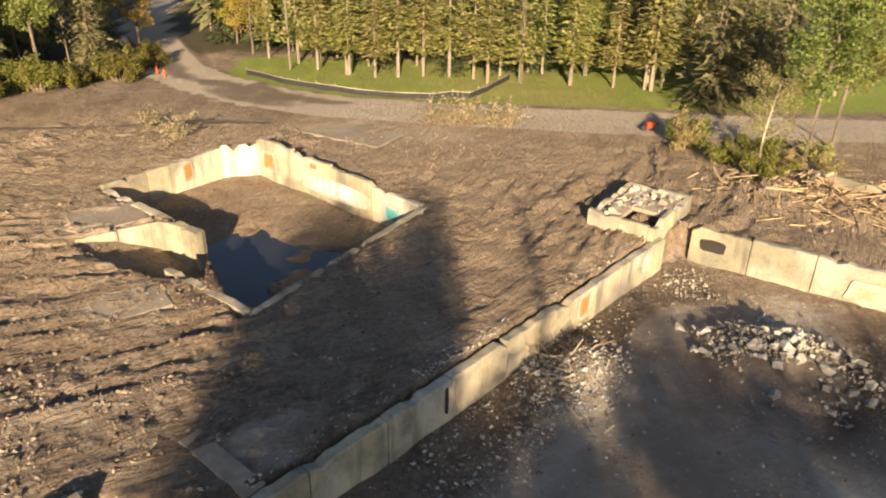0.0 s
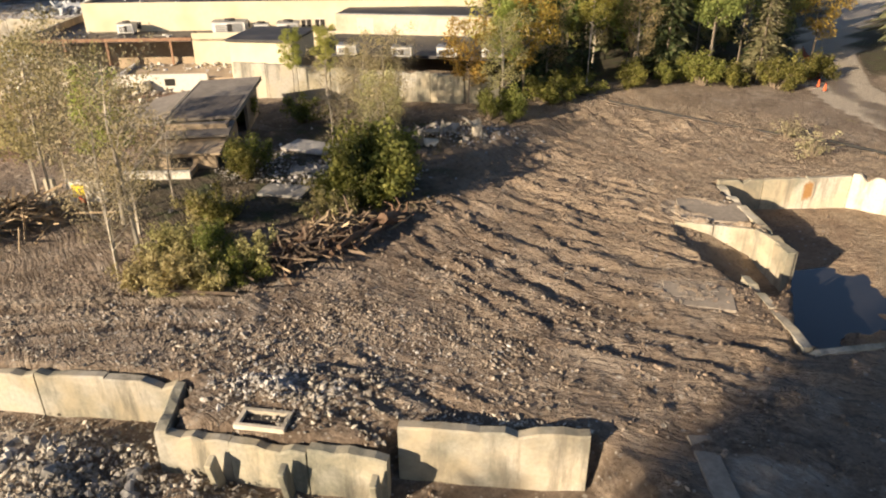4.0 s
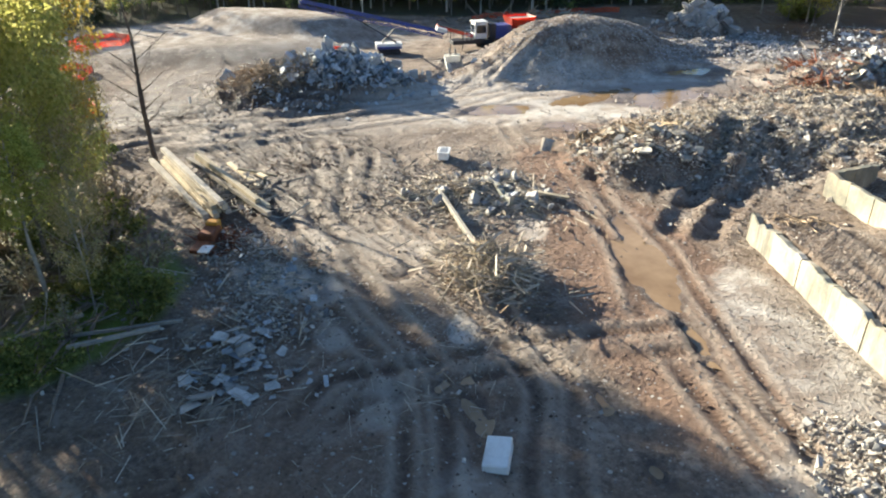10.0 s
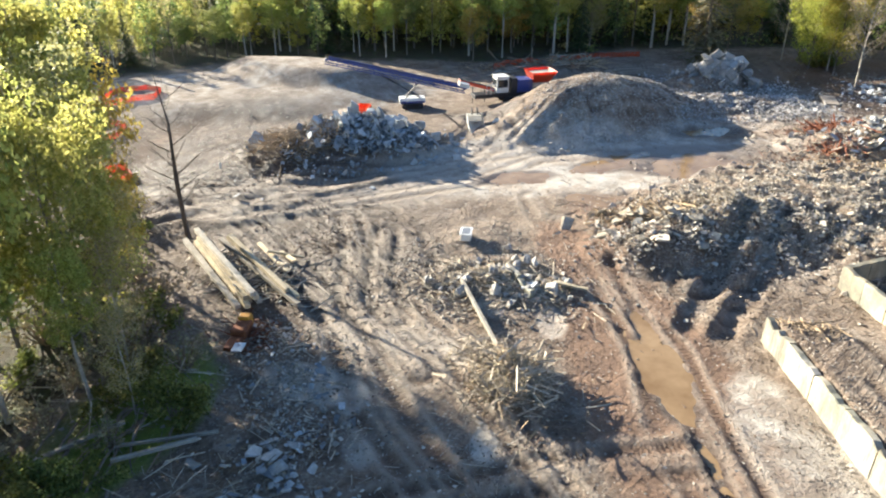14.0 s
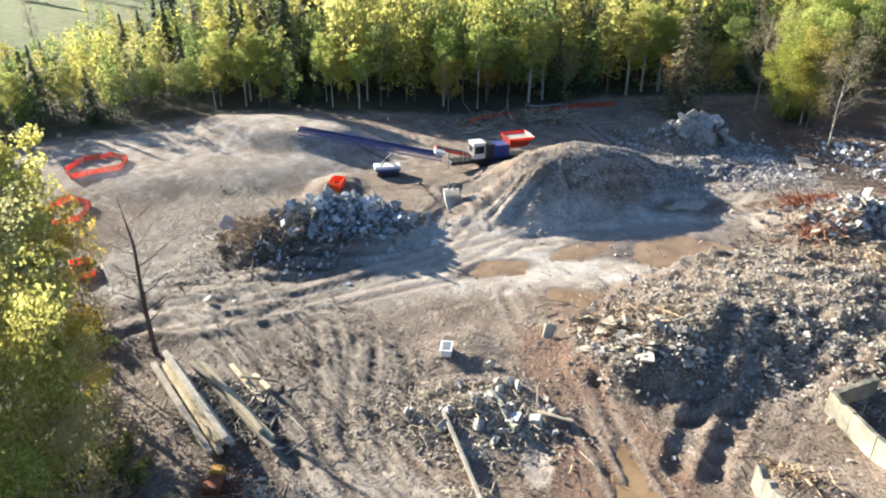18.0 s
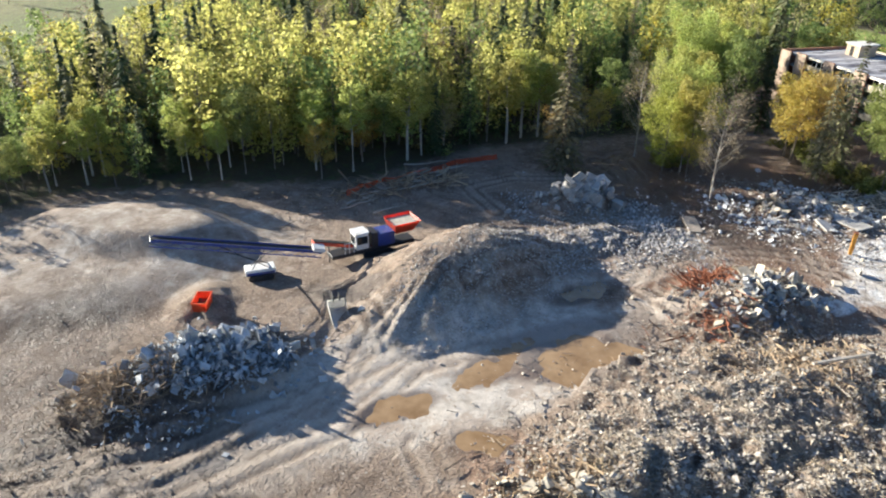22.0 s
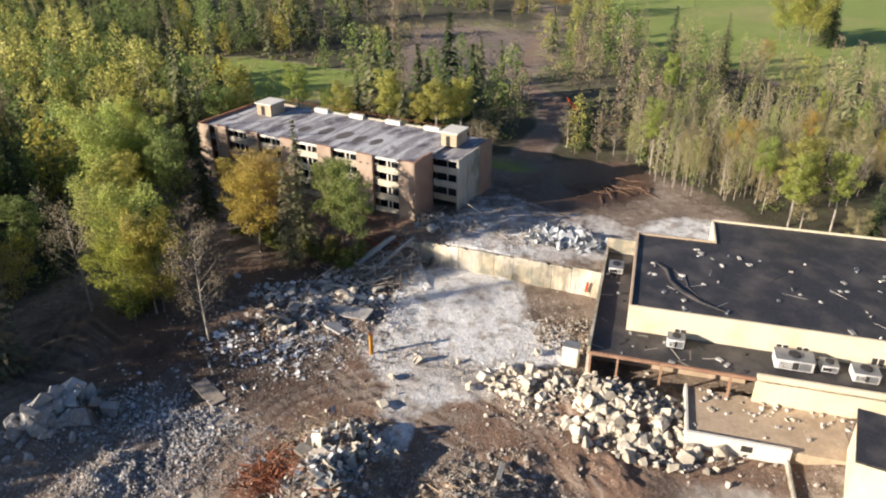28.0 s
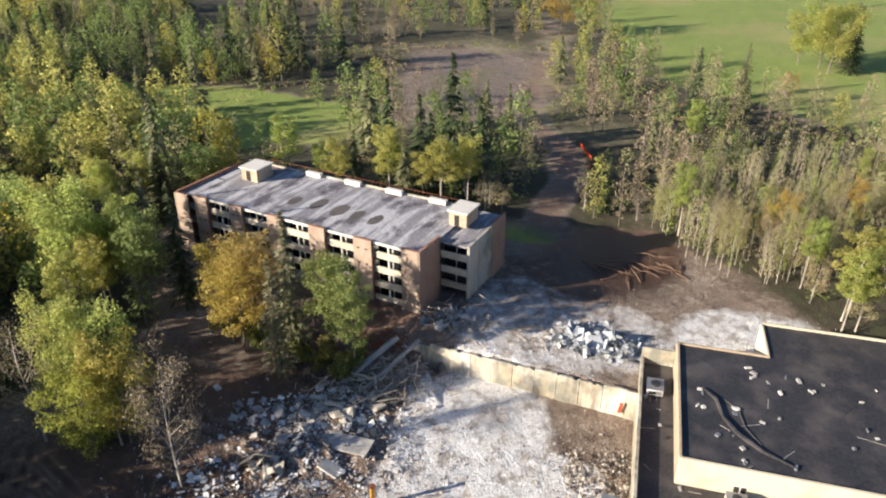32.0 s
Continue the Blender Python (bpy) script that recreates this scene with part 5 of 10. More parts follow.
    for x in (16.0, 25.5, 35.0, 44.5):
        p("roof_curb", boxed(x, x + 3.6, deep - 1.3, deep - 0.4, roof_z, roof_z + 0.9), OFFWHITE, "pale roof ventilator box")
    rail = bmesh.new()
    for k in range(23):
        tube(rail, [(6 + k * 2.1, deep - 0.2, roof_z + 0.3), (6 + k * 2.1, deep - 0.2, roof_z + 1.25)], [0.04, 0.04], 4)
    tube(rail, [(6, deep - 0.2, roof_z + 1.25), (52.5, deep - 0.2, roof_z + 1.25)], [0.045, 0.045], 4)
    p("railing", rail, RUST, "thin rusty roof railing")
    # dark drains and patches on the roof
    for x, y, w, d in ((27, 9, 1.2, 4.4), (32, 8.4, 1.3, 4.8), (36, 8, 1.0, 4.2), (40, 8, 1.0, 4.0), (22, 8, 1.0, 3.6)):
        bm = bmesh.new()
        vs = [bm.verts.new((x + w * math.cos(a) * (1 + 0.25 * rng.random()), y + d * 0.5 * math.sin(a) * (1 + 0.2 * rng.random()), roof_z + 0.012)) for a in [2 * math.pi * k / 14 for k in range(14)]]
        bm.faces.new(vs)
        p("patch", bm, ROOF_DARK, "dark damp patch on the roof")
    return root


build_lodge()


# ---- the hall with the black roof ----
def build_hall():
    ax, ay = -115.2, 24.6
    root = empty("hall", pose(ax, ay, 0, 0, 0, 56.5), "cream-walled hall with a black membrane roof, its front annexe torn open", "building")
    z_roof, z_low, z0 = 9.0, 5.0, 0.0

    def p(name, bm, mat, label="", parent=None):
        return part(name, bm, mat, root if parent is None else parent, label)

    # local x along the lit front, y into the hall
    L, D = 58.0, 24.5
    roof = bmesh.new()
    box(roof, 0.3, L, 0.35, D - 0.3, z_roof - 0.7, z_roof - 0.35)
    p("roof", roof, ROOF_TAR, "black roof membrane with torn strips")
    p("roof", boxed(12.6, L, D - 0.3, D + 8.5, z_roof - 0.7, z_roof - 0.36), ROOF_TAR)
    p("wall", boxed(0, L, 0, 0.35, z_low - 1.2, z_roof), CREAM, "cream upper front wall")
    # side walls get the darker tan, which puts their shade into the colour
    p("wall", boxed(0, 0.3, 0.35, D, z_low - 1.2, z_roof), TAN_WALL, "side wall, darker tan that paints in its shade")
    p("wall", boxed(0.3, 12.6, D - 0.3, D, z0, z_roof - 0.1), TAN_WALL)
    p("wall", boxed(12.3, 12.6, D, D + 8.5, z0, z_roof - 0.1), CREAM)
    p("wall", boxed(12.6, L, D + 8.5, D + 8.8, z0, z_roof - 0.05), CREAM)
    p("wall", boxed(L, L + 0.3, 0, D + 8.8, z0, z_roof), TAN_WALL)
    # front annexe
    F, S = -7.0, -4.6
    low = bmesh.new()
    box(low, S + 0.3, 16.5, F, -0.02, z_low - 0.35, z_low)
    box(low, 16.5, L, F, -0.02, z_low - 0.35, z_low)
    p("annexe_roof", low, ROOF_TAR, "black roof of the low front annexe")
    p("annexe_roof", boxed(S + 0.3, -0.02, 0.0, D - 1.0, z_low - 0.35, z_low - 0.004), ROOF_TAR, "black roof of the low side strip")
    p("annexe_wall", boxed(S - 0.1, S + 0.28, F, D - 0.6, z0 - 0.5, z_low + 1.0), CONCRETE_PALE, "pale side wall of the annexe")
    p("annexe_wall", boxed(S - 0.1, -0.05, D - 0.95, D - 0.6, z_low - 0.6, z_low + 2.6), CONCRETE_PALE, "pale end wall above the strip roof")
    p("annexe_wall", boxed(16.6, L, F, F + 0.4, z0, z_low + 0.75), CREAM, "cream front wall of the annexe")
    p("edge_beam", boxed(S, 16.5, F - 0.12, F + 0.22, z_low - 0.22, z_low + 0.2), RUST_WORN, "worn rusty roof-edge beam")
    for x in (-4.2, -0.6, 5.0, 13.6):
        p("column", boxed(x - 0.14, x + 0.14, F - 0.05, F + 0.25, -0.3, z_low - 0.23), RUST_WORN, "rusty steel column of the opened front")
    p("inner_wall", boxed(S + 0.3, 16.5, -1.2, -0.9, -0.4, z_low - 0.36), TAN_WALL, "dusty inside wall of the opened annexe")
    p("rafter", boxed(S + 0.3, 16.5, -4.2, -4.0, z_low - 0.75, z_low - 0.36), PLANK, "exposed timber rafter")
    for x in (6.5, 19.5, 22.0, 31.0, 33.0):
        w = p("window", boxed(x, x + 1.4, -0.05, -0.004, z_low + 0.35, z_low + 1.35), SHADE_BLACK, "small opening in the upper wall, a plate painted as shade")
        part("window_frame", boxed(x - 0.12, x + 1.52, -0.045, -0.002, z_low + 1.36, z_low + 1.5), OFFWHITE, w)
        part("window_frame", boxed(x + 0.62, x + 0.76, -0.09, -0.052, z_low + 0.35, z_low + 1.35), OFFWHITE, w)
    # torn membrane strips
    rng = random.Random(11)
    strip = bmesh.new()
    line = [(3.2, 14.5), (4.8, 12.6), (5.4, 9.2), (7.0, 6.4), (9.6, 4.0), (13.0, 2.2)]
    tube(strip, [(x, y, z_roof - 0.28 + 0.1 * rng.random()) for x, y in line], [0.16, 0.26, 0.2, 0.3, 0.2, 0.12], 5)
    tube(strip, [(x + 2.6, y - 1.4 + rng.uniform(-.3, .3), z_roof - 0.3) for x, y in line[:4]], [0.07, 0.14, 0.1, 0.05], 4)
    p("torn_strip", strip, ROOF_TAR, "rolled-up torn roof membrane")
    for k in range(70):
        bm = bmesh.new()
        x, y = rng.uniform(2, 40), rng.uniform(0.8, 22)
        w, d, h = (rng.uniform(0.1, 0.5), rng.uniform(0.06, 0.3), rng.uniform(0.04, 0.25)) if k % 4 else (rng.uniform(0.6, 1.7), 0.03, 0.05)
        box(bm, -w, w, -d, d, z_roof - 0.35, z_roof - 0.35 + h, pose(x, y, 0, 0, 0, rng.uniform(0, 180)))
        p("roof_scrap", bm, (DARK_STEEL, CONCRETE_GREY, STEEL, OFFWHITE)[k % 4 if k % 8 else 1], "scrap lying on the roof")
    for k in range(34):
        bm = bmesh.new()
        x, y = (rng.uniform(-4, 16), rng.uniform(-6.4, -0.5)) if k < 24 else (rng.uniform(-4, -0.6), rng.uniform(1, 17))
        w, d, h = (rng.uniform(0.1, 0.5), rng.uniform(0.06, 0.3), rng.uniform(0.04, 0.25)) if k % 3 else (rng.uniform(0.5, 1.4), 0.05, 0.06)
        box(bm, -w, w, -d, d, z_low, z_low + h, pose(x, y, 0, 0, 0, rng.uniform(0, 180)))
        p("roof_scrap", bm, (PLANK_GREY, DARK_STEEL, CONCRETE_GREY)[k % 3])
    return root


hall = build_hall()


def roof_unit(name, m, sx, sy, sz, label):
    """A roof-top air handler: cabinet on feet, louvres, fan opening, lid."""
    u = empty(name, m, label, "machine", "machines on the low roof")
    cab = part("cabinet", boxed(-sx, sx, -sy, sy, 0.25, sz, bevel=0.04), WHITE_PAINT, u)
    part("lid", boxed(-sx - 0.06, sx + 0.06, -sy - 0.06, sy + 0.06, sz + 0.002, sz + 0.1), STEEL, u, "grey sheet lid")
    for k in range(4):
        z = 0.45 + (sz - 0.7) * k / 4
        part("louvre", boxed(-sx * 0.8, sx * 0.1, -sy - 0.05, -sy - 0.003, z, z + 0.1), DARK_STEEL, u, "dark louvre")
    part("opening", boxed(-sx * 0.1, sx * 0.22, -sy - 0.035, -sy - 0.004, 0.4, sz - 0.2), SHADE_BLACK, u, "gap where a panel is gone, painted as shade")
    part("hatch", boxed(sx * 0.25, sx * 0.85, -sy - 0.04, -sy - 0.003, 0.4, sz - 0.15), STEEL, u)
    bm = bmesh.new()
    tube(bm, [(0, 0, sz + 0.1), (0, 0, sz + 0.32)], [min(sx, sy) * 0.6] * 2, 12)
    part("fan_cowl", bm, DARK_STEEL, u, "dark round fan cowl")
    for fx in (-sx * 0.8, sx * 0.8):
        part("foot", boxed(fx - 0.1, fx + 0.1, -sy, sy, 0, 0.25), DARK_STEEL, u)
    return u


HALL_M = pose(-115.2, 24.6, 0, 0, 0, 56.5)
for lx, ly, s in ((6.6, -2.2, (1.1, 0.9, 1.5)), (21.2, -2.8, (2.3, 1.3, 1.7)), (25.5, -2.4, (1.0, 0.9, 1.2)), (29.5, -3.2, (1.5, 1.2, 1.5)), (-2.6, 17.0, (1.1, 1.3, 1.2))):
    roof_unit("roof_unit", HALL_M @ pose(lx, ly, 5.0), *s, "dirty white air-handling unit on the low black roof")


# ---- the derelict low house among the trees ----
def build_ruin():
    # local x runs from the far end to the near end, y to the shaded side
    root = empty("ruin_house", pose(-64.3, 23.4, 2.2, 0, 0, -35), "derelict low house with a flat grey roof among shrubs", "building")

    def p(name, bm, mat, label=""):
        return part(name, bm, mat, root, label)

    p("floor_slab", boxed(-7.2, 7.4, -3.0, 3.0, -0.6, -0.2), CONCRETE_GREY)
    # sun-side walls are cream, the others tan: the sunlight is put into the colour
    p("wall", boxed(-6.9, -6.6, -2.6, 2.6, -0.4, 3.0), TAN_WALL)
    p("wall", boxed(-6.6, 6.6, -2.6, -2.3, -0.4, 3.0), CREAM, "peeling side wall, cream that paints in the sunlight")
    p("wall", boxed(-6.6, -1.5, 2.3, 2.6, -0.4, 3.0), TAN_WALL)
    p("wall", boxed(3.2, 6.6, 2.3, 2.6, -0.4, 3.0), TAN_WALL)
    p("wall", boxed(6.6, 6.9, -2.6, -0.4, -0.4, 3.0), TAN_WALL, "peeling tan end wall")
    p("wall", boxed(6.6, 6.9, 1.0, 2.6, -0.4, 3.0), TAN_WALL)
    p("lintel", boxed(6.6, 6.9, -0.4, 1.0, 2.3, 3.0), TAN_WALL)
    tilt = pose(0, 0, 3.22, 3, 2, 0)
    p("roof", boxed(-7.6, 5.4, -3.0, 3.0, -0.12, 0.12, tilt), ROOF_SLATE, "flat grey roof with a dark wet half")
    p("roof", boxed(-1.0, 5.2, -2.6, 2.7, 0.125, 0.16, tilt), ROOF_DARK, "dark wet roofing felt")
    p("fascia", boxed(-7.6, 5.4, -3.1, -3.003, -0.22, 0.17, tilt), PLANK_GREY, "weathered roof edge board")
    p("fascia", boxed(-7.6, 5.4, 3.003, 3.1, -0.22, 0.17, tilt), PLANK_GREY)
    p("roof", boxed(5.45, 8.2, -3.1, 3.0, -0.1, 0.1, pose(0, 0, 3.55, 2, 9, 0)), ROOF_SLATE, "sloping front roof strip")
    # torn roof over the sunlit side
    p("roof", boxed(-5.5, 1.5, -3.6, 0.2, -0.08, 0.08, pose(-1.5, -4.3, 2.3, 13, 2, 0)), ROOF_SLATE, "fallen grey roof slope")
    # lower front room
    p("wall", boxed(9.6, 9.9, -2.9, 2.2, -0.5, 1.4), TAN_WALL, "tan front wall of the lower room")
    p("wall", boxed(6.95, 9.6, -2.9, -2.6, -0.5, 1.7), CREAM)
    p("roof", boxed(6.95, 10.4, -3.2, 2.6, -0.08, 0.08, pose(0, 0, 2.9, 0, 8, 0)), TAN_WALL, "lower tan roof slope")
    p("opening", boxed(9.905, 9.94, -1.6, 0.2, 0.2, 1.1), SHADE_BLACK, "empty window, a plate painted as shade")
    p("opening", boxed(-4.6, -3.2, -2.66, -2.603, 0.9, 2.2), SHADE_BLACK, "empty window, a plate painted as shade")
    p("opening", boxed(0.6, 2.2, -2.66, -2.603, 0.9, 2.2), SHADE_BLACK, "empty window, a plate painted as shade")
    p("wall", boxed(12.0, 12.35, -4.6, 0.6, -0.9, 0.75), OFFWHITE, "white lower wall")
    p("wall", boxed(9.95, 12.0, 0.3, 0.6, -0.9, 0.6), TAN_WALL)
    return root


build_ruin()
graf = empty("graffiti_wall", pose(-54.4, 8.6, 2.0, 0, 0, 50), "white free-standing wall stub with yellow and red spray paint", "wall")
part("wall", boxed(-2.2, -1.5, -0.2, 0.2, -0.5, 2.1, bevel=0.04), CONCRETE_PALE, graf)
part("wall", boxed(-0.6, 2.2, -0.2, 0.2, -0.5, 2.0, bevel=0.04), OFFWHITE, graf)
part("paint_mark", boxed(-0.2, 0.9, -0.225, -0.205, 0.7, 1.7), SPRAY_YELLOW, graf, "yellow spray paint")
part("paint_mark", boxed(0.15, 0.7, -0.235, -0.227, 0.1, 0.9), SPRAY_RED, graf, "red spray paint")


# ---- the long building beyond the whitewashed wall ----
def build_annex():
    root = empty("long_building", pose(-86, 42, 0, 0, 0, 44), "long low building with a black roof and a cream upper wall", "building")

    def p(name, bm, mat, label=""):
        return part(name, bm, mat, root, label)

    p("roof", boxed(4.0, 34, -5, 9, 5.1, 5.4), ROOF_TAR, "black flat roof")
    p("wall", boxed(4.0, 34, 8.6, 9.0, 1.5, 5.1), OFFWHITE)
    p("upper_wall", boxed(4.0, 34, 9.0, 9.4, 4.6, 8.0), PARAPET, "cream upper wall")
    p("upper_roof", boxed(4.0, 34, 9.4, 19, 7.7, 8.0), ROOF_TAR)
    p("wall", boxed(33.6, 34.0, 9.4, 19, 1.5, 7.7), OFFWHITE)
    p("wall", boxed(4.0, 4.4, 9.4, 19, 1.5, 7.7), OFFWHITE)
    p("coping", boxed(4.0, 34, 8.95, 9.45, 8.002, 8.12), STEEL, "grey metal coping")
    for k in range(5):
        p("stain_panel", boxed(7 + k * 5.6, 9.4 + k * 5.6, 8.975, 8.997, 5.5, 7.6), CREAM, "patched cream panel in the upper wall")
    p("block", boxed(-4.2, 3.4, -8.4, 0.5, 0.5, 7.2), CREAM, "cream block beside the wall")
    p("block_roof", boxed(-4.5, 3.7, -8.7, 0.8, 7.2, 7.5), ROOF_TAR)
    return root


build_annex()
for ax, ay in ((-70, 49), (-66.5, 53), (-75, 44.5), (-63, 57)):
    roof_unit("roof_unit", pose(ax, ay, 5.4, 0, 0, 44), 1.2, 0.9, 1.3, "pale air-handling unit on the black roof of the long building")

# ---- rubble and debris ----
CUBE = np.array([(x, y, z) for z in (-1, 1) for y in (-1, 1) for x in (-1, 1)], float)
STONE = np.array([(1.1, 0, 0), (-1.1, 0, 0), (0, 1.1, 0), (0, -1.1, 0), (0, 0, 1.1), (0, 0, -1.1)])
STONE_F = np.array([(0, 2, 4), (2, 1, 4), (1, 3, 4), (3, 0, 4), (2, 0, 5), (1, 2, 5), (3, 1, 5), (0, 3, 5)])
BAR = np.array([(x, y, z) for x in (-1, 1) for y, z in ((-1, -0.8), (1, -0.8), (0, 1))], float)
BAR_F = np.array([(0, 3, 4, 1), (1, 4, 5, 2), (2, 5, 3, 0)])
CUBE_F = np.array([(4, 5, 7, 6), (0, 1, 5, 4), (2, 6, 7, 3), (0, 4, 6, 2), (1, 3, 7, 5)])


def mesh_of(name, verts, faces, material):
    me = bpy.data.meshes.new(name)
    me.from_pydata(verts if isinstance(verts, list) else verts.tolist(), [], faces if isinstance(faces, list) else faces.tolist())
    me.materials.append(material)
    return me


def spins(rng, n, tilt=1.0):
    """Random turns: full about the upright, up to tilt about the others."""
    a, b, c = rng.uniform(0, 6.283, n), rng.normal(0, tilt, n), rng.normal(0, tilt, n)
    ca, sa, cb, sb, cc, sc = np.cos(a), np.sin(a), np.cos(b), np.sin(b), np.cos(c), np.sin(c)
    o, l = np.zeros(n), np.ones(n)
    rz = np.stack([ca, -sa, o, sa, ca, o, o, o, l], 1).reshape(-1, 3, 3)
    ry = np.stack([cb, o, sb, o, l, o, -sb, o, cb], 1).reshape(-1, 3, 3)
    rx = np.stack([l, o, o, o, cc, -sc, o, sc, cc], 1).reshape(-1, 3, 3)
    return rz @ ry @ rx


def pieces(rng, xy, size, shape, sink=0.3, lift=0.0, tilt=0.5):
    """Broken pieces on the ground: chunk, slab, stick or sheet; irregular six-sided bodies."""
    n = len(xy)
    s = size[0] * (size[1] / size[0]) ** (rng.random(n) ** 2.2)
    form = {"chunk": (1, 0.8, 0.6), "slab": (1, 0.75, 0.17), "stick": (2.8, 0.14, 0.12), "lath": (3.4, 0.075, 0.06), "sheet": (1.2, 0.7, 0.05)}[shape]
    dim = np.stack([s * f for f in form], 1) * rng.uniform(0.6, 1.3, (n, 3))
    jit = {"chunk": 0.34, "slab": 0.3, "stick": 0.12, "lath": 0.1, "sheet": 0.3}[shape]
    body = {"chunk": STONE, "stick": BAR, "lath": BAR}.get(shape, CUBE)
    v = body[None] * (1 + rng.uniform(-jit, jit, (n, len(body), 3)))
    if shape == "chunk":
        v = v + rng.uniform(-0.3, 0.3, v.shape)
    v = np.einsum("nij,nkj->nki", spins(rng, n, tilt), v * dim[:, None] * 0.5)
    z = terrain(xy[:, 0], xy[:, 1]) + dim[:, 2] * (0.5 - sink) + lift * rng.random(n) ** 2
    return v + np.concatenate([xy, z[:, None]], 1)[:, None]


def region(rng, n, cx, cy, rx, ry, turn, edge=0.5):
    r = np.where(rng.random(n) < 0.55, rng.random(n) ** edge, np.abs(rng.normal(0, 0.75, n)))
    a = rng.uniform(0, 6.283, n)
    u, v = rx * r * np.cos(a), ry * r * np.sin(a)
    c, s = math.cos(radians(turn)), math.sin(radians(turn))
    return np.stack([cx + u * c - v * s, cy + u * s + v * c], 1)


def clumped(rng, pts, scale=0.25, low=0.42, seed=3):
    """Thins points so that they gather in clumps."""
    f = fbm(pts[:, 0] * scale, pts[:, 1] * scale, 3, seed)
    return pts[f + rng.uniform(-0.12, 0.12, len(pts)) > low]


def off_walls(pts, pad=0.35):
    """Leaves out points that would stand in a wall, a basin wall or a building."""
    d, _ = seg_distance(pts[:, 0], pts[:, 1], TERRACE[:11])
    ok = (np.abs(d) > pad) | (pts[:, 1] > 60)
    b, _ = seg_distance(pts[:, 0], pts[:, 1], BASIN + BASIN[:1])
    ok &= b > 0.6
    hx, hy = pts[:, 0] + 115.2, pts[:, 1] - 24.6
    c, s = math.cos(radians(56.5)), math.sin(radians(56.5))
    u, v = hx * c + hy * s, -hx * s + hy * c
    ok &= ~((u > -4.8) & (u < 60) & (v > -1.0) & (v < 34))
    return pts[ok]


def debris(name, label, material, seed, *recipes):
    """One joined litter of pieces too many to count; each recipe is (points, size, shape, lift, tilt)."""
    rng = np.random.default_rng(seed)
    vs = []
    for (n, *where), size, shape, lift, tilt in recipes:
        pts = off_walls(clumped(rng, region(rng, n, *where), 0.3, 0.40, seed))
        if len(pts):
            vs.append((shape, pieces(rng, pts, size, shape, 0.25, lift, tilt)))
    co, loops, starts, base, run = [], [], [], 0, 0
    for kind, v in vs:
        f = {"chunk": STONE_F, "stick": BAR_F, "lath": BAR_F}.get(kind, CUBE_F)
        faces = (np.arange(len(v))[:, None, None] * v.shape[1] + f[None]).reshape(-1, f.shape[1]) + base
        co.append(v.reshape(-1, 3))
        loops.append(faces.ravel())
        starts.append(run + np.arange(len(faces)) * f.shape[1])
        base, run = base + v.shape[0] * v.shape[1], run + faces.size
    co, loops, faces = np.concatenate(co), np.concatenate(loops), np.concatenate(starts)
    me = bpy.data.meshes.new(name)
    me.vertices.add(len(co))
    me.vertices.foreach_set("co", co.ravel())
    me.loops.add(len(loops))
    me.loops.foreach_set("vertex_index", loops.astype(np.int32))
    me.polygons.add(len(faces))
    me.polygons.foreach_set("loop_start", faces.astype(np.int32))
    me.update()
    me.polygons.foreach_set("use_smooth", np.zeros(len(faces), bool))
    me.materials.append(material)
    return tagged(new(name, me), label, "rubble", kind="stuff")


HEAP = [(9450, -82, -16, 20, 13, 140), (6750, -66, -24, 15, 10, 150), (3375, -94, -6, 12, 8, 130), (4050, -72, -8, 14, 9, 130)]
debris("rubble_heap", "grey and tan broken concrete and plaster over the long heap", RUBBLE, 1, *[((r[0] * 2 // 3, *r[1:]), (0.07, 0.55), "chunk", 0.2, 0.5) for r in HEAP],
       ((3375, -103, -20, 13, 8.5, 140), (0.07, 0.50), "chunk", 0.2, 0.5), ((4725, -138, -18, 22, 13, 65), (0.07, 0.56), "chunk", 0.1, 0.5), ((2430, -118, -30, 14, 9, 150), (0.06, 0.37), "chunk", 0.0, 0.5), ((1620, -112, -45, 10, 6, 150), (0.06, 0.37), "chunk", 0.1, 0.5), ((1215, -100, -85, 14, 5, 140), (0.06, 0.37), "chunk", 0.1, 0.5))
debris("plaster_litter", "pale plaster, lath and wallboard scraps over the heap", RUBBLE_HEAP, 2, *[((r[0] // 2, *r[1:]), (0.10, 0.55), "slab", 0.25, 0.5) for r in HEAP], ((1215, -58, -29, 5, 4, 120), (0.12, 0.68), "slab", 0.3, 0.5), ((1215, -55.5, -27, 6, 5, 120), (0.09, 0.43), "chunk", 0.2, 0.5),
       ((1215, -103, -20, 12, 8, 140), (0.12, 0.68), "slab", 0.4, 0.5), ((945, -121, -50, 7, 5, 150), (0.09, 0.43), "chunk", 0.3, 0.5), ((5130, -90, -51, 17, 8, 160), (0.08, 0.36), "chunk", 0.0, 0.4), ((3000, -80, -51.5, 8, 5, 170), (0.08, 0.4), "chunk", 0.0, 0.4), ((2500, -99, -52, 7, 6, 120), (0.08, 0.36), "chunk", 0.0, 0.4))
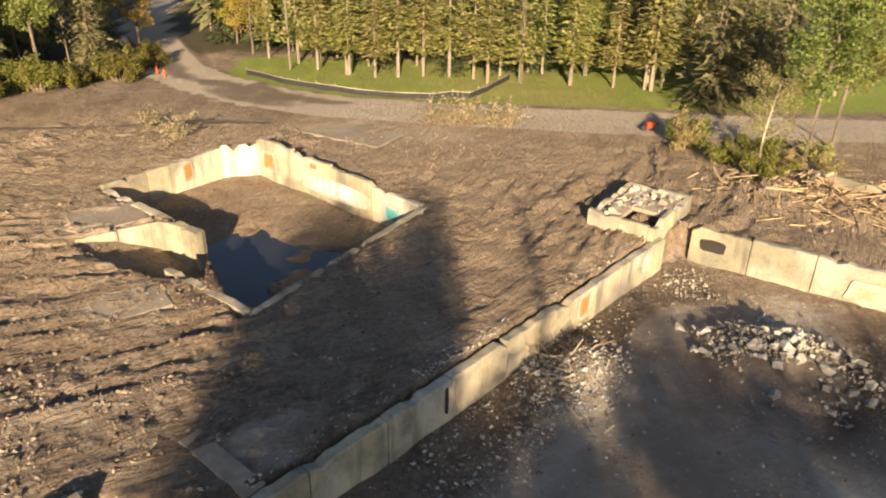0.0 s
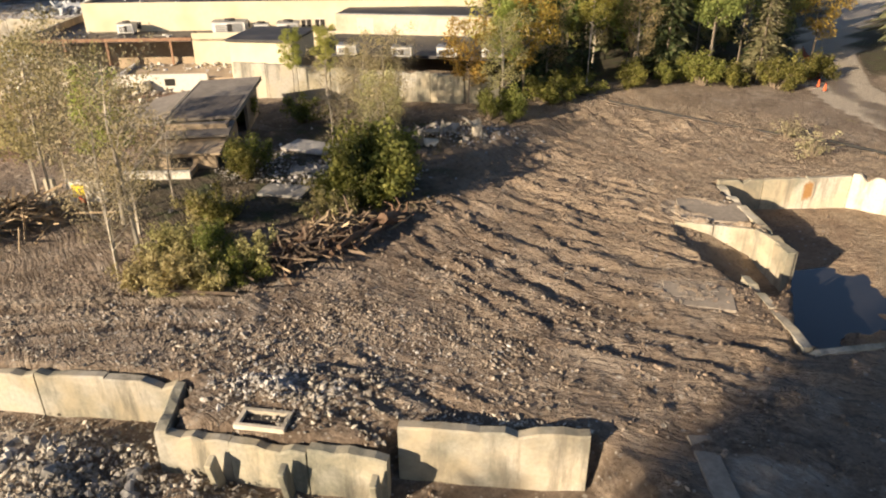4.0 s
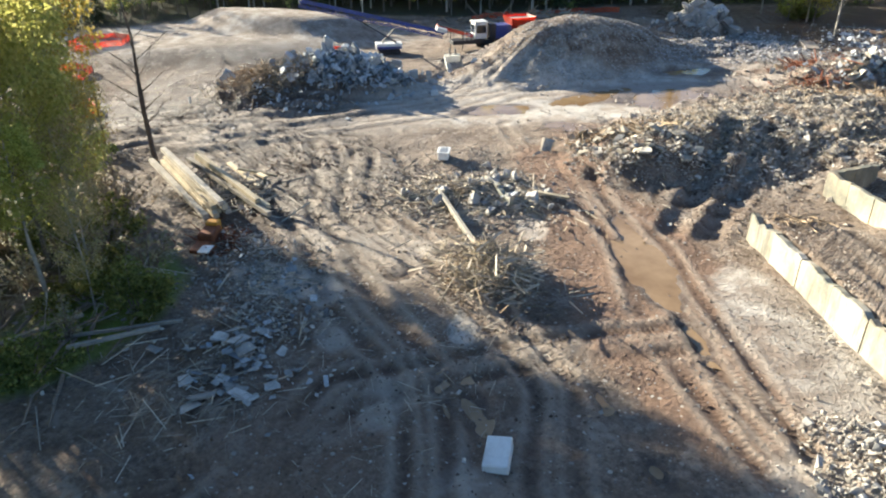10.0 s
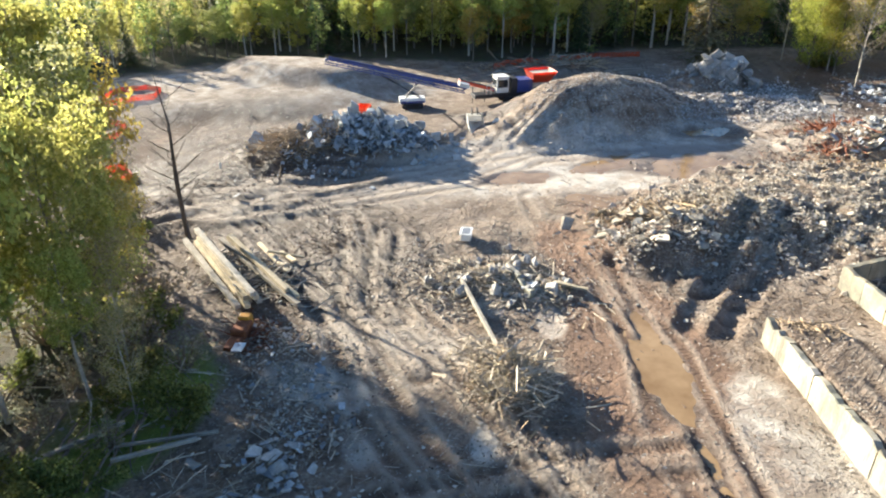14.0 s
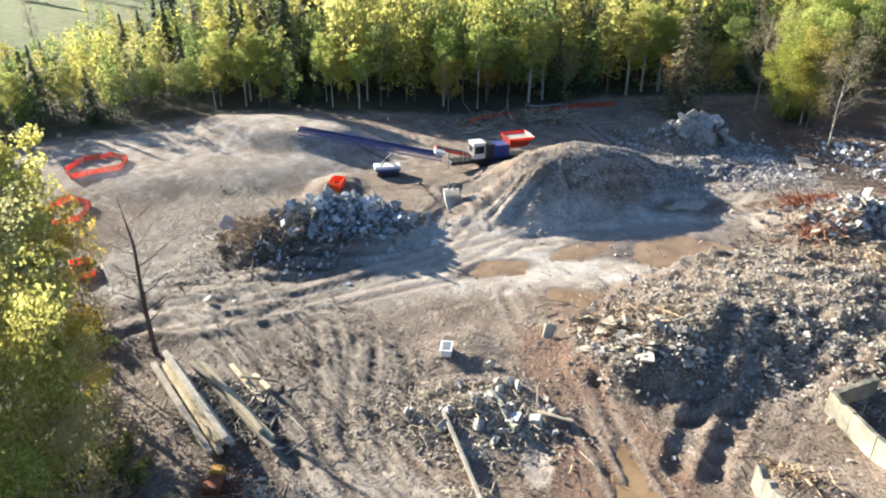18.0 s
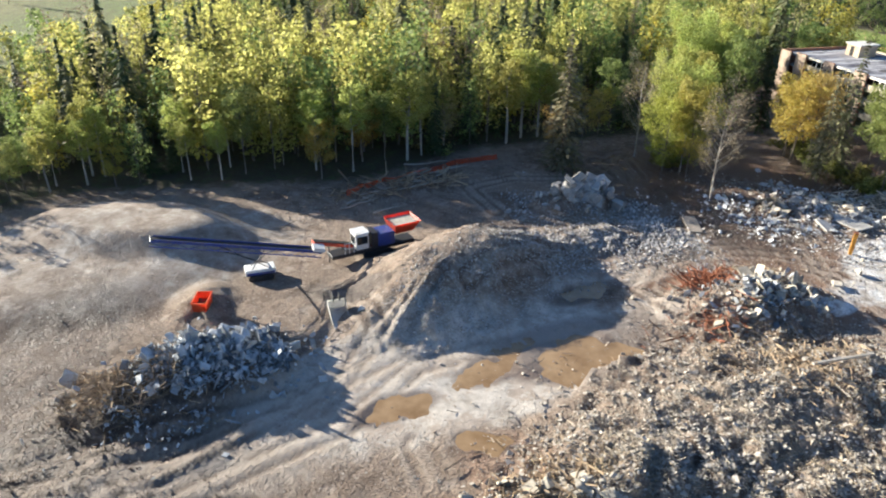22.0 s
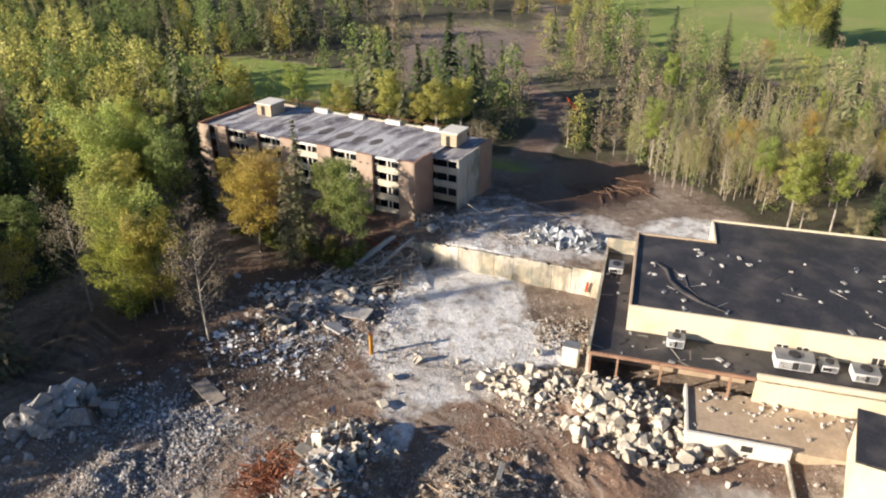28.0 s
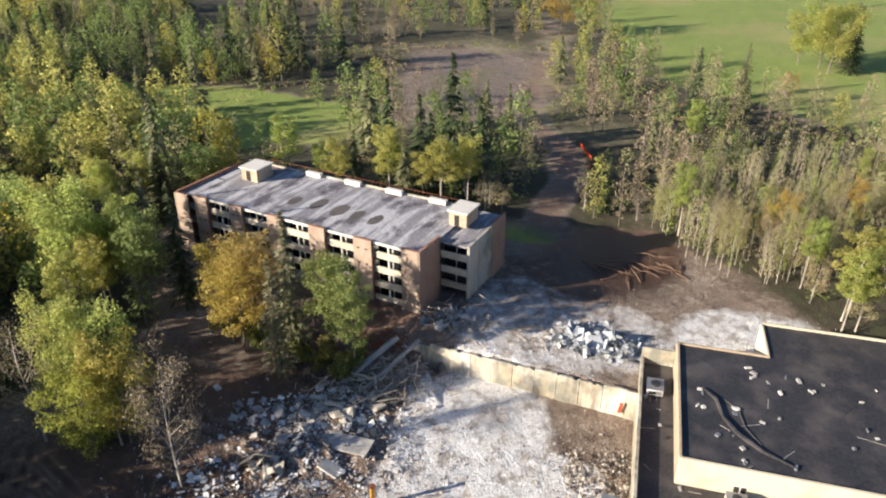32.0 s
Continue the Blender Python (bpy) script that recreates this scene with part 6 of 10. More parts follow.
debris("splinter_litter", "splintered boards and laths strewn over the heap", SPLINTER_GREY, 3, *[((r[0], *r[1:]), (0.10, 0.5), "stick", 0.25, 0.45) for r in HEAP], ((1500, -30.5, -24, 3.0, 2.6, 60), (0.16, 0.65), "stick", 1.3, 0.5), ((420, -30.8, -24.2, 3.4, 3.0, 60), (0.5, 1.05), "stick", 1.5, 0.4), ((160, -33, -27.5, 3.0, 2.4, 60), (0.4, 0.9), "stick", 0.5, 0.3), ((900, -30.5, -24.5, 3.4, 2.8, 60), (0.16, 0.6), "stick", 0.9, 0.5), ((300, -30.5, -24, 2.6, 2.2, 60), (0.2, 0.55), "slab", 0.8, 0.5), ((500, -31.5, -27, 3, 2.4, 60), (0.12, 0.5), "stick", 0.5, 0.5),
       ((1600, -40, -34, 7, 5, 120), (0.24, 0.80), "stick", 0.3, 0.3), ((300, -13.5, -28.5, 4.5, 3.5, 60), (0.12, 0.5), "stick", 0.4, 0.35), ((405, -27, -50, 5, 3, 100), (0.40, 1.20), "stick", 0.5, 0.3), ((220, 6, 30.3, 3.4, 2.2, 50), (0.10, 0.5), "stick", 0.7, 0.6), ((945, -150, -4, 9, 5, 70), (0.40, 1.60), "stick", 0.8, 0.4))
debris("wood_litter", "brown splintered wood and brush", SPLINTER, 4, ((900, -30, -24, 3.2, 2.6, 60), (0.14, 0.6), "stick", 1.2, 0.5), ((3200, -48.5, -73, 6, 4.5, 150), (0.15, 0.7), "stick", 1.3, 0.5), ((500, -58, -69, 10, 5, 148), (0.12, 0.6), "stick", 0.6, 0.5), ((1485, -52.8, 1.8, 4.2, 3.0, 100), (0.32, 1.20), "stick", 1.2, 0.5), ((945, -90, -14, 10, 8, 140), (0.32, 1.12), "stick", 0.5, 0.4),
       ((675, -60, -31, 5, 3.5, 120), (0.32, 1.12), "stick", 0.5, 0.4), ((300, -36.6, 19.2, 4.5, 1.8, 100), (0.32, 1.2), "stick", 1.0, 0.4), ((540, -112, -82, 15, 4, 145), (0.48, 2.08), "stick", 0.8, 0.3), ((945, 27, 50.5, 8, 4.5, 150), (0.24, 1.12), "stick", 0.3, 0.3), ((405, -49, -11.5, 3, 2, 45), (0.24, 0.80), "stick", .3, .3))
debris("metal_litter", "blue-grey torn sheet metal and slabs", RUBBLE_BLUE, 5, ((2025, -56.5, -68.5, 9, 5, 148), (0.19, 0.93), "slab", 0.8, 0.7), ((1215, -57, -67.5, 8, 5, 148), (0.32, 1.28), "sheet", 0.9, 0.8), ((675, -104, -19, 9, 6, 140), (0.24, 0.96), "sheet", 0.6, 0.8), ((945, -145, 30, 7, 4, 50), (0.32, 1.28), "sheet", 1.0, 0.7), ((70, -14.5, -28.5, 5, 3.5, 60), (0.24, 1.04), "sheet", 0.2, 0.35),
       ((110, -20.5, -36, 3.4, 8, -20), (0.12, 0.5), "slab", 0.15, 0.4), ((40, -20.5, -34, 3.4, 8, -20), (0.3, 0.8), "sheet", 0.2, 0.4), ((1620, 6, 30.3, 4, 2.6, 50), (0.07, 0.31), "chunk", 0.3, 0.5), ((675, -50, -68, 6, 5, 148), (0.19, 0.74), "slab", .6, .7))
debris("pile_stones", "coarse pale crushed stone lying on the flanks of the big pile", RUBBLE_BLUEPALE, 14, ((6000, -88, -50.5, 17, 7, 160), (0.08, 0.32), "chunk", 0.0, 0.4), ((2600, -77, -54, 7, 6, 160), (0.08, 0.32), "chunk", 0.0, 0.4), ((2600, -101, -49, 6, 7, 140), (0.10, 0.45), "chunk", 0.0, 0.4), ((900, -110, -46, 8, 4, 150), (0.10, 0.5), "chunk", 0.0, 0.4))
debris("white_litter", "white plaster dust and broken white blocks", RUBBLE_WHITE, 6, ((3510, -132, 9, 21, 12.5, 140), (0.05, 0.22), "chunk", 0.0, 0.4), ((1012, -146, 33, 15, 12, 50), (0.05, 0.22), "chunk", 0.0, 0.4), ((472, -117, -3, 9, 5, 120), (0.05, 0.22), "chunk", 0.0, 0.4), ((472, -136, 58, 13, 9, 60), (0.06, 0.37), "chunk", 0.1, 0.4), ((1400, -143, -14, 11, 8, 60), (0.09, 0.6), "chunk", 0.2, 0.5))
debris("block_litter", "cream broken concrete below the torn-open hall", RUBBLE_PALE, 7, ((4200, -104, 17, 17, 7, 52), (0.12, 0.74), "chunk", 0.4, 0.6), ((1080, -112, 9, 7, 5, 40), (0.09, 0.50), "chunk", 0.2, 0.5), ((1215, -124, 21, 6, 4, 60), (0.09, 0.50), "chunk", 0.2, 0.5), ((675, -98, 30, 7, 4, 52), (0.09, 0.43), "chunk", .1, .5))
debris("wall_foot_rubble", "grey concrete rubble along the foot of the retaining walls", RUBBLE, 8, ((4600, -26.5, 1.0, 6.2, 3.4, 45), (0.07, 0.4), "chunk", 0.5, 0.6), ((3200, -20.5, 5.0, 6.0, 2.8, 45), (0.06, 0.34), "chunk", 0.2, 0.6), ((2025, -22.5, 10.8, 5.5, 3.2, 45), (0.06, 0.34), "chunk", 0.2, 0.6), ((2295, 17.5, 32.0, 4.8, 3.4, 150), (0.07, 0.37), "chunk", 0.4, 0.6), ((1215, 3.5, 26, 9, 1.6, 48), (0.06, 0.28), "chunk", 0.1, 0.5),
       ((945, 15, 40.5, 4, 2, 140), (0.06, 0.31), "chunk", 0.2, 0.5), ((945, -34.5, -1.4, 9, 1.0, 45), (0.06, 0.31), "chunk", 0.1, 0.5), ((1215, 24, 27, 6, 4, 0), (0.06, 0.31), "chunk", 0.1, 0.5), ((1620, -33, 5.5, 9, 2.0, 45), (0.06, 0.31), "chunk", 0.15, 0.5))
debris("terrace_stones", "loose stones and brick bats over the upper ground", RUBBLE_TAN, 9, ((15000, -28, 14.5, 15, 7.5, 45), (0.05, 0.26), "chunk", 0.0, 0.4), ((2400, -38, 4.5, 12, 4, 45), (0.06, 0.28), "chunk", 0.0, 0.4), ((5000, -27, 22, 15, 9, 60), (0.05, 0.22), "chunk", 0.0, 0.4), ((2025, -47, -1, 8, 9, 0), (0.05, 0.31), "chunk", 0.0, 0.4), ((1215, -22, 42, 8, 6, 40), (0.04, 0.19), "chunk", 0.0, 0.4), ((945, -5, 63, 9, 4, 160), (0.05, 0.25), "chunk", 0.0, 0.4), ((1215, 27, 50, 9, 6, 150), (0.06, 0.37), "chunk", 0.1, 0.5), ((945, -55, 41, 7, 4, 40), (0.06, 0.37), "chunk", .1, .5))
debris("soil_clods", "dark clods of churned soil over the upper ground", RUBBLE_BROWN, 10, ((6000, -16, 34, 34, 24, 40, 0.6), (0.07, 0.28), "chunk", 0.0, 0.4), ((6075, 5, 52, 22, 14, 0, 0.6), (0.05, 0.20), "chunk", 0.0, 0.4), ((6075, -26, -20, 24, 22, 45, 0.6), (0.05, 0.25), "chunk", 0.0, 0.4), ((4050, -55, -20, 12, 14, 0), (0.06, 0.31), "chunk", 0.0, 0.4))


def row_clods(name, label, material, seed, n, x0, x1, y0, y1, size):
    """Clods thrown up along the crests of the crawler rows."""
    rng = np.random.default_rng(seed)
    pts = np.stack([rng.uniform(x0, x1, n), rng.uniform(y0, y1, n)], 1)
    crest = arcs(pts[:, 0], pts[:, 1])
    ok = (crest > 0.06 + 0.16 * rng.random(n)) & (inside(pts[:, 0], pts[:, 1], TERRACE) > 1.0) & (inside(pts[:, 0], pts[:, 1], BASIN) < -1.0) & (inside(pts[:, 0], pts[:, 1], INLET) < -0.6)
    v = pieces(rng, off_walls(pts[ok]), size, "chunk", 0.3, 0.0, 0.5)
    faces = (np.arange(len(v))[:, None, None] * 6 + STONE_F[None]).reshape(-1, 3)
    tagged(new(name, mesh_of(name, v.reshape(-1, 3), faces, material)), label, "soil", kind="stuff")


row_clods("row_clods", "tan clods of dry soil along the crawler rows", CLOD, 21, 56000, -36, 16, 16, 62, (0.07, 0.29))
debris("wall_top_crumbs", "small stones and crumbs along the tops of the retaining walls", RUBBLE_PALE, 22, ((1500, 2.0, 31.2, 17, 0.8, 49), (0.05, 0.2), "chunk", 0.0, 0.5), ((700, -38.5, -2.5, 14, 0.9, 46), (0.05, 0.22), "chunk", 0.0, 0.5), ((900, 1.5, 28.0, 16, 1.3, 49), (0.05, 0.26), "chunk", 0.0, 0.5), ((500, -16.5, 16.5, 4, 0.7, 48), (0.05, 0.2), "chunk", 0.0, 0.5))
debris("yard_litter", "small grey and pale litter trodden into the yard", RUBBLE, 11, ((4725, -24, -22, 24, 20, 40, 0.6), (0.04, 0.19), "slab", 0.0, 0.2), ((4200, -40.5, -34, 9, 7, 120), (0.07, 0.40), "chunk", 0.1, 0.5), ((1215, -46, -40, 5, 4, 0), (0.06, 0.31), "chunk", 0.1, 0.5), ((2160, -60, -55, 26, 12, 150), (0.04, 0.22), "chunk", 0.0, 0.4), ((1620, -48, -80, 16, 9, 20), (0.06, 0.31), "chunk", 0.0, 0.4), ((1900, -21, -36, 5, 9, -20), (0.08, 0.45), "chunk", 0.1, 0.4), ((1215, -38, -5, 9, 3, 45), (0.04, 0.19), "chunk", 0, .4), ((1080, 12, 22, 14, 6, 48), (0.04, 0.19), "chunk", 0, .4))
debris("lath_litter", "long pale laths and bent strips strewn over the shaded yard", SPLINTER_GREY, 13, ((260, -14, -28, 6, 4.5, 60), (0.2, 0.8), "lath", 0.4, 0.3), ((420, -20.5, -35, 4, 9, -20), (0.2, 0.7), "stick", 0.3, 0.3), ((160, -9, -30, 6, 5, 0), (0.3, 1.1), "lath", 0.6, 0.35), ((200, -23, -20, 7, 4, 60), (0.15, 0.6), "lath", 0.15, 0.25), ((160, -14, -18, 6, 3, 40), (0.15, 0.6), "lath", 0.15, 0.25), ((220, -21, -44, 3, 5, 0), (0.2, 0.8), "lath", 0.3, 0.3), ((140, -12, -42, 5, 6, 0), (0.4, 1.3), "lath", 0.9, 0.4))
debris("hall_earth_litter", "brown earth lumps, plaster scraps and splinters between the heap and the hall", RUBBLE_BROWN, 15, ((900, -36.6, 19.2, 5, 1.8, 100), (0.3, 1.3), "stick", 0.9, 0.5), ((420, 0, 68.3, 5.0, 1.2, 0), (0.2, 0.7), "stick", 0.5, 0.5), ((600, 6, 30.3, 3.4, 2.2, 50), (0.10, 0.55), "stick", 0.8, 0.6), ((3600, -86, 4, 20, 8, 50), (0.08, 0.42), "chunk", 0.05, 0.5), ((3200, -121, 22, 8, 5, 60), (0.10, 0.5), "chunk", 0.3, 0.6), ((2600, -134, -24, 20, 12, 60), (0.08, 0.5), "chunk", 0.05, 0.5), ((1500, -150, -8, 9, 7, 60), (0.1, 0.6), "chunk", 0.2, 0.5))
debris("hall_scraps", "pale plaster scraps in the earth before the hall", RUBBLE_PALE, 16, ((2600, -86, 4, 20, 8, 50), (0.08, 0.42), "slab", 0.1, 0.5), ((1600, -86, 3, 18, 7, 50), (0.1, 0.5), "stick", 0.2, 0.4), ((2200, -121, 22, 8, 5, 60), (0.10, 0.5), "slab", 0.3, 0.5), ((1400, -140, -14, 14, 9, 60), (0.1, 0.6), "slab", 0.1, 0.4), ((600, -118, -34, 12, 8, 150), (0.08, 0.5), "slab", 0.1, 0.4))
debris("rusty_scrap", "rusty pipes and strips in the junk pile", RUST_BITS, 12, ((810, -106, -26, 5, 3.5, 140), (0.32, 1.12), "stick", 0.8, 0.5), ((337, -95, -24, 6, 4, 140), (0.32, 1.12), "stick", 0.4, 0.5), ((270, -22, -42, 3, 2, 60), (0.24, 0.80), "stick", 0.3, 0.4), ((351, -157, -2, 6, 4, 60), (0.40, 1.20), "stick", 0.4, 0.4))


STRAW = surface("straw_coloured_splinters", (0.50, 0.41, 0.265), 0.9, 5.0, 0.8, 0.3, 0.4, by="island", spread=0.5)
debris("gravel_litter", "blue-grey crushed stone spilled between the piles", RUBBLE_BLUEPALE, 31, ((9000, -111, -42, 13, 8, 150), (0.08, 0.5), "chunk", 0.05, 0.5), ((3600, -121, -37, 9, 5, 35), (0.1, 0.7), "chunk", 0.1, 0.5), ((2600, -124, -48, 8, 5, 128), (0.1, 0.6), "chunk", 0.3, 0.5), ((3000, -112, -29, 9, 5, 60), (0.08, 0.45), "chunk", 0.0, 0.5), ((2400, -136, -14, 9, 6, 60), (0.1, 0.6), "chunk", 0.1, 0.5), ((1500, -117, -58, 8, 4, 30), (0.1, 0.5), "chunk", 0.1, 0.5))
debris("plaster_lumps", "white plaster lumps and broken board in the dark soil before the terrace", RUBBLE_WHITE, 33, ((900, -133, -22, 13, 8, 60), (0.15, 1.0), "slab", 0.1, 0.4), ((700, -146, -12, 9, 6, 60), (0.15, 1.1), "slab", 0.2, 0.4), ((350, -118, -33, 9, 5, 40), (0.12, 0.7), "slab", 0.1, 0.4))
debris("bank_scraps", "pale and brown scraps of board and plaster trodden into the dark bank", RUBBLE_HEAP, 34, ((300, -20.5, -36, 3.4, 8, -20), (0.08, 0.4), "slab", 0.1, 0.4), ((260, -15, -28, 5.5, 4, 60), (0.08, 0.45), "slab", 0.15, 0.4), ((200, -12, -38, 6, 6, 0), (0.08, 0.4), "chunk", 0.0, 0.4), ((500, -24, -22, 12, 10, 40), (0.05, 0.3), "slab", 0.05, 0.3))
debris("terrace_dust_stones", "grey-white plaster rubble beside the hatch above the wall", RUBBLE_BLUEPALE, 35, ((1500, -24.2, 10.4, 2.6, 1.5, 45), (0.06, 0.4), "chunk", 0.25, 0.5), ((2600, -28, 12, 12, 4, 45), (0.05, 0.24), "chunk", 0.0, 0.4), ((2200, -50, 26, 9, 6, 40), (0.08, 0.5), "chunk", 0.05, 0.4), ((1200, -50, 40, 6, 3, 65), (0.08, 0.5), "chunk", 0.15, 0.5))
debris("lodge_wreck", "splintered joists and torn sheet at the broken end of the lodge", SPLINTER_GREY, 36, ((700, -158, 12, 5.5, 4, 60), (0.3, 1.2), "stick", 1.4, 0.6), ((400, -152, 20, 8, 5, 50), (0.2, 0.9), "stick", 0.4, 0.4))
debris("yard_clods", "dark clods and trodden scraps over the middle of the yard", RUBBLE_BROWN, 37, ((5000, -36, -50, 14, 10, 60), (0.06, 0.3), "chunk", 0.0, 0.4), ((2500, -36, -72, 14, 7, 150), (0.06, 0.3), "chunk", 0.0, 0.4), ((900, -36, -50, 13, 9, 60), (0.1, 0.5), "stick", 0.05, 0.2))
debris("straw_litter", "straw-coloured splinters and torn lath on the sunny side of the heap", STRAW, 32, ((3200, -97, -15, 9, 6, 140), (0.10, 0.42), "stick", 0.3, 0.5), ((2600, -88, -5, 9, 5, 140), (0.10, 0.42), "stick", 0.3, 0.5), ((2200, -86, 6, 12, 6, 50), (0.10, 0.42), "stick", 0.15, 0.4), ((1800, -84, 17, 7, 5, 50), (0.08, 0.4), "stick", 0.1, 0.3), ((2200, -63, -27, 7, 5, 120), (0.10, 0.42), "stick", 0.3, 0.5), ((1800, -74, -10, 9, 6, 130), (0.10, 0.42), "stick", 0.3, 0.5), ((1500, -110, -21, 7, 5, 140), (0.10, 0.5), "stick", 0.4, 0.5), ((1300, -30.5, -24.3, 3.0, 2.6, 60), (0.14, 0.55), "stick", 1.5, 0.5), ((900, -41, -33, 6, 4, 120), (0.14, 0.5), "stick", 0.2, 0.4))


def chunk_meshes(kind, material, seed, n=6):
    """A few broken concrete blocks with chamfered, uneven faces, shared by all blocks of a pile."""
    rng = random.Random(seed)
    out = []
    for k in range(n):
        bm = bmesh.new()
        a, b, c = (1.0, rng.uniform(0.6, 0.95), rng.uniform(0.4, 0.75)) if kind == "block" else (1.0, rng.uniform(0.6, 0.9), rng.uniform(0.12, 0.2))
        vs = box(bm, -a / 2, a / 2, -b / 2, b / 2, -c / 2, c / 2)
        for v in vs:
            v.co += Vector([rng.uniform(-0.27, 0.27) * s for s in (a, b, c)])
        bmesh.ops.bevel(bm, geom=list(bm.edges), offset=0.05, segments=1, affect="EDGES")
        me = bpy.data.meshes.new(kind)
        bm.normal_update()
        bm.to_mesh(me)
        bm.free()
        me.materials.append(material)
        out.append(me)
    return out


BLOCKS_GREY, BLOCKS_PALE, SLABS_GREY, SLABS_BLUE = (chunk_meshes("block", CONCRETE_GREY, 1), chunk_meshes("block", CONCRETE_WHITE, 2), chunk_meshes("slab", CONCRETE_GREY, 3), chunk_meshes("slab", RUBBLE_BLUE, 4))
SLABS_PALE = chunk_meshes("slab", CONCRETE_WHITE, 5)


def block_pile(name, label, seed, where, n, size, meshes, part_name, lift=0.3, tilt=28):
    """A heap of blocks that can be told apart, each a part of the heap."""
    rng = np.random.default_rng(seed)
    cx, cy = where[0], where[1]
    root = empty(name, pose(cx, cy, height(cx, cy)), label, "rubble pile")
    inv = root.matrix_world.inverted()
    pts = off_walls(region(rng, n, *where))
    zs = terrain(pts[:, 0], pts[:, 1])
    for (x, y), z in zip(pts, zs):
        s = size[0] * (size[1] / size[0]) ** (rng.random() ** 1.6)
        ob = new(part_name, meshes[int(rng.integers(len(meshes)))])
        ob.parent = root
        ob.matrix_basis = inv @ pose(x, y, z + 0.16 * s + lift * rng.random() ** 2, rng.normal() * tilt, rng.normal() * tilt, rng.uniform(0, 360)) @ Matrix.Diagonal((s, s * rng.uniform(0.8, 1.1), s, 1))
    return root


block_pile("rubble_pile", "grey broken concrete blocks heaped against the west wall", 1, (-27.0, 0.8, 5.2, 3.0, 45), 130, (0.2, 0.65), BLOCKS_GREY, "block")
block_pile("rubble_pile", "cream concrete blocks fallen from the torn-open hall", 2, (-107.5, 15.5, 15.0, 5.4, 52), 290, (0.4, 1.6), BLOCKS_PALE, "block", 0.6)
block_pile("rubble_pile", "cream concrete blocks spilled before the loading platform", 22, (-100.0, 17.0, 9.0, 4.6, 48), 190, (0.4, 1.8), BLOCKS_PALE, "block", 0.5)
block_pile("rubble_pile", "cream concrete blocks at the edge of the white dust", 23, (-112.0, 9.0, 5.0, 3.4, 50), 70, (0.35, 1.3), BLOCKS_PALE, "block", 0.3)
block_pile("rubble_pile", "large pale concrete lumps with twisted steel at the wood's edge", 3, (-123.5, -51.0, 6.0, 3.2, 128), 130, (0.6, 3.0), BLOCKS_GREY, "block", 1.4)
block_pile("rubble_pile", "bluish slabs and torn panels in a long heap", 4, (-58.0, -68.6, 8.5, 4.8, 148), 290, (0.4, 1.7), SLABS_BLUE, "slab", 1.2, 45)
block_pile("rubble_pile", "mixed pale junk on the top of the heap", 5, (-105, -17, 9.0, 5.5, 140), 90, (0.5, 1.8), SLABS_PALE, "slab", 0.6, 35)
block_pile("rubble_pile", "grey concrete blocks piled in the lower yard", 6, (17.5, 32.0, 4.8, 3.4, 150), 110, (0.2, 0.7), BLOCKS_GREY, "block")
block_pile("rubble_pile", "broken slabs and blocks among splintered wood", 7, (-41.0, -34.0, 6.5, 4.0, 120), 60, (0.35, 1.1), BLOCKS_GREY, "block", 0.2)
block_pile("rubble_pile", "pale wallboard and concrete lumps at the heap's end", 8, (-57.0, -27.5, 4.0, 5.5, 20), 60, (0.4, 1.6), SLABS_PALE, "slab", 0.4)
block_pile("rubble_pile", "white slabs lying in dark soil before the terrace", 9, (-144.5, -10.5, 5.0, 3.0, 60), 40, (0.6, 2.4), SLABS_PALE, "slab", 0.3, 14)
block_pile("rubble_pile", "dented grey sheets and bins dumped by the bank", 10, (-14.0, -28.0, 4.5, 3.2, 60), 45, (0.3, 1.2), SLABS_GREY, "slab", 0.2, 12)
block_pile("rubble_pile", "tangled torn metal sheets on the white terrace", 11, (-144.5, 30.0, 6.0, 3.4, 50), 60, (0.8, 2.4), SLABS_BLUE, "slab", 1.0, 35)
block_pile("rubble_pile", "rubble spilled at the foot of the lodge", 12, (-158.0, 12.0, 5.0, 4.0, 60), 50, (0.5, 1.6), BLOCKS_GREY, "block", 0.6)
block_pile("rubble_pile", "broken boxes and slabs beside the derelict house", 13, (-50.0, 39.0, 4.6, 2.4, 65), 46, (0.4, 1.7), SLABS_PALE, "slab", 0.4)
block_pile("rubble_pile", "white lumps along the edge of the terrace", 14, (-131.0, 62.0, 10.0, 2.5, 60), 50, (0.5, 1.6), BLOCKS_PALE, "block", 0.4)

block_pile("rubble_pile", "crumpled white sheets and slabs in dark soil", 15, (-137.4, -22.2, 2.4, 1.5, 60), 26, (0.5, 2.0), SLABS_PALE, "slab", 0.7, 30)
block_pile("rubble_pile", "grey slabs strewn over the slope below the lodge", 16, (-146.0, -17.0, 9.0, 6.0, 60), 90, (0.4, 1.8), SLABS_GREY, "slab", 0.3, 25)

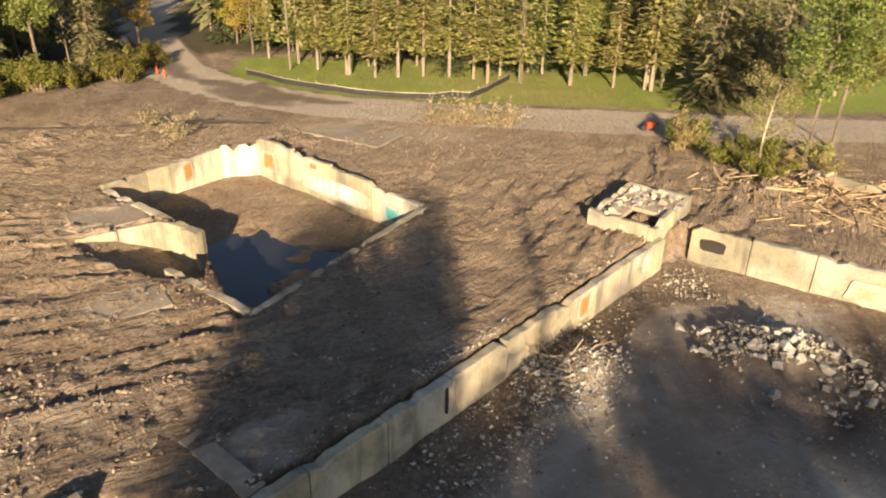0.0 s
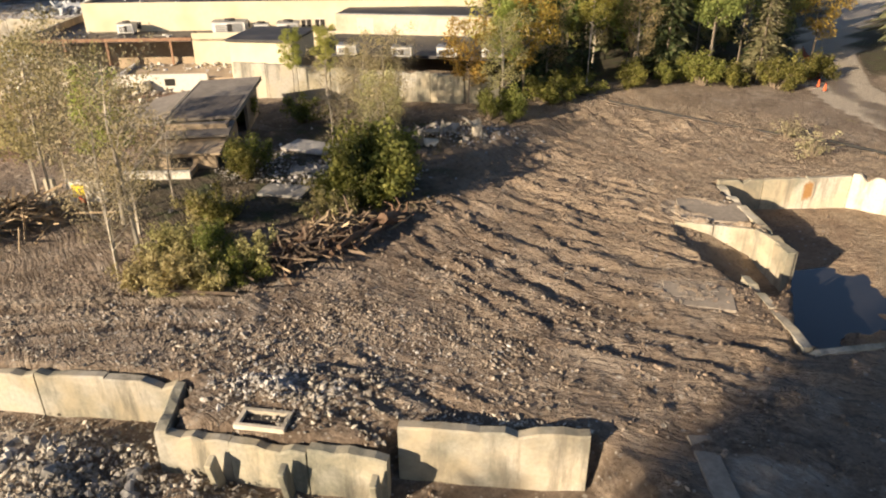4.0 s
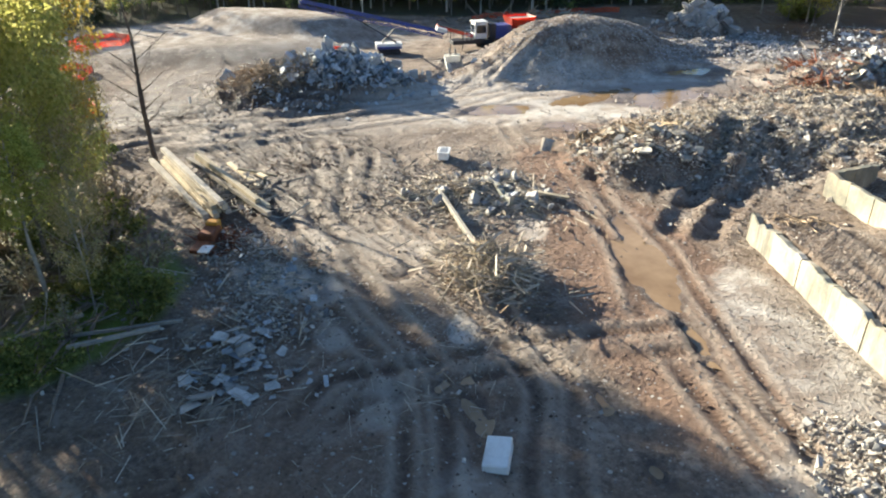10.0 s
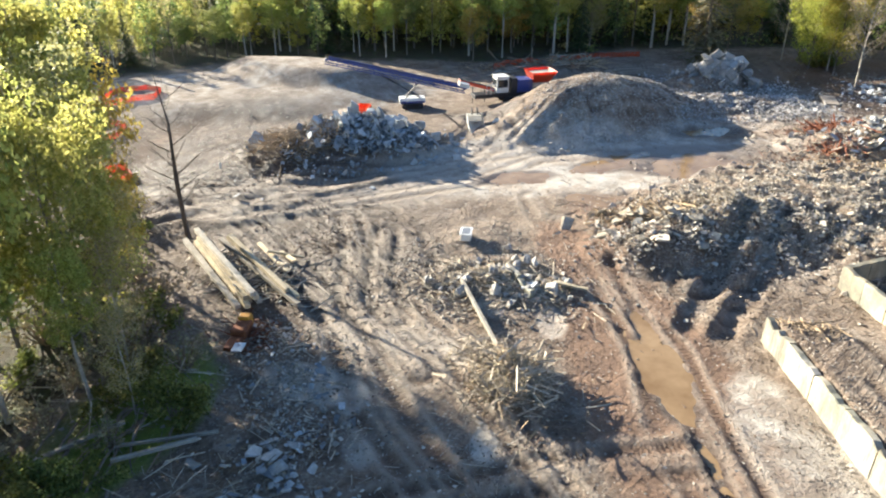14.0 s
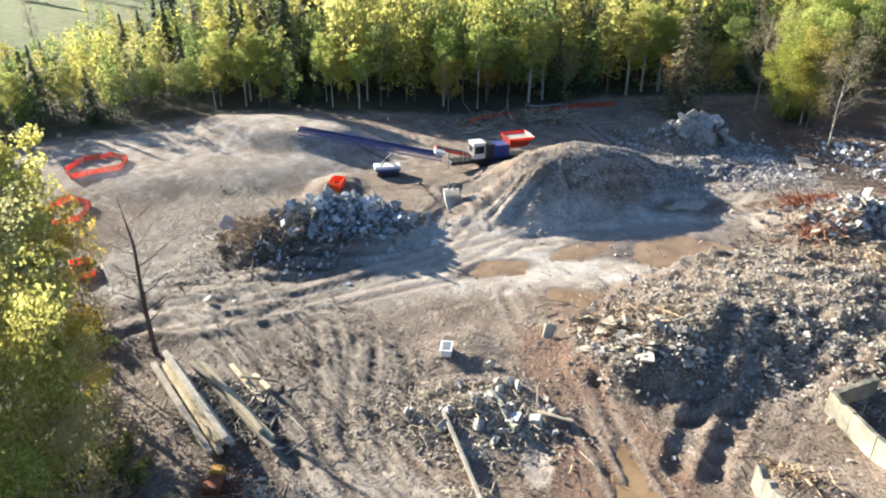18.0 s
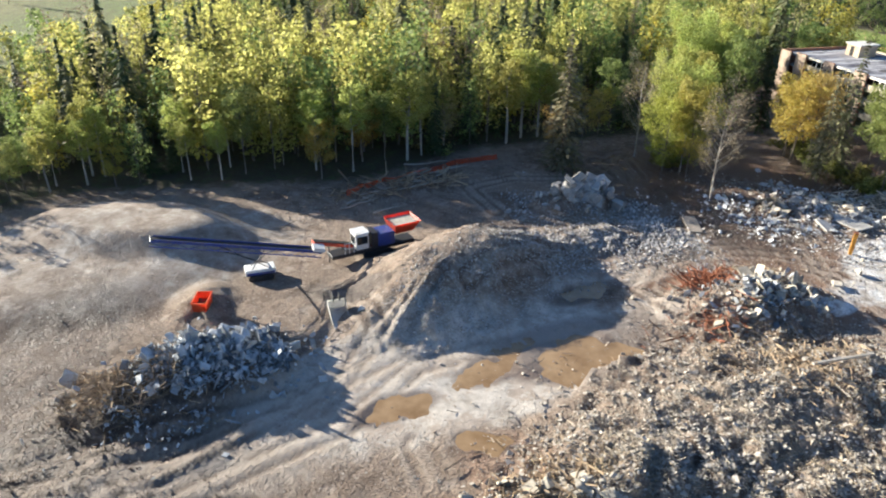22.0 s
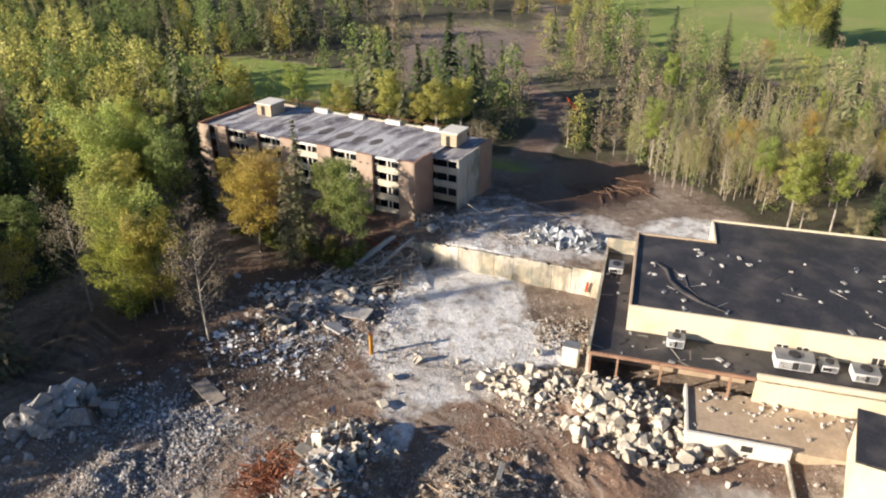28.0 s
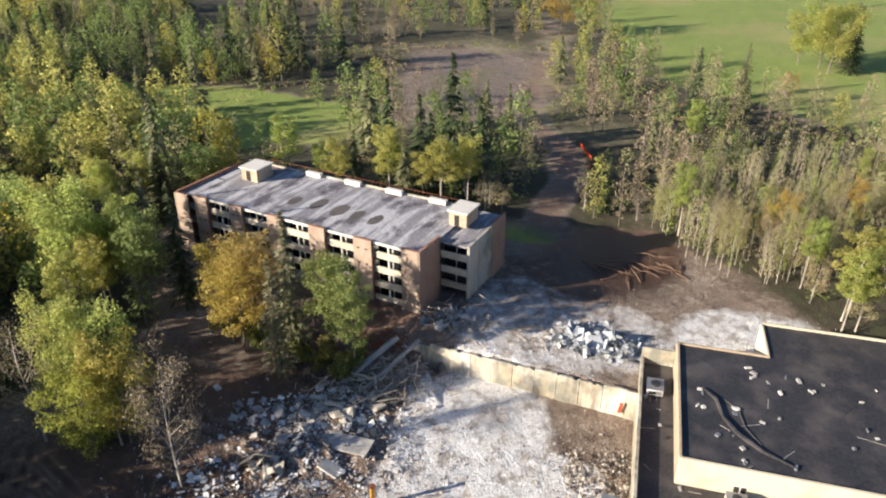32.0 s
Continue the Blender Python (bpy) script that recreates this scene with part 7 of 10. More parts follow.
# ---- trees ----
def leaves(rng, centers, radii, count, size, flat=0.8, shell=0.55):
    """Many small bent leaves spread through clumps; an array of quads."""
    centers, radii = np.asarray(centers, float), np.asarray(radii, float)
    pick = rng.choice(len(centers), count, p=radii[:, 0] ** 2 / (radii[:, 0] ** 2).sum())
    d = rng.normal(size=(count, 3))
    d /= np.linalg.norm(d, axis=1)[:, None]
    r = rng.uniform(shell, 1.05, (count, 1)) ** 0.7
    c = centers[pick] + d * r * radii[pick] * rng.uniform(0.75, 1.15, (count, 1))
    n = d + rng.normal(size=(count, 3)) * flat + (0, 0, 0.35)
    n /= np.linalg.norm(n, axis=1)[:, None]
    a = np.cross(n, rng.normal(size=(count, 3)))
    a /= np.linalg.norm(a, axis=1)[:, None]
    b = np.cross(n, a)
    s = (size * rng.uniform(0.6, 1.35, count))[:, None]
    return np.stack([c - a * s, c + a * s * 0.75 - b * s * 0.72 + n * s * 0.2, c + a * s * 0.55 + b * s * 0.8], 1).reshape(-1, 3)


def quads_for(n):
    return np.arange(n * 3).reshape(-1, 3)


def tubes(lines, sides=5):
    """Tapered limbs as arrays; lines of (points, radii)."""
    vs, fs = [], []
    for pts, radii in lines:
        pts = [Vector(p) for p in pts]
        base = len(vs)
        for k, p in enumerate(pts):
            q = (pts[min(k + 1, len(pts) - 1)] - pts[max(k - 1, 0)]).normalized().to_track_quat("Z", "Y")
            vs += [tuple(p + q @ Vector((radii[k] * math.cos(2 * math.pi * s / sides), radii[k] * math.sin(2 * math.pi * s / sides), 0))) for s in range(sides)]
        for k in range(len(pts) - 1):
            for s in range(sides):
                a, b = base + k * sides + s, base + k * sides + (s + 1) % sides
                fs.append((a, b, b + sides, a + sides))
    return vs, fs


def limbs(rng, h, low, spread, n, r0, lift=0.55, sides=5, twigs=2):
    lines = [([(0, 0, -0.4), (rng.normal() * 0.1, rng.normal() * 0.1, h * 0.35), (rng.normal() * 0.25, rng.normal() * 0.25, h * 0.7), (rng.normal() * 0.3, rng.normal() * 0.3, h * 0.97)], [r0, r0 * 0.75, r0 * 0.42, r0 * 0.08])]
    tips = []
    for k in range(n):
        z = h * (low + (0.9 - low) * (k + rng.uniform(0, 0.8)) / n)
        a = k * 2.4 + rng.uniform(-0.5, 0.5)
        ln = spread * (1.0 - 0.55 * abs(z / h - 0.55) * 1.4) * rng.uniform(0.7, 1.15)
        r = r0 * 0.34 * (1.1 - z / h)
        p0, p1 = (0, 0, z), (math.cos(a) * ln * 0.5, math.sin(a) * ln * 0.5, z + ln * lift * 0.45)
        p2 = (math.cos(a + 0.2) * ln, math.sin(a + 0.2) * ln, z + ln * lift)
        lines.append(([p0, p1, p2], [r, r * 0.6, r * 0.12]))
        tips += [p1, p2]
        for q in range(twigs):
            b = a + rng.uniform(-1.0, 1.0)
            f = rng.uniform(0.35, 0.9)
            s = tuple(p0[i] + (p2[i] - p0[i]) * f for i in range(3))
            e = (s[0] + math.cos(b) * ln * 0.4, s[1] + math.sin(b) * ln * 0.4, s[2] + ln * 0.32)
            lines.append(([s, e], [r * 0.4, r * 0.06]))
            tips.append(e)
    return lines, tips


def broadleaf(seed, h, spread, count, size, leaf, bark, low=0.3, n=12, twigs=2):
    rng = np.random.default_rng(seed)
    lines, tips = limbs(rng, h, low, spread, n, 0.011 * h + 0.06, 0.6, 5, twigs)
    tips = np.array(tips + [(0, 0, h * 0.95)])
    rad = np.stack([rng.uniform(0.5, 1.0, len(tips)) * spread * 0.42] * 3, 1) * (1, 1, 0.8)
    lv = leaves(rng, tips, rad, count, size)
    return mesh_of("trunk", *tubes(lines), bark), mesh_of("crown", lv, quads_for(count), leaf)


def spruce(seed, h, spread, tiers, per, size, leaf, bark, bare=0.06, droop=0.35):
    """A conifer: whorls of drooping boughs that shorten towards the tip, each hung with needle sprays."""
    rng = np.random.default_rng(seed)
    lines = [([(0, 0, -0.4), (0, 0, h * 0.5), (0, 0, h)], [0.010 * h + 0.05, 0.006 * h + 0.02, 0.01])]
    cs, ax, sz = [], [], []
    for k in range(tiers):
        f = k / (tiers - 1)
        z = h * (bare + (0.985 - bare) * f)
        ln = spread * (1 - f) ** 0.8 * rng.uniform(0.8, 1.1) + 0.15
        for j in range(max(4, int(per * (1 - 0.55 * f)))):
            a = rng.uniform(0, 2 * math.pi)
            l1 = ln * rng.uniform(0.65, 1.12)
            if k % 3 == 0 and j < 3:
                lines.append(([(0, 0, z), (math.cos(a) * l1, math.sin(a) * l1, z - droop * l1)], [0.05, 0.012]))
            m = max(2, int(l1 / (size * 0.9)))
            for q in range(m):
                g = (q + rng.uniform(0.2, 1.0)) / m
                cs.append((math.cos(a) * l1 * g, math.sin(a) * l1 * g, z - droop * l1 * g * g + rng.normal() * 0.08 * size))
                ax.append((math.cos(a) + rng.normal() * 0.35, math.sin(a) + rng.normal() * 0.35, -droop * 1.2 * g + rng.normal() * 0.25))
                sz.append(size * rng.uniform(0.7, 1.25))
    c, a, s = np.array(cs), np.array(ax), np.array(sz)[:, None]
    a /= np.linalg.norm(a, axis=1)[:, None]
    b = np.cross(a, (0, 0, 1.0)) + rng.normal(size=a.shape) * 0.3
    b /= np.linalg.norm(b, axis=1)[:, None]
    lv = np.stack([c + a * s * 1.15, c - a * s * 0.8 - b * s * 0.55 - (0, 0, 0.08), c - a * s * 0.8 + b * s * 0.55 - (0, 0, 0.08)], 1).reshape(-1, 3)
    return mesh_of("trunk", *tubes(lines), bark), mesh_of("crown", lv, quads_for(len(c)), leaf)


def bare_tree(seed, h, spread, n, count, size, leaf, bark, thick=0.010):
    rng = np.random.default_rng(seed)
    lines, tips = limbs(rng, h, 0.22, spread, n, thick * h + 0.05, 0.9, 4, 5)
    tips = np.array(tips)
    lv = leaves(rng, tips, np.full((len(tips), 3), spread * 0.3), count, size)
    return mesh_of("trunk", *tubes(lines, 3), bark), mesh_of("crown", lv, quads_for(count), leaf)


def shrub(seed, h, spread, count, size, leaf):
    """A ragged bush: many thin stems of uneven height, each with its own tuft."""
    rng = np.random.default_rng(seed)
    lines, tips, rad = [], [], []
    for k in range(17):
        a, ln = rng.uniform(0, 6.28), spread * rng.uniform(0.1, 1.0)
        top = h * rng.uniform(0.35, 1.25) * (1.1 - 0.4 * ln / spread)
        e = (math.cos(a) * ln, math.sin(a) * ln, top)
        lines.append(([(e[0] * 0.15, e[1] * 0.15, -0.1), (e[0] * 0.45, e[1] * 0.45, e[2] * 0.6), (e[0] * 1.1, e[1] * 1.1, e[2] * 1.15)], [0.04, 0.028, 0.006]))
        for f in (0.55, 0.8, 1.0):
            tips.append((e[0] * f, e[1] * f, e[2] * f))
            r = spread * rng.uniform(0.12, 0.3)
            rad.append((r, r, r * rng.uniform(0.8, 1.5)))
    lv = leaves(rng, np.array(tips), np.array(rad), count, size, shell=0.15)
    return mesh_of("stem", *tubes(lines, 4), TWIG), mesh_of("foliage", lv, quads_for(count), leaf)


SPECIES = {
    "birch": ([broadleaf(s, 19, 2.7, 5600, 0.165, LEAF_YELLOW, BARK_PALE, 0.42, 20) for s in (1, 2, 3)], "slender yellow-green birch at the edge of the clearing"),
    "aspen": ([broadleaf(s, 17, 3.2, 5600, 0.17, LEAF_GREEN, BARK, 0.36, 19) for s in (4, 5)], "green broadleaf tree turning yellow"),
    "brush": ([shrub(s, 2.2, 1.7, 420, 0.10, LEAF_DRY) for s in (26, 27)], "leafless grey-brown brush on the bank"),
    "gold": ([broadleaf(s, 12, 3.2, 3800, 0.15, LEAF_GOLD, BARK, 0.25, 14) for s in (6,)], "golden autumn tree beside the clearing"),
    "orange": ([broadleaf(s, 12, 3.6, 2600, 0.14, LEAF_ORANGE, BARK, 0.25, 14) for s in (7, 8)], "orange-brown autumn tree in thin leaf"),
    "spruce": ([spruce(s, 18, 3.0, 44, 13, 0.38, NEEDLE, BARK) for s in (9, 10)], "dark pointed spruce among the broadleaf trees"),
    "fir": ([spruce(s, 17, 3.3, 36, 12, 0.38, NEEDLE_DRY, BARK) for s in (11, 12)], "grey-green fir with drooping boughs"),
    "pine": ([spruce(s, 17, 2.8, 34, 13, 0.33, LEAF_PINE, BARK_MID, 0.2, 0.12) for s in (13, 14, 15)], "tall thin pine with a bare lower trunk behind the road"),
    "bare": ([bare_tree(s, 11, 2.8, 22, 3000, 0.075, LEAF_DRY, BARK_PALE) for s in (16, 17)], "nearly leafless pale grey tree"),
    "dead": ([bare_tree(s, 15, 2.4, 20, 120, 0.05, LEAF_DRY, BARK_DEAD, 0.013) for s in (41,)], "dead dark-brown tree with a mesh of bare twigs"),
    "olive": ([bare_tree(s, 11, 2.6, 20, 4600, 0.09, LEAF_OLIVE, BARK_PALE) for s in (18, 19)], "sparse young tree with small olive leaves"),
    "lime": ([broadleaf(s, 15, 4.2, 8500, 0.15, LEAF_LIME, BARK, 0.1, 24, 3) for s in (30,)], "bushy bright yellow tree on the dark soil"),
    "maple": ([broadleaf(s, 15, 4.6, 9000, 0.165, LEAF_YELLOW, BARK, 0.2, 20, 3) for s in (20, 21)], "broad yellow-green maple on the bank"),
    "shrub": ([shrub(s, 2.0, 1.8, 3400, 0.085, LEAF_SHRUB) for s in (22, 23)], "green shrub growing on disturbed soil"),
    "weed": ([shrub(s, 1.3, 1.4, 2000, 0.075, LEAF_OLIVE) for s in (24, 25)], "yellowing weedy shrub on loose soil"),
}
_tree_rng = random.Random(77)


def plant(kind, x, y, scale=1.0, wide=1.0, group="", label=""):
    trunk_crown = SPECIES[kind][0][_tree_rng.randrange(len(SPECIES[kind][0]))]
    small = kind in ("shrub", "weed", "brush")
    root = new("shrub" if small else "tree")
    root.empty_display_size = 0.3
    root.matrix_world = pose(x, y, height(x, y) - 0.05, 0, 0, _tree_rng.uniform(0, 360)) @ Matrix.Diagonal((scale * wide, scale * wide, scale, 1))
    tagged(root, label or SPECIES[kind][1], "shrub" if small else "tree", group)
    for me, name in zip(trunk_crown, ("stem", "foliage") if small else ("trunk", "crown")):
        ob = new(name, me)
        ob.parent = root
    return root


def scatter(rng, n, x0, x1, y0, y1, keep, gap):
    out = []
    for _ in range(n * 30):
        if len(out) >= n:
            break
        x, y = rng.uniform(x0, x1), rng.uniform(y0, y1)
        if keep(x, y) and all((x - a) ** 2 + (y - b) ** 2 > gap * gap for a, b in out):
            out.append((x, y))
    return out


# the pines beyond the road
for k, (x, y) in enumerate([(-15, 88.5), (-11.3, 87.5), (-8.5, 87.8), (-5.4, 88.3), (-2.2, 87.5), (0.8, 87.2), (4.1, 89), (6.4, 86.5), (12.6, 87), (17.4, 84.8), (20.8, 83.6), (-19, 92), (-22.5, 95), (9.5, 91), (15, 91), (-13, 94), (-6, 95), (2, 95), (24, 88), (-18, 99), (7, 98), (-9, 101), (14, 99), (20, 96), (-2, 103), (28, 93), (-24, 101), (33, 88)]):
    plant("pine", x, y, _tree_rng.uniform(0.8, 1.05), 1.0, "pines beyond the road")
plant("fir", 26.5, 76.5, 1.1, 1.3, label="large pale grey-green fir beside the road")
plant("fir", 36, 84, 1.15, 1.2)
plant("fir", 31, 78, 1.0, 1.2)
plant("aspen", 30.0, 60.5, 0.85, 1.15, label="bright green broadleaf tree on the rubble bank")
plant("aspen", 33.5, 63.5, 0.8, 1.1)
plant("olive", 25.4, 59.0, 0.7, 1.2)
plant("weed", 19.2, 62.0, 2.2, 0.7)
for x, y in ((22, 58), (24, 54), (27, 57), (29, 55.5), (31, 60), (26, 61), (20, 63)):
    plant("weed" if x % 2 else "shrub", x, y, _tree_rng.uniform(0.9, 1.5), 1.2)
for x, y in ((-3.5, 68.4), (-1.5, 67.8), (0.6, 68.6), (2.6, 68.0), (-0.5, 69.2), (4.0, 67.4), (-26, 61), (-30, 64)):
    plant("brush", x, y, _tree_rng.uniform(0.7, 1.1), 1.3)
# trees west of the road mouth
for x, y, kind in ((-44, 83, "fir"), (-46, 88, "fir"), (-49, 80, "aspen"), (-52, 85, "birch"), (-54.5, 73, "olive"), (-56, 66, "birch"), (-57, 60, "olive"), (-55.5, 55, "gold"), (-58, 57, "spruce"), (-53, 77, "spruce"),
                   (-60, 70, "aspen"), (-57, 78, "fir"), (-50, 95, "spruce"), (-46, 100, "gold"), (-58, 90, "aspen"), (-30, 100, "orange"), (-34, 106, "gold"), (-37, 113, "spruce"), (-58, 113, "spruce"), (-64, 104, "spruce"), (-42, 122, "spruce"), (-50, 140, "spruce")):
    plant(kind, x, y, _tree_rng.uniform(0.75, 1.0))
for x, y in ((-41, 82), (-44, 78), (-47, 76), (-42, 87), (-50, 73), (-52, 69), (-54, 62), (-53, 57), (-48, 79), (-40, 90)):
    plant("shrub", x, y, _tree_rng.uniform(1.0, 1.6), 1.3)
# the island of young trees behind the west wall
for x, y, kind, s in ((-41.2, 9.1, "bare", 1.15), (-42.6, 8.0, "bare", 0.95), (-40.0, 7.4, "bare", 0.7), (-50.5, 8.6, "bare", 1.1), (-54.5, 7.0, "olive", 1.1), (-57.5, 6.5, "olive", 1.15), (-46.0, 10.4, "olive", 0.9), (-48.2, 10.0, "birch", 0.58), (-60, 9, "bare", 1.1), (-64, 12, "olive", 0.9), (-50.2, 14.2, "bare", 0.6), (-45.4, 29.4, "olive", 0.72), (-44.0, 27.6, "bare", 0.66), (-47.2, 31.0, "olive", 0.62), (-49.5, 33.0, "olive", 0.6),
                      (-54.8, 30.4, "bare", 0.7), (-53.8, 33.0, "bare", 0.62), (-56.0, 34.5, "bare", 0.75), (-57.5, 37.7, "olive", 0.75), (-58.4, 40.2, "bare", 0.75), (-52.6, 30.6, "bare", 0.5), (-59.5, 36.0, "olive", 0.65), (-66.5, 36.5, "birch", 0.45), (-70.3, 34.6, "birch", 0.42), (-52.5, 49.0, "olive", 0.9), (-56.4, 47.8, "gold", 0.75), (-54.6, 51.0, "birch", 0.6)):
    plant(kind, x, y, s, 0.95)
for x, y, kind, s in ((-41.9, 25.2, "shrub", 2.25), (-41.2, 26.8, "shrub", 2.1), (-42.9, 27.4, "shrub", 2.2), (-43.4, 25.6, "shrub", 1.6), (-40.9, 23.8, "shrub", 1.4), (-41.8, 28.8, "shrub", 1.5), (-44.4, 27.0, "shrub", 1.4), (-42.4, 23.0, "weed", 1.4), (-40.0, 21.6, "weed", 1.4),
                      (-38.3, 8.3, "weed", 1.3), (-37.0, 9.6, "weed", 1.5), (-36.0, 11.2, "weed", 1.3), (-35.6, 12.9, "shrub", 1.0), (-36.6, 14.4, "weed", 1.4), (-39.7, 11.7, "weed", 1.6), (-38.2, 12.6, "shrub", 1.1), (-37.6, 11.0, "weed", 1.4), (-41.0, 10.6, "weed", 1.2), (-38.6, 14.2, "weed", 1.2), (-40.4, 13.2, "weed", 1.2), (-43.0, 11.4, "weed", 1.0),
                      (-44.5, 15.2, "shrub", 1.25), (-45.6, 14.4, "weed", 1.4), (-51.2, 20.2, "shrub", 1.35), (-52.4, 21.6, "shrub", 1.2), (-53.0, 31.8, "brush", 1.6), (-55.6, 32.2, "brush", 1.7), (-57.2, 34.2, "brush", 1.7), (-51.6, 32.6, "brush", 1.5), (-58.8, 38.4, "brush", 1.7), (-55.0, 36.0, "brush", 1.6), (-50.7, 48.6, "shrub", 1.3), (-52.0, 47.0, "shrub", 1.2), (-63, 32, "shrub", 1.3), (-66, 26, "shrub", 1.4)):
    plant(kind, x, y, s)
# the bank south of the yard
for x, y, kind, s, w in ((-18.0, -60.0, "birch", 1.09, 0.85), (-20.5, -66.5, "birch", 1.20, 0.85), (-14.0, -56.0, "olive", 1.82, 1.0), (-20.6, -62.0, "gold", 1.39, 0.7), (-17.6, -66.0, "birch", 1.23, 0.9), (-13.0, -62.0, "birch", 1.07, 0.8), (-19.0, -56.0, "gold", 0.85, 0.7), (-23.2, -64.8, "bare", 1.25, 0.6), (-15.5, -50.5, "birch", 0.72, 0.75), (-12.0, -48.0, "maple", 1.18, 0.75), (-8.5, -51.0, "maple", 1.18, 0.8),
                         (-10.0, -43.0, "birch", 0.62, 0.9), (-13.5, -45.0, "olive", 0.95, 0.8), (-27.3, -61.6, "dead", 1.1, 1.15), (-22.8, -61.0, "dead", 0.72, 0.6), (-17.0, -72.0, "aspen", 1.39, 0.8), (-12.0, -65.0, "olive", 1.71, 1.1), (-7.0, -58.0, "maple", 1.28, 0.9), (-17.5, -53.0, "olive", 0.95, 0.8), (-11.5, -40.0, "olive", 0.75, 0.8), (-5.5, -45.0, "birch", 0.8, 1.0)):
    plant(kind, x, y, s, w)
for x, y in ((-10, -46), (-7, -43), (-13, -50), (-15, -54), (-18, -62), (-21, -61), (-5, -47), (-11, -53), (-23, -67), (-25, -70), (-3, -41), (-8, -49), (-15, -46), (-17, -49), (-19, -52), (-20, -57), (-12, -42), (-9, -38), (-6, -36), (-13, -38), (-16, -42), (-4, -38)):
    plant("shrub" if (x + y) % 3 == 0 else "brush", x, y, _tree_rng.uniform(0.9, 1.7), 1.2)
# tall trees south of the camera, whose shade falls over the upper ground
for x, y, kind, s, w in ((-3.6, -43, "maple", 1.8, 0.58), (-1.6, -41, "maple", 1.8, 0.5), (-3.0, -62, "maple", 1.75, 0.5), (7.2, -42, "spruce", 1.75, 0.5), (-2.4, -47, "maple", 1.95, 0.55), (-4.4, -50, "maple", 1.85, 0.5), (0.2, -52, "maple", 1.7, 0.5), (4.6, -46, "maple", 1.5, 0.62), (9.8, -48, "maple", 1.55, 0.62), (15.6, -44, "maple", 1.6, 0.7), (21, -43, "maple", 1.6, 0.72), (27, -44, "maple", 1.5, 0.8), (30, -48, "spruce", 1.5, 0.8)):
    plant(kind, x, y, s, w)
# the clump in front of the lodge, and the clearing's west edge
for x, y, kind, s, w in ((-171.5, -21, "orange", 1.35, 1.0), (-177, -24, "gold", 1.15, 1.0), (-163.2, -14.6, "fir", 1.45, 0.85), (-159.6, -9.4, "aspen", 1.05, 0.95), (-156.0, -8.0, "aspen", 1.1, 0.9), (-167.5, -19.5, "orange", 1.25, 1.05), (-175.5, -20.0, "orange", 1.2, 1.0), (-158, -17.5, "fir", 1.2, 0.8), (-165, -22.5, "gold", 1.35, 1.0), (-168.5, -24, "gold", 1.2, 0.9), (-152.5, -6.5, "aspen", 0.95, 0.9), (-184.5, -31.5, "spruce", 1.3, 0.8),
                         (-152.0, -41.5, "maple", 1.25, 0.7), (-155, -46, "maple", 1.25, 0.6), (-148, -40, "birch", 0.95, 0.9), (-152, -50, "bare", 1.7, 0.8), (-137.8, -32.2, "bare", 1.7, 0.85), (-146.5, -43.0, "lime", 0.95, 0.95), (-148.0, -38.8, "lime", 1.1, 0.85), (-138.0, -60.3, "fir", 1.55, 1.0), (-142.5, -64.0, "orange", 0.9, 0.8), (-197, -37, "fir", 1.2, 0.9), (-190, -50, "maple", 1.5, 0.8), (-194, -53, "birch", 1.2, 1.1), (-186, -47, "maple", 1.3, 0.7),
                         (-281, 205, "maple", 1.6, 1.1), (-289, 208, "maple", 1.5, 1.2), (-285, 217, "fir", 1.5, 1.3), (-296, 204, "maple", 1.3, 1.1), (-279, 213, "spruce", 1.4, 1.2), (-215, 95, "spruce", 1.55, 0.9), (-209, 92, "birch", 0.9, 0.8), (-381, 140, "gold", 1.7, 1.5), (-262, 150, "fir", 1.1, 1.0), (-250, 158, "orange", 0.9, 0.9), (-152.5, -61.5, "orange", 1.0, 1.0), (-181, -37, "aspen", 1.2, 1.0), (-187, -40, "birch", 1.15, 1.1)):
    plant(kind, x, y, s, w)
for x, y in ((-157, -10), (-160, -14), (-163, -17), (-154, -7), (-168, -20), (-173, -23), (-150, -43), (-153, -42)):
    plant("shrub", x, y, _tree_rng.uniform(1.2, 1.8), 1.4)


# a thicket of slender pale trees behind the hall
_tk = np.random.default_rng(91)
for x, y in scatter(_tk, 64, -176, -138, 62, 120, lambda a, b: 0.9 * (a + 161) + 30 < 1.6 * (b - 58) + 30 and (b - 62) > 1.45 * (a + 158) and not (-0.3 < (a + 165) * 0.05 < -0.1), 2.6):
    r = _tk.random()
    plant("olive" if r < 0.42 else "bare" if r < 0.78 else "birch" if r < 0.92 else "gold", float(x), float(y), _tk.uniform(0.75, 1.2) * (0.62 if 0.78 <= r < 0.92 else 1.0), _tk.uniform(0.5, 0.75), "slender thicket trees")


# ---- woods ----
def keep_out(x, y):
    if inside(np.array([x]), np.array([y]), CLEAR)[0] > -1.5:
        return False
    for poly in GREENS + BARE_FAR:
        if inside(np.array([x]), np.array([y]), poly)[0] > 0:
            return False
    return seg_distance(np.array([x]), np.array([y]), FAR_PATH)[0][0] > 4 and seg_distance(np.array([x]), np.array([y]), ROAD)[0][0] > 6


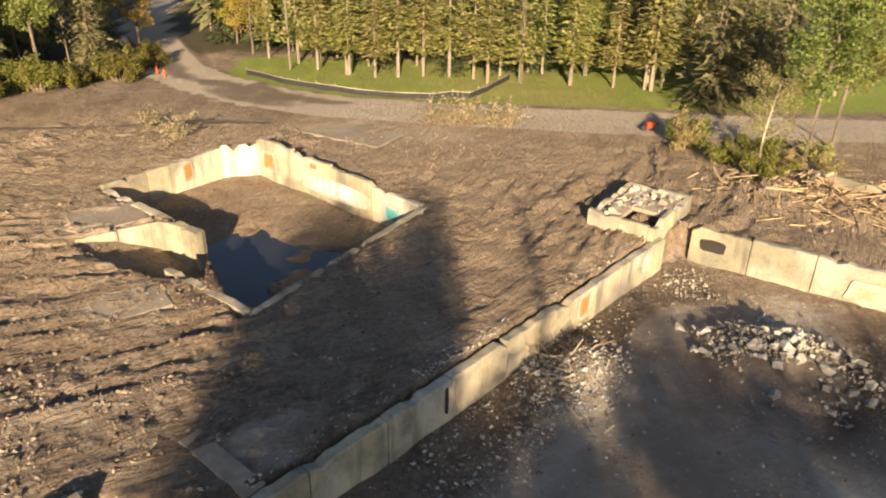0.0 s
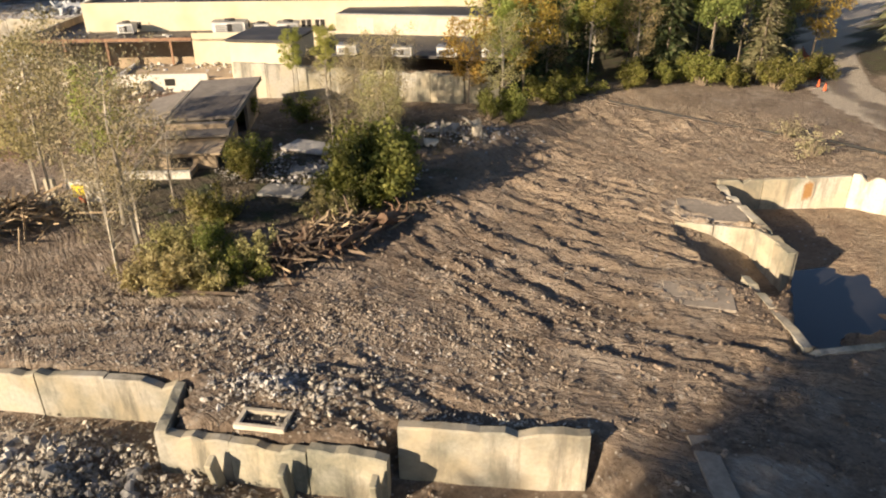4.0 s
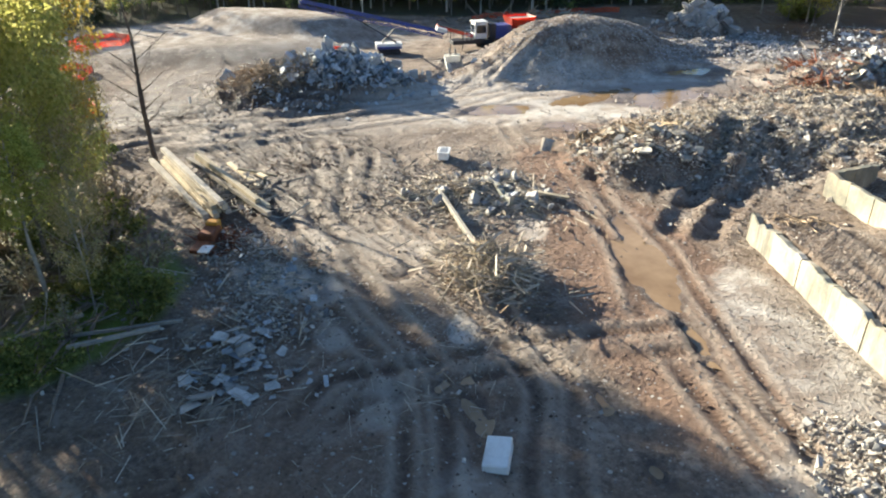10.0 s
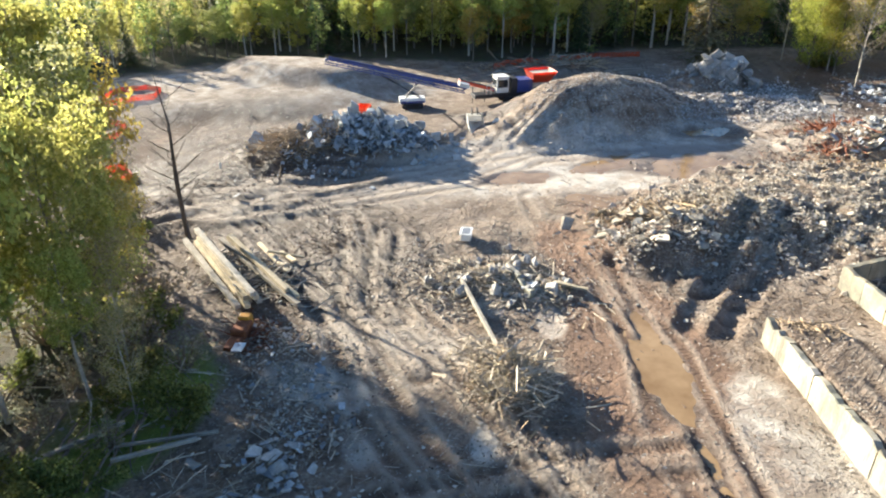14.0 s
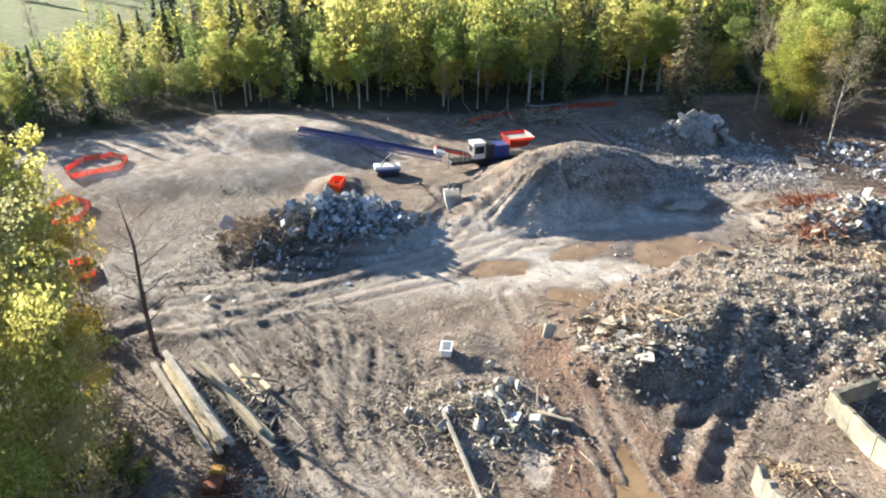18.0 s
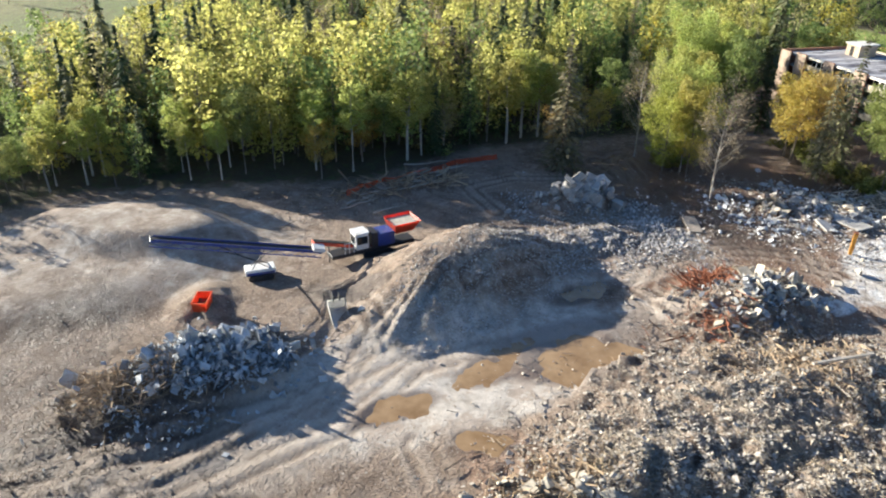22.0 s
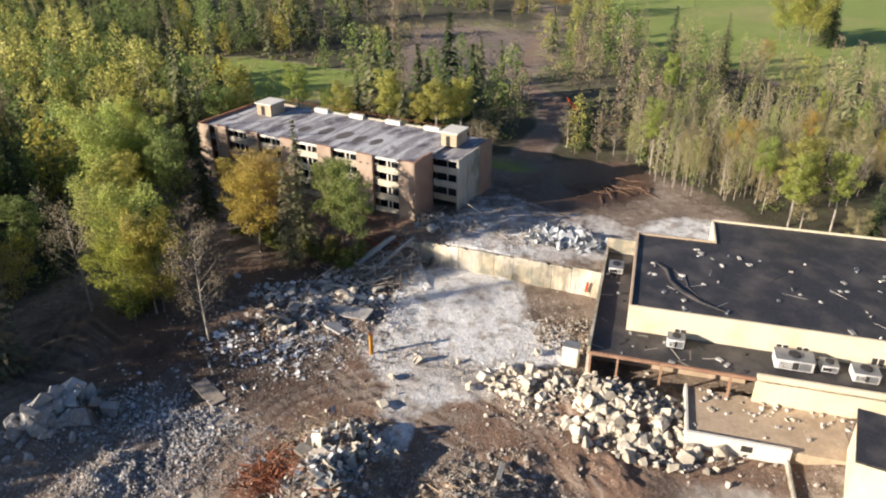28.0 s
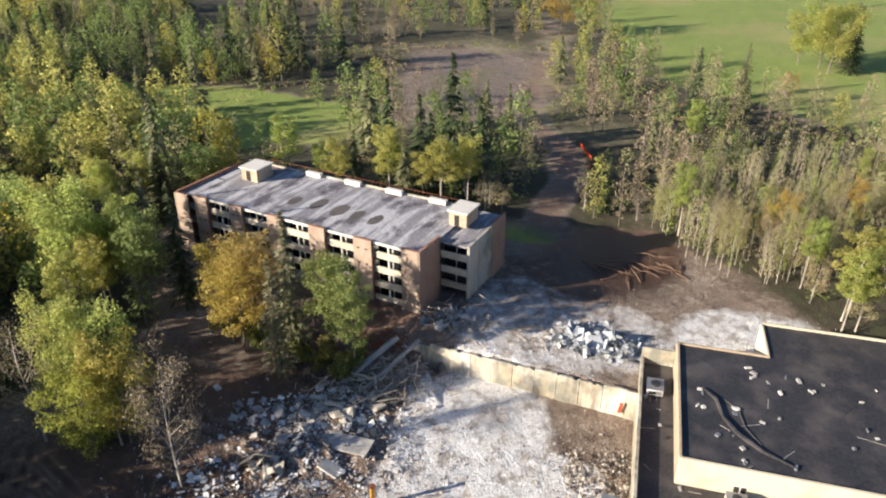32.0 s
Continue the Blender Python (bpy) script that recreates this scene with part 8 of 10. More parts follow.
def woods_points(seed, x0, x1, y0, y1, step):
    """Points of a loose grid outside the clearing, the fields and the roads."""
    rng = np.random.default_rng(seed)
    gx, gy = np.meshgrid(np.arange(x0, x1, step), np.arange(y0, y1, step))
    x, y = gx.ravel() + rng.uniform(-0.48, 0.48, gx.size) * step, gy.ravel() + rng.uniform(-0.48, 0.48, gx.size) * step
    ok = inside(x, y, CLEAR) < -2.0
    for poly in GREENS:
        ok &= (inside(x, y, poly) < 1) | (rng.random(len(x)) < 0.035)
    ok &= inside(x, y, BARE_FAR[0]) < 0
    for line, gap in ((FAR_PATH, 6.5), (ROAD, 6.5), (HIGHWAY, 12.0)):
        ok &= seg_distance(x, y, line)[0] > gap
    return x[ok], y[ok], rng


WX, WY, _wr = woods_points(5, -250, 70, -190, 190, 5.6)
_edge = -inside(WX, WY, CLEAR)
_view = ((WX < -26) | (WY > 60)) & ~((WX > -46) & (WY < 0) & (WY > -128))
_front = np.nonzero((_edge < 24) & _view & (WX < 45))[0]
NEAR_TREES = sorted(_front, key=lambda i: _edge[i])[:156]
for i in NEAR_TREES:
    x, y = float(WX[i]), float(WY[i])
    r = _wr.random()
    if y > 60 and x > -30:
        kind = "pine" if r < 0.7 else ("spruce" if r < 0.85 else "aspen")
    elif x < -150 and y > 30:
        kind = "birch" if r < 0.26 else "olive" if r < 0.5 else "bare" if r < 0.74 else "spruce" if r < 0.86 else "fir" if r < 0.93 else "gold"
    elif y < -60 or x < -100:
        kind = "birch" if r < 0.5 else "aspen" if r < 0.74 else "olive" if r < 0.82 else "spruce" if r < 0.93 else "gold"
    else:
        kind = "spruce" if r < 0.35 else "aspen" if r < 0.7 else "olive"
    plant(kind, x, y, _wr.uniform(0.66, 1.0) * (1.06 if -172 < x < -104 and y < -44 else 0.62 if x > -80 and y < -95 else 0.8 if x > -100 and y < -95 else 1.0) * (0.85 if x < -150 and y > 30 else 1.0), _wr.uniform(0.95, 1.3), "trees round the clearing")


def far_template(kind, seed):
    rng = np.random.default_rng(seed)
    if kind == "spruce":
        h, n = 16.0, 260
        f = rng.uniform(0, 1, n) ** 0.8
        a = rng.uniform(0, 6.283, n)
        r = 2.8 * (1 - f) * rng.uniform(0.45, 1.05, n)
        c = np.stack([np.cos(a) * r, np.sin(a) * r, 1.2 + f * (h - 1.4)], 1)
        ax = np.stack([np.cos(a), np.sin(a), -0.45 + 0 * a], 1)
        b = np.cross(ax, (0, 0, 1.0)) + rng.normal(size=ax.shape) * 0.3
        s = (0.35 + 0.55 * (1 - f))[:, None]
        v = np.stack([c + ax * s * 1.2, c - ax * s * 0.8 - b * s * 0.62, c - ax * s * 0.8 + b * s * 0.62], 1).reshape(-1, 3)
    else:
        h = 13.0
        n, m, low, wide, size = {"leaf": (560, 19, 0.18, 1.0, 0.27), "thin": (380, 18, 0.2, 0.75, 0.175)}[kind]
        f = np.linspace(0.02, 1, m)
        out = wide * 2.5 * np.sin(np.pi * (0.16 + 0.80 * f)) ** 0.8 * rng.uniform(0.35, 1.1, m)
        a = np.arange(m) * 2.4 + rng.uniform(0, 6.28)
        top = np.stack([np.cos(a) * out, np.sin(a) * out, h * (low + (0.97 - low) * f)], 1)
        rad = np.full((m, 3), 1.2 if kind == "leaf" else 0.85) * rng.uniform(0.6, 1.1, (m, 1)) * (1, 1, 1.15)
        v = leaves(rng, top, rad, n, size)
    lines = [([(0, 0, -0.5), (0, 0, h * 0.8)], [0.13, 0.04])]
    if kind == "thin":
        lines += [([(0, 0, h * 0.35), (1.2, 0.6, h * 0.75)], [0.08, 0.02]), ([(0, 0, h * 0.45), (-1.0, 0.9, h * 0.85)], [0.07, 0.02])]
    else:
        lines += [([(0, 0, h * 0.5), (0.6, 0.3, h * 0.7)], [0.05, 0.02]), ([(0, 0, h * 0.5), (-0.5, 0.4, h * 0.7)], [0.05, 0.02])]
    tr, tf = tubes(lines, 4)
    return v, np.array(tr)


def far_woods():
    x, y, rng = woods_points(8, -540, 100, -330, 330, 6.3)
    # the woods stand closer behind the clearing's south and west edge
    bx, by, _ = woods_points(18, -230, -40, -180, -30, 5.0)
    band = (inside(bx, by, CLEAR) > -55) & (inside(bx, by, CLEAR) < -9)
    x, y = np.concatenate([x, bx[band]]), np.concatenate([y, by[band]])
    far = np.hypot(x + 60, y + 20)
    keep = (far < 500) & ((x < -40) | ((y > 80) & (y < 175))) & ~((y < -60) & (x > -0.22 * np.abs(y)))
    keep &= ~((y > 175) & (x > -90)) & ~((y > 120) & (x > -130) & (x < -45)) & (y < 330 + 0.55 * (x + 460)) & (x < 40) & ~((far > 230) & (rng.random(len(x)) < 0.25)) & ~((far > 330) & (rng.random(len(x)) < 0.3))
    # the scrub north-west is open, the woods south-west are dense
    scrub = smooth(-10, 60, y) * smooth(-120, -165, x)
    gaps = fbm(x * 0.035, y * 0.035, 3, 33)
    keep &= ~((scrub > 0.4) & ((gaps < 0.44) | (rng.random(len(x)) < 0.38)))
    keep &= ~((y > -75) & (x < -120) & (gaps < 0.46 + 0.07 * rng.random(len(x))))
    taken = {(round(float(WX[i]) / 5), round(float(WY[i]) / 5)) for i in NEAR_TREES}
    keep &= ~np.array([(round(a / 5), round(b / 5)) in taken for a, b in zip(x, y)])
    x, y, scrub = x[keep], y[keep], scrub[keep]
    z = terrain(x, y)
    kinds = {"woods_yellow": (LEAF_YELLOW, "leaf"), "woods_green": (LEAF_GREEN, "leaf"), "woods_spruce": (NEEDLE, "spruce"), "woods_autumn": (LEAF_GOLD, "leaf"), "woods_thin": (LEAF_OLIVE, "thin"), "woods_fir": (NEEDLE_DRY, "spruce"), "woods_dry": (LEAF_DRY, "thin")}
    south = smooth(20, -60, y)
    shares = np.stack([0.15 + 0.28 * south, 0.17 + 0.17 * south, 0.16 - 0.08 * south, 0.05 - 0.02 * south, 0.24 - 0.14 * south, 0.13 - 0.06 * south, 0.15 - 0.07 * south + 0.08 * scrub], 1)
    shares[:, 2] *= 1 - 0.75 * scrub
    shares[:, 5] *= 1 - 0.5 * scrub
    shares[:, 4] += 0.25 * scrub
    shares[:, 6] += 0.18 * scrub
    # kinds keep together in patches
    for n in range(shares.shape[1]):
        shares[:, n] *= 0.25 + 2.2 * smooth(0.42, 0.6, fbm(x * 0.03, y * 0.03, 2, 200 + n))
    edges = np.cumsum(shares / shares.sum(1)[:, None], 1)
    choice = (rng.random(len(x))[:, None] > edges).sum(1)
    trunks = []
    for n, (name, (leaf, shape)) in enumerate(kinds.items()):
        temps = [far_template(shape, 100 + n * 7 + q) for q in range(5)]
        vs = []
        for i in np.nonzero(choice == n)[0]:
            v, tr = temps[int(rng.integers(5))]
            a, s = rng.uniform(0, 6.283), rng.uniform(0.6, 1.0) + 0.75 * rng.random() ** 1.3 + 0.12 * (1 - scrub[i])
            s *= 0.66 if x[i] > -80 and -175 < y[i] < -95 else 0.75 if x[i] > -100 and y[i] < -95 else 1.0
            w = s * rng.uniform(0.8, 1.2)
            c, d = math.cos(a) * w, math.sin(a) * w
            rot = np.array([[c, -d, 0], [d, c, 0], [0, 0, s]])
            vs.append(v @ rot.T + (x[i], y[i], z[i]))
            trunks.append(tr @ rot.T + (x[i], y[i], z[i]))
        vs = np.concatenate(vs)
        tagged(new(name, mesh_of(name, vs, quads_for(len(vs) // 3), leaf)), "distant mixed autumn woodland, yellow, green and dark spruce", "woodland", kind="stuff")
    # low bushes and saplings under the trees
    ux, uy, ur = woods_points(15, -380, -130, -110, 170, 6.5)
    keep = (np.hypot(ux + 60, uy + 20) < 330) & (fbm(ux * 0.06, uy * 0.06, 3, 44) > 0.42)
    ux, uy = ux[keep], uy[keep]
    uz = terrain(ux, uy)
    for n, (leaf, name) in enumerate(((LEAF_GREEN, "undergrowth_green"), (LEAF_OLIVE, "undergrowth_olive"))):
        vs = []
        for i in range(n, len(ux), 2):
            s = ur.uniform(0.8, 2.0)
            vs.append(leaves(ur, [(ux[i] + ur.normal() * s, uy[i] + ur.normal() * s, uz[i] + 0.5 * s) for _ in range(3)], np.full((3, 3), s), 42, 0.34))
        vs = np.concatenate(vs)
        tagged(new(name, mesh_of(name, vs, quads_for(len(vs) // 3), leaf)), "low bushes and saplings under the distant trees", "undergrowth", kind="stuff")
    tv = np.concatenate(trunks)
    q = np.array([(0, 1, 5, 4), (1, 2, 6, 5), (2, 3, 7, 6), (3, 0, 4, 7)])
    tf = (np.arange(len(tv) // 8)[:, None, None] * 8 + q[None]).reshape(-1, 4)
    tagged(new("woods_trunks", mesh_of("woods_trunks", tv, tf, BARK)), "pale thin trunks of the distant woodland", "woodland", kind="stuff")


far_woods()


def thicket():
    """Slender pale young trees that stand close together behind the hall."""
    poly = [(-160, 58), (-151, 66), (-147, 80), (-146, 100), (-160, 122), (-193, 147), (-196, 104), (-206, 92), (-182, 62)]
    rng = np.random.default_rng(61)
    gx, gy = np.meshgrid(np.arange(-206, -145, 3.3), np.arange(58, 148, 3.3))
    x, y = gx.ravel() + rng.uniform(-1.6, 1.6, gx.size), gy.ravel() + rng.uniform(-1.6, 1.6, gx.size)
    ok = (inside(x, y, poly) > 0) & (fbm(x * 0.07, y * 0.07, 3, 88) > 0.41) & (seg_distance(x, y, FAR_PATH)[0] > 6)
    x, y = x[ok], y[ok]
    z = terrain(x, y)
    pick = rng.random(len(x))
    trunks = []
    for n, (leaf, name) in enumerate(((LEAF_OLIVE, "thicket_olive"), (LEAF_DRY, "thicket_dry"), (LEAF_YELLOW, "thicket_yellow"))):
        temps = [far_template("thin", 300 + n * 5 + q) for q in range(4)]
        vs = []
        for i in np.nonzero((pick * 3).astype(int) == n)[0]:
            v, tr = temps[int(rng.integers(4))]
            s = rng.uniform(0.55, 1.0)
            w = s * rng.uniform(0.55, 0.85)
            a = rng.uniform(0, 6.283)
            rot = np.array([[math.cos(a) * w, -math.sin(a) * w, 0], [math.sin(a) * w, math.cos(a) * w, 0], [0, 0, s]])
            vs.append(v @ rot.T + (x[i], y[i], z[i]))
            trunks.append(tr @ rot.T + (x[i], y[i], z[i]))
        vs = np.concatenate(vs)
        tagged(new(name, mesh_of(name, vs, quads_for(len(vs) // 3), leaf)), "dense thicket of slender pale young trees in thin leaf", "thicket", kind="stuff")
    tv = np.concatenate(trunks)
    q = np.array([(0, 1, 5, 4), (1, 2, 6, 5), (2, 3, 7, 6), (3, 0, 4, 7)])
    tf = (np.arange(len(tv) // 8)[:, None, None] * 8 + q[None]).reshape(-1, 4)
    tagged(new("thicket_trunks", mesh_of("thicket_trunks", tv, tf, BARK_PALE)), "pale thin trunks of the young thicket", "thicket", kind="stuff")


thicket()

# ---- machines and loose things ----
def between(a, b):
    """A pose at a that looks along +x to b, and the length."""
    a, b = Vector(a), Vector(b)
    d = b - a
    q = d.to_track_quat("X", "Z").to_matrix().to_4x4()
    return Matrix.Translation(a) @ q, d.length


def crawler(parent, x, y, length, wide, high, turn=0.0):
    """One crawler track: a rounded belt with sprockets and cleats."""
    m = pose(x, y, 0, 0, 0, turn)
    bm = bmesh.new()
    ring = []
    for k in range(20):
        a = 2 * math.pi * k / 20
        ring.append((math.copysign(max(0, length / 2 - high / 2), math.cos(a)) + math.cos(a) * high / 2, high / 2 + math.sin(a) * high / 2))
    lo = [bm.verts.new(m @ Vector((px, -wide / 2, pz))) for px, pz in ring]
    hi = [bm.verts.new(m @ Vector((px, wide / 2, pz))) for px, pz in ring]
    for k in range(20):
        bm.faces.new((lo[k], lo[(k + 1) % 20], hi[(k + 1) % 20], hi[k]))
    bm.faces.new(list(reversed(lo)))
    bm.faces.new(hi)
    track = part("track", bm, RUBBER, parent, "black crawler track")
    for sx in (-length / 2 + high / 2, length / 2 - high / 2):
        w = bmesh.new()
        tube(w, [m @ Vector((sx, -wide / 2 - 0.03, high / 2)), m @ Vector((sx, wide / 2 + 0.03, high / 2))], [high * 0.36] * 2, 12)
        part("sprocket", w, DARK_STEEL, track)
    return track


def build_conveyor():
    a, b = (-82.0, -73.8, 2.6), (-65.6, -87.6, 7.7)
    root = empty("stacker_conveyor", pose(-76, -79.6, height(-76, -79.6), 0, 0, 140), "long blue stacking conveyor on a crawler base, raised over the stockpile", "machine")
    inv = root.matrix_world.inverted()
    m, ln = between(a, b)
    m = inv @ m
    for side in (-0.75, 0.75):
        for z in (-0.35, 0.35):
            bm = bmesh.new()
            box(bm, 0, ln, side - 0.06, side + 0.06, z - 0.07, z + 0.07, m)
            part("truss_chord", bm, BLUE_PAINT, root, "blue truss chord")
        n = 14
        for k in range(n):
            bm = bmesh.new()
            x0, x1 = ln * k / n, ln * (k + 1) / n
            tube(bm, [m @ Vector((x0, side, -0.35 if k % 2 else 0.35)), m @ Vector((x1, side, 0.35 if k % 2 else -0.35))], [0.045, 0.045], 4)
            part("lacing_bar", bm, BLUE_PAINT, root)
        bm = bmesh.new()
        box(bm, 0.4, ln - 0.4, side * 0.9 - 0.03, side * 0.9 + 0.03, 0.36, 0.62, m)
        part("side_board", bm, BLUE_PAINT, root, "blue side board")
    bm = bmesh.new()
    box(bm, 0, ln, -0.55, 0.55, 0.40, 0.46, m)
    part("belt", bm, RUBBER, root, "black rubber belt")
    for x in (0.15, ln - 0.15):
        bm = bmesh.new()
        tube(bm, [m @ Vector((x, -0.68, 0.25)), m @ Vector((x, 0.68, 0.25))], [0.2, 0.2], 10)
        part("drum", bm, STEEL, root)
    bm = bmesh.new()
    box(bm, -0.4, 1.2, -0.8, 0.8, 0.45, 1.0, m)
    part("feed_hopper", bm, WHITE_PAINT, root, "pale feed hopper")
    mi = m.inverted()
    base = part("chassis", boxed(-2.0, 2.0, -1.0, 1.0, 0.75, 1.55, bevel=0.06), WHITE_PAINT, root, "dirty white engine chassis")
    part("skirt", boxed(-1.9, 1.9, -1.02, -1.004, 0.8, 1.15), BLUE_PAINT, base)
    for y in (-1.15, 1.15):
        crawler(root, 0, y, 3.4, 0.45, 0.8)
    for f, x in ((0.34, -1.2), (0.62, 1.4)):
        for side in (-0.7, 0.7):
            bm = bmesh.new()
            tube(bm, [m @ Vector((ln * f, side, -0.3)), Vector((x, side, 1.4))], [0.07, 0.07], 5)
            part("strut", bm, DARK_STEEL, root, "dark support strut")


def build_crusher():
    gx, gy = -89.5, -70.5
    root = empty("crusher", pose(gx, gy, height(gx, gy), 0, 0, 150), "mobile crusher with white cab, red hopper and red side belt", "machine")
    # local +x points away from the conveyor, along the machine
    part("frame", boxed(-6.5, 6.5, -1.1, 1.1, 1.0, 1.6, bevel=0.05), DARK_STEEL, root, "dark main frame")
    for y in (-1.25, 1.25):
        crawler(root, 0.5, y, 4.6, 0.5, 1.0)
    part("engine_house", boxed(0.6, 3.2, -1.3, 1.3, 1.6, 3.6, bevel=0.08), BLUE_PAINT, root, "dark blue engine house")
    part("jaw_box", boxed(-0.4, 0.6, -1.2, 1.2, 1.6, 3.9, bevel=0.05), DARK_STEEL, root, "dark jaw box")
    cab = part("cab", boxed(-2.9, -0.9, -1.25, 0.9, 1.7, 4.2, bevel=0.12), WHITE_PAINT, root, "white operator cab")
    part("window", boxed(-2.7, -1.1, -1.29, -1.253, 2.6, 3.8), DIRTY_GLASS, cab, "dark cab glass")
    part("window", boxed(-2.945, -2.905, -0.9, 0.6, 2.6, 3.8), DIRTY_GLASS, cab)
    part("roof", boxed(-3.0, -0.8, -1.35, 1.0, 4.205, 4.32, bevel=0.03), WHITE_PAINT, cab)
    rail = bmesh.new()
    for x in (-4.6, -3.9, -3.2):
        tube(rail, [(x, -1.2, 1.6), (x, -1.2, 3.2)], [0.05, 0.05], 4)
    for z in (2.4, 3.2):
        tube(rail, [(-4.6, -1.2, z), (-3.0, -1.2, z)], [0.05, 0.05], 4)
    part("railing", rail, WHITE_PAINT, root, "white guard rail")
    hop = bmesh.new()
    lo = [hop.verts.new(p) for p in ((3.4, -1.2, 3.0), (6.2, -1.2, 3.0), (6.2, 1.2, 3.0), (3.4, 1.2, 3.0))]
    hi = [hop.verts.new(p) for p in ((2.9, -1.9, 4.7), (7.2, -1.9, 4.7), (7.2, 1.9, 4.7), (2.9, 1.9, 4.7))]
    for k in range(4):
        hop.faces.new((lo[k], lo[(k + 1) % 4], hi[(k + 1) % 4], hi[k]))
    hop.faces.new(list(reversed(lo)))
    r = bmesh.ops.solidify(hop, geom=list(hop.faces), thickness=0.08)
    hopper = part("hopper", hop, RED_PAINT, root, "red feed hopper")
    part("load", boxed(3.2, 6.9, -1.6, 1.6, 4.1, 4.35), RUBBLE_PALE, hopper, "pale stone in the hopper")
    belt = bmesh.new()
    bm_m, ln = between((-2.0, 0.2, 1.8), (-8.6, 0.6, 3.7))
    box(belt, 0, ln, -0.55, 0.55, -0.22, 0.22, bm_m)
    part("side_belt", belt, RED_PAINT, root, "red discharge belt housing")
    belt2 = bmesh.new()
    box(belt2, 0, ln, -0.42, 0.42, 0.225, 0.3, bm_m)
    part("belt", belt2, RUBBER, root)
    for x in (-6.4, -4.4):
        bm = bmesh.new()
        tube(bm, [(x, 0.4, -0.2), (x, 0.4, 2.8)], [0.07, 0.07], 5)
        part("strut", bm, DARK_STEEL, root)


build_conveyor()
build_crusher()


def skip_bin(x, y, turn, sx, sy, sz, label, material=ORANGE_PAINT):
    root = empty("skip_bin", pose(x, y, height(x, y) + 0.02, 0, 0, turn), label, "bin", "orange bins in the yard")
    bm = bmesh.new()
    lo = [bm.verts.new((px * sx * 0.86, py * sy * 0.92, 0.12)) for px, py in ((-1, -1), (1, -1), (1, 1), (-1, 1))]
    hi = [bm.verts.new((px * sx, py * sy, sz)) for px, py in ((-1, -1), (1, -1), (1, 1), (-1, 1))]
    for k in range(4):
        bm.faces.new((lo[k], lo[(k + 1) % 4], hi[(k + 1) % 4], hi[k]))
    bm.faces.new(list(reversed(lo)))
    bmesh.ops.solidify(bm, geom=list(bm.faces), thickness=0.05)
    part("shell", bm, material, root)
    for y0 in (-sy, sy):
        part("rim", boxed(-sx - 0.05, sx + 0.05, y0 - 0.06, y0 + 0.06, sz, sz + 0.09), material, root)
    for x0 in (-sx, sx):
        part("rim", boxed(x0 - 0.06, x0 + 0.06, -sy + 0.07, sy - 0.07, sz + 0.001, sz + 0.085), material, root)
    for k in range(3):
        xx = (-0.6 + 0.6 * k) * sx
        for s in (-1, 1):
            part("rib", boxed(xx - 0.05, xx + 0.05, s * sy * 0.96 - 0.05, s * sy * 0.96 + 0.05, 0.2, sz - 0.02), material, root)
    for s in (-0.5, 0.5):
        part("skid", boxed(s * sx - 0.08, s * sx + 0.08, -sy * 0.9, sy * 0.9, 0, 0.11), DARK_STEEL, root)
    return root


skip_bin(-65.2, -79.0, 32, 1.5, 0.9, 1.35, "bright orange steel bin below a small soil heap")
skip_bin(-30.3, -83.2, 75, 2.2, 1.1, 0.8, "low orange steel trough lying on the soil")


def mesh_fence(name, pts, high, label, material, spacing=2.2, group="orange safety fences"):
    """A safety fence: posts and netting strips between them, sagging a little."""
    root = empty(name, pose(pts[0][0], pts[0][1], height(*pts[0])), label, "fence", group)
    inv = root.matrix_world.inverted()
    rng = random.Random(len(pts) * 7)
    for (ax, ay), (bx, by) in zip(pts[:-1], pts[1:]):
        n = max(1, round(math.hypot(bx - ax, by - ay) / spacing))
        for k in range(n):
            p0 = (ax + (bx - ax) * k / n, ay + (by - ay) * k / n)
            p1 = (ax + (bx - ax) * (k + 1) / n, ay + (by - ay) * (k + 1) / n)
            z0, z1 = height(*p0), height(*p1)
            bm = bmesh.new()
            tube(bm, [inv @ Vector((*p0, z0 - 0.2)), inv @ Vector((p0[0] + rng.uniform(-0.1, 0.1), p0[1], z0 + high + 0.1))], [0.04, 0.035], 5)
            part("post", bm, DARK_STEEL, root)
            bm = bmesh.new()
            rows, sag = 6, rng.uniform(0.02, 0.25)
            for r in range(rows):
                f = 0.06 + 0.9 * r / (rows - 1)
                mid = ((p0[0] + p1[0]) / 2, (p0[1] + p1[1]) / 2, (z0 + z1) / 2 + high * f - sag * f)
                a, c = Vector((*p0, z0 + high * f)), Vector((*p1, z1 + high * f))
                h = high * 0.058
                for s, e in ((a, Vector(mid)), (Vector(mid), c)):
                    vs = [bm.verts.new(inv @ (q + Vector((0, 0, d)))) for q, d in ((s, -h), (e, -h), (e, h), (s, h))]
                    bm.faces.new(vs)
            for c in range(7):
                f = (c + 0.5) / 7
                x, y = p0[0] + (p1[0] - p0[0]) * f, p0[1] + (p1[1] - p0[1]) * f
                z = z0 + (z1 - z0) * f
                dx, dy = (p1[0] - p0[0]) * 0.012, (p1[1] - p0[1]) * 0.012
                vs = [bm.verts.new(inv @ Vector(q)) for q in ((x - dx, y - dy, z + 0.05), (x + dx, y + dy, z + 0.05), (x + dx, y + dy, z + high * 0.97), (x - dx, y - dy, z + high * 0.97))]
                bm.faces.new(vs)
            bmesh.ops.solidify(bm, geom=list(bm.faces), thickness=0.02)
            part("netting", bm, material, root, "orange plastic netting")
    return root


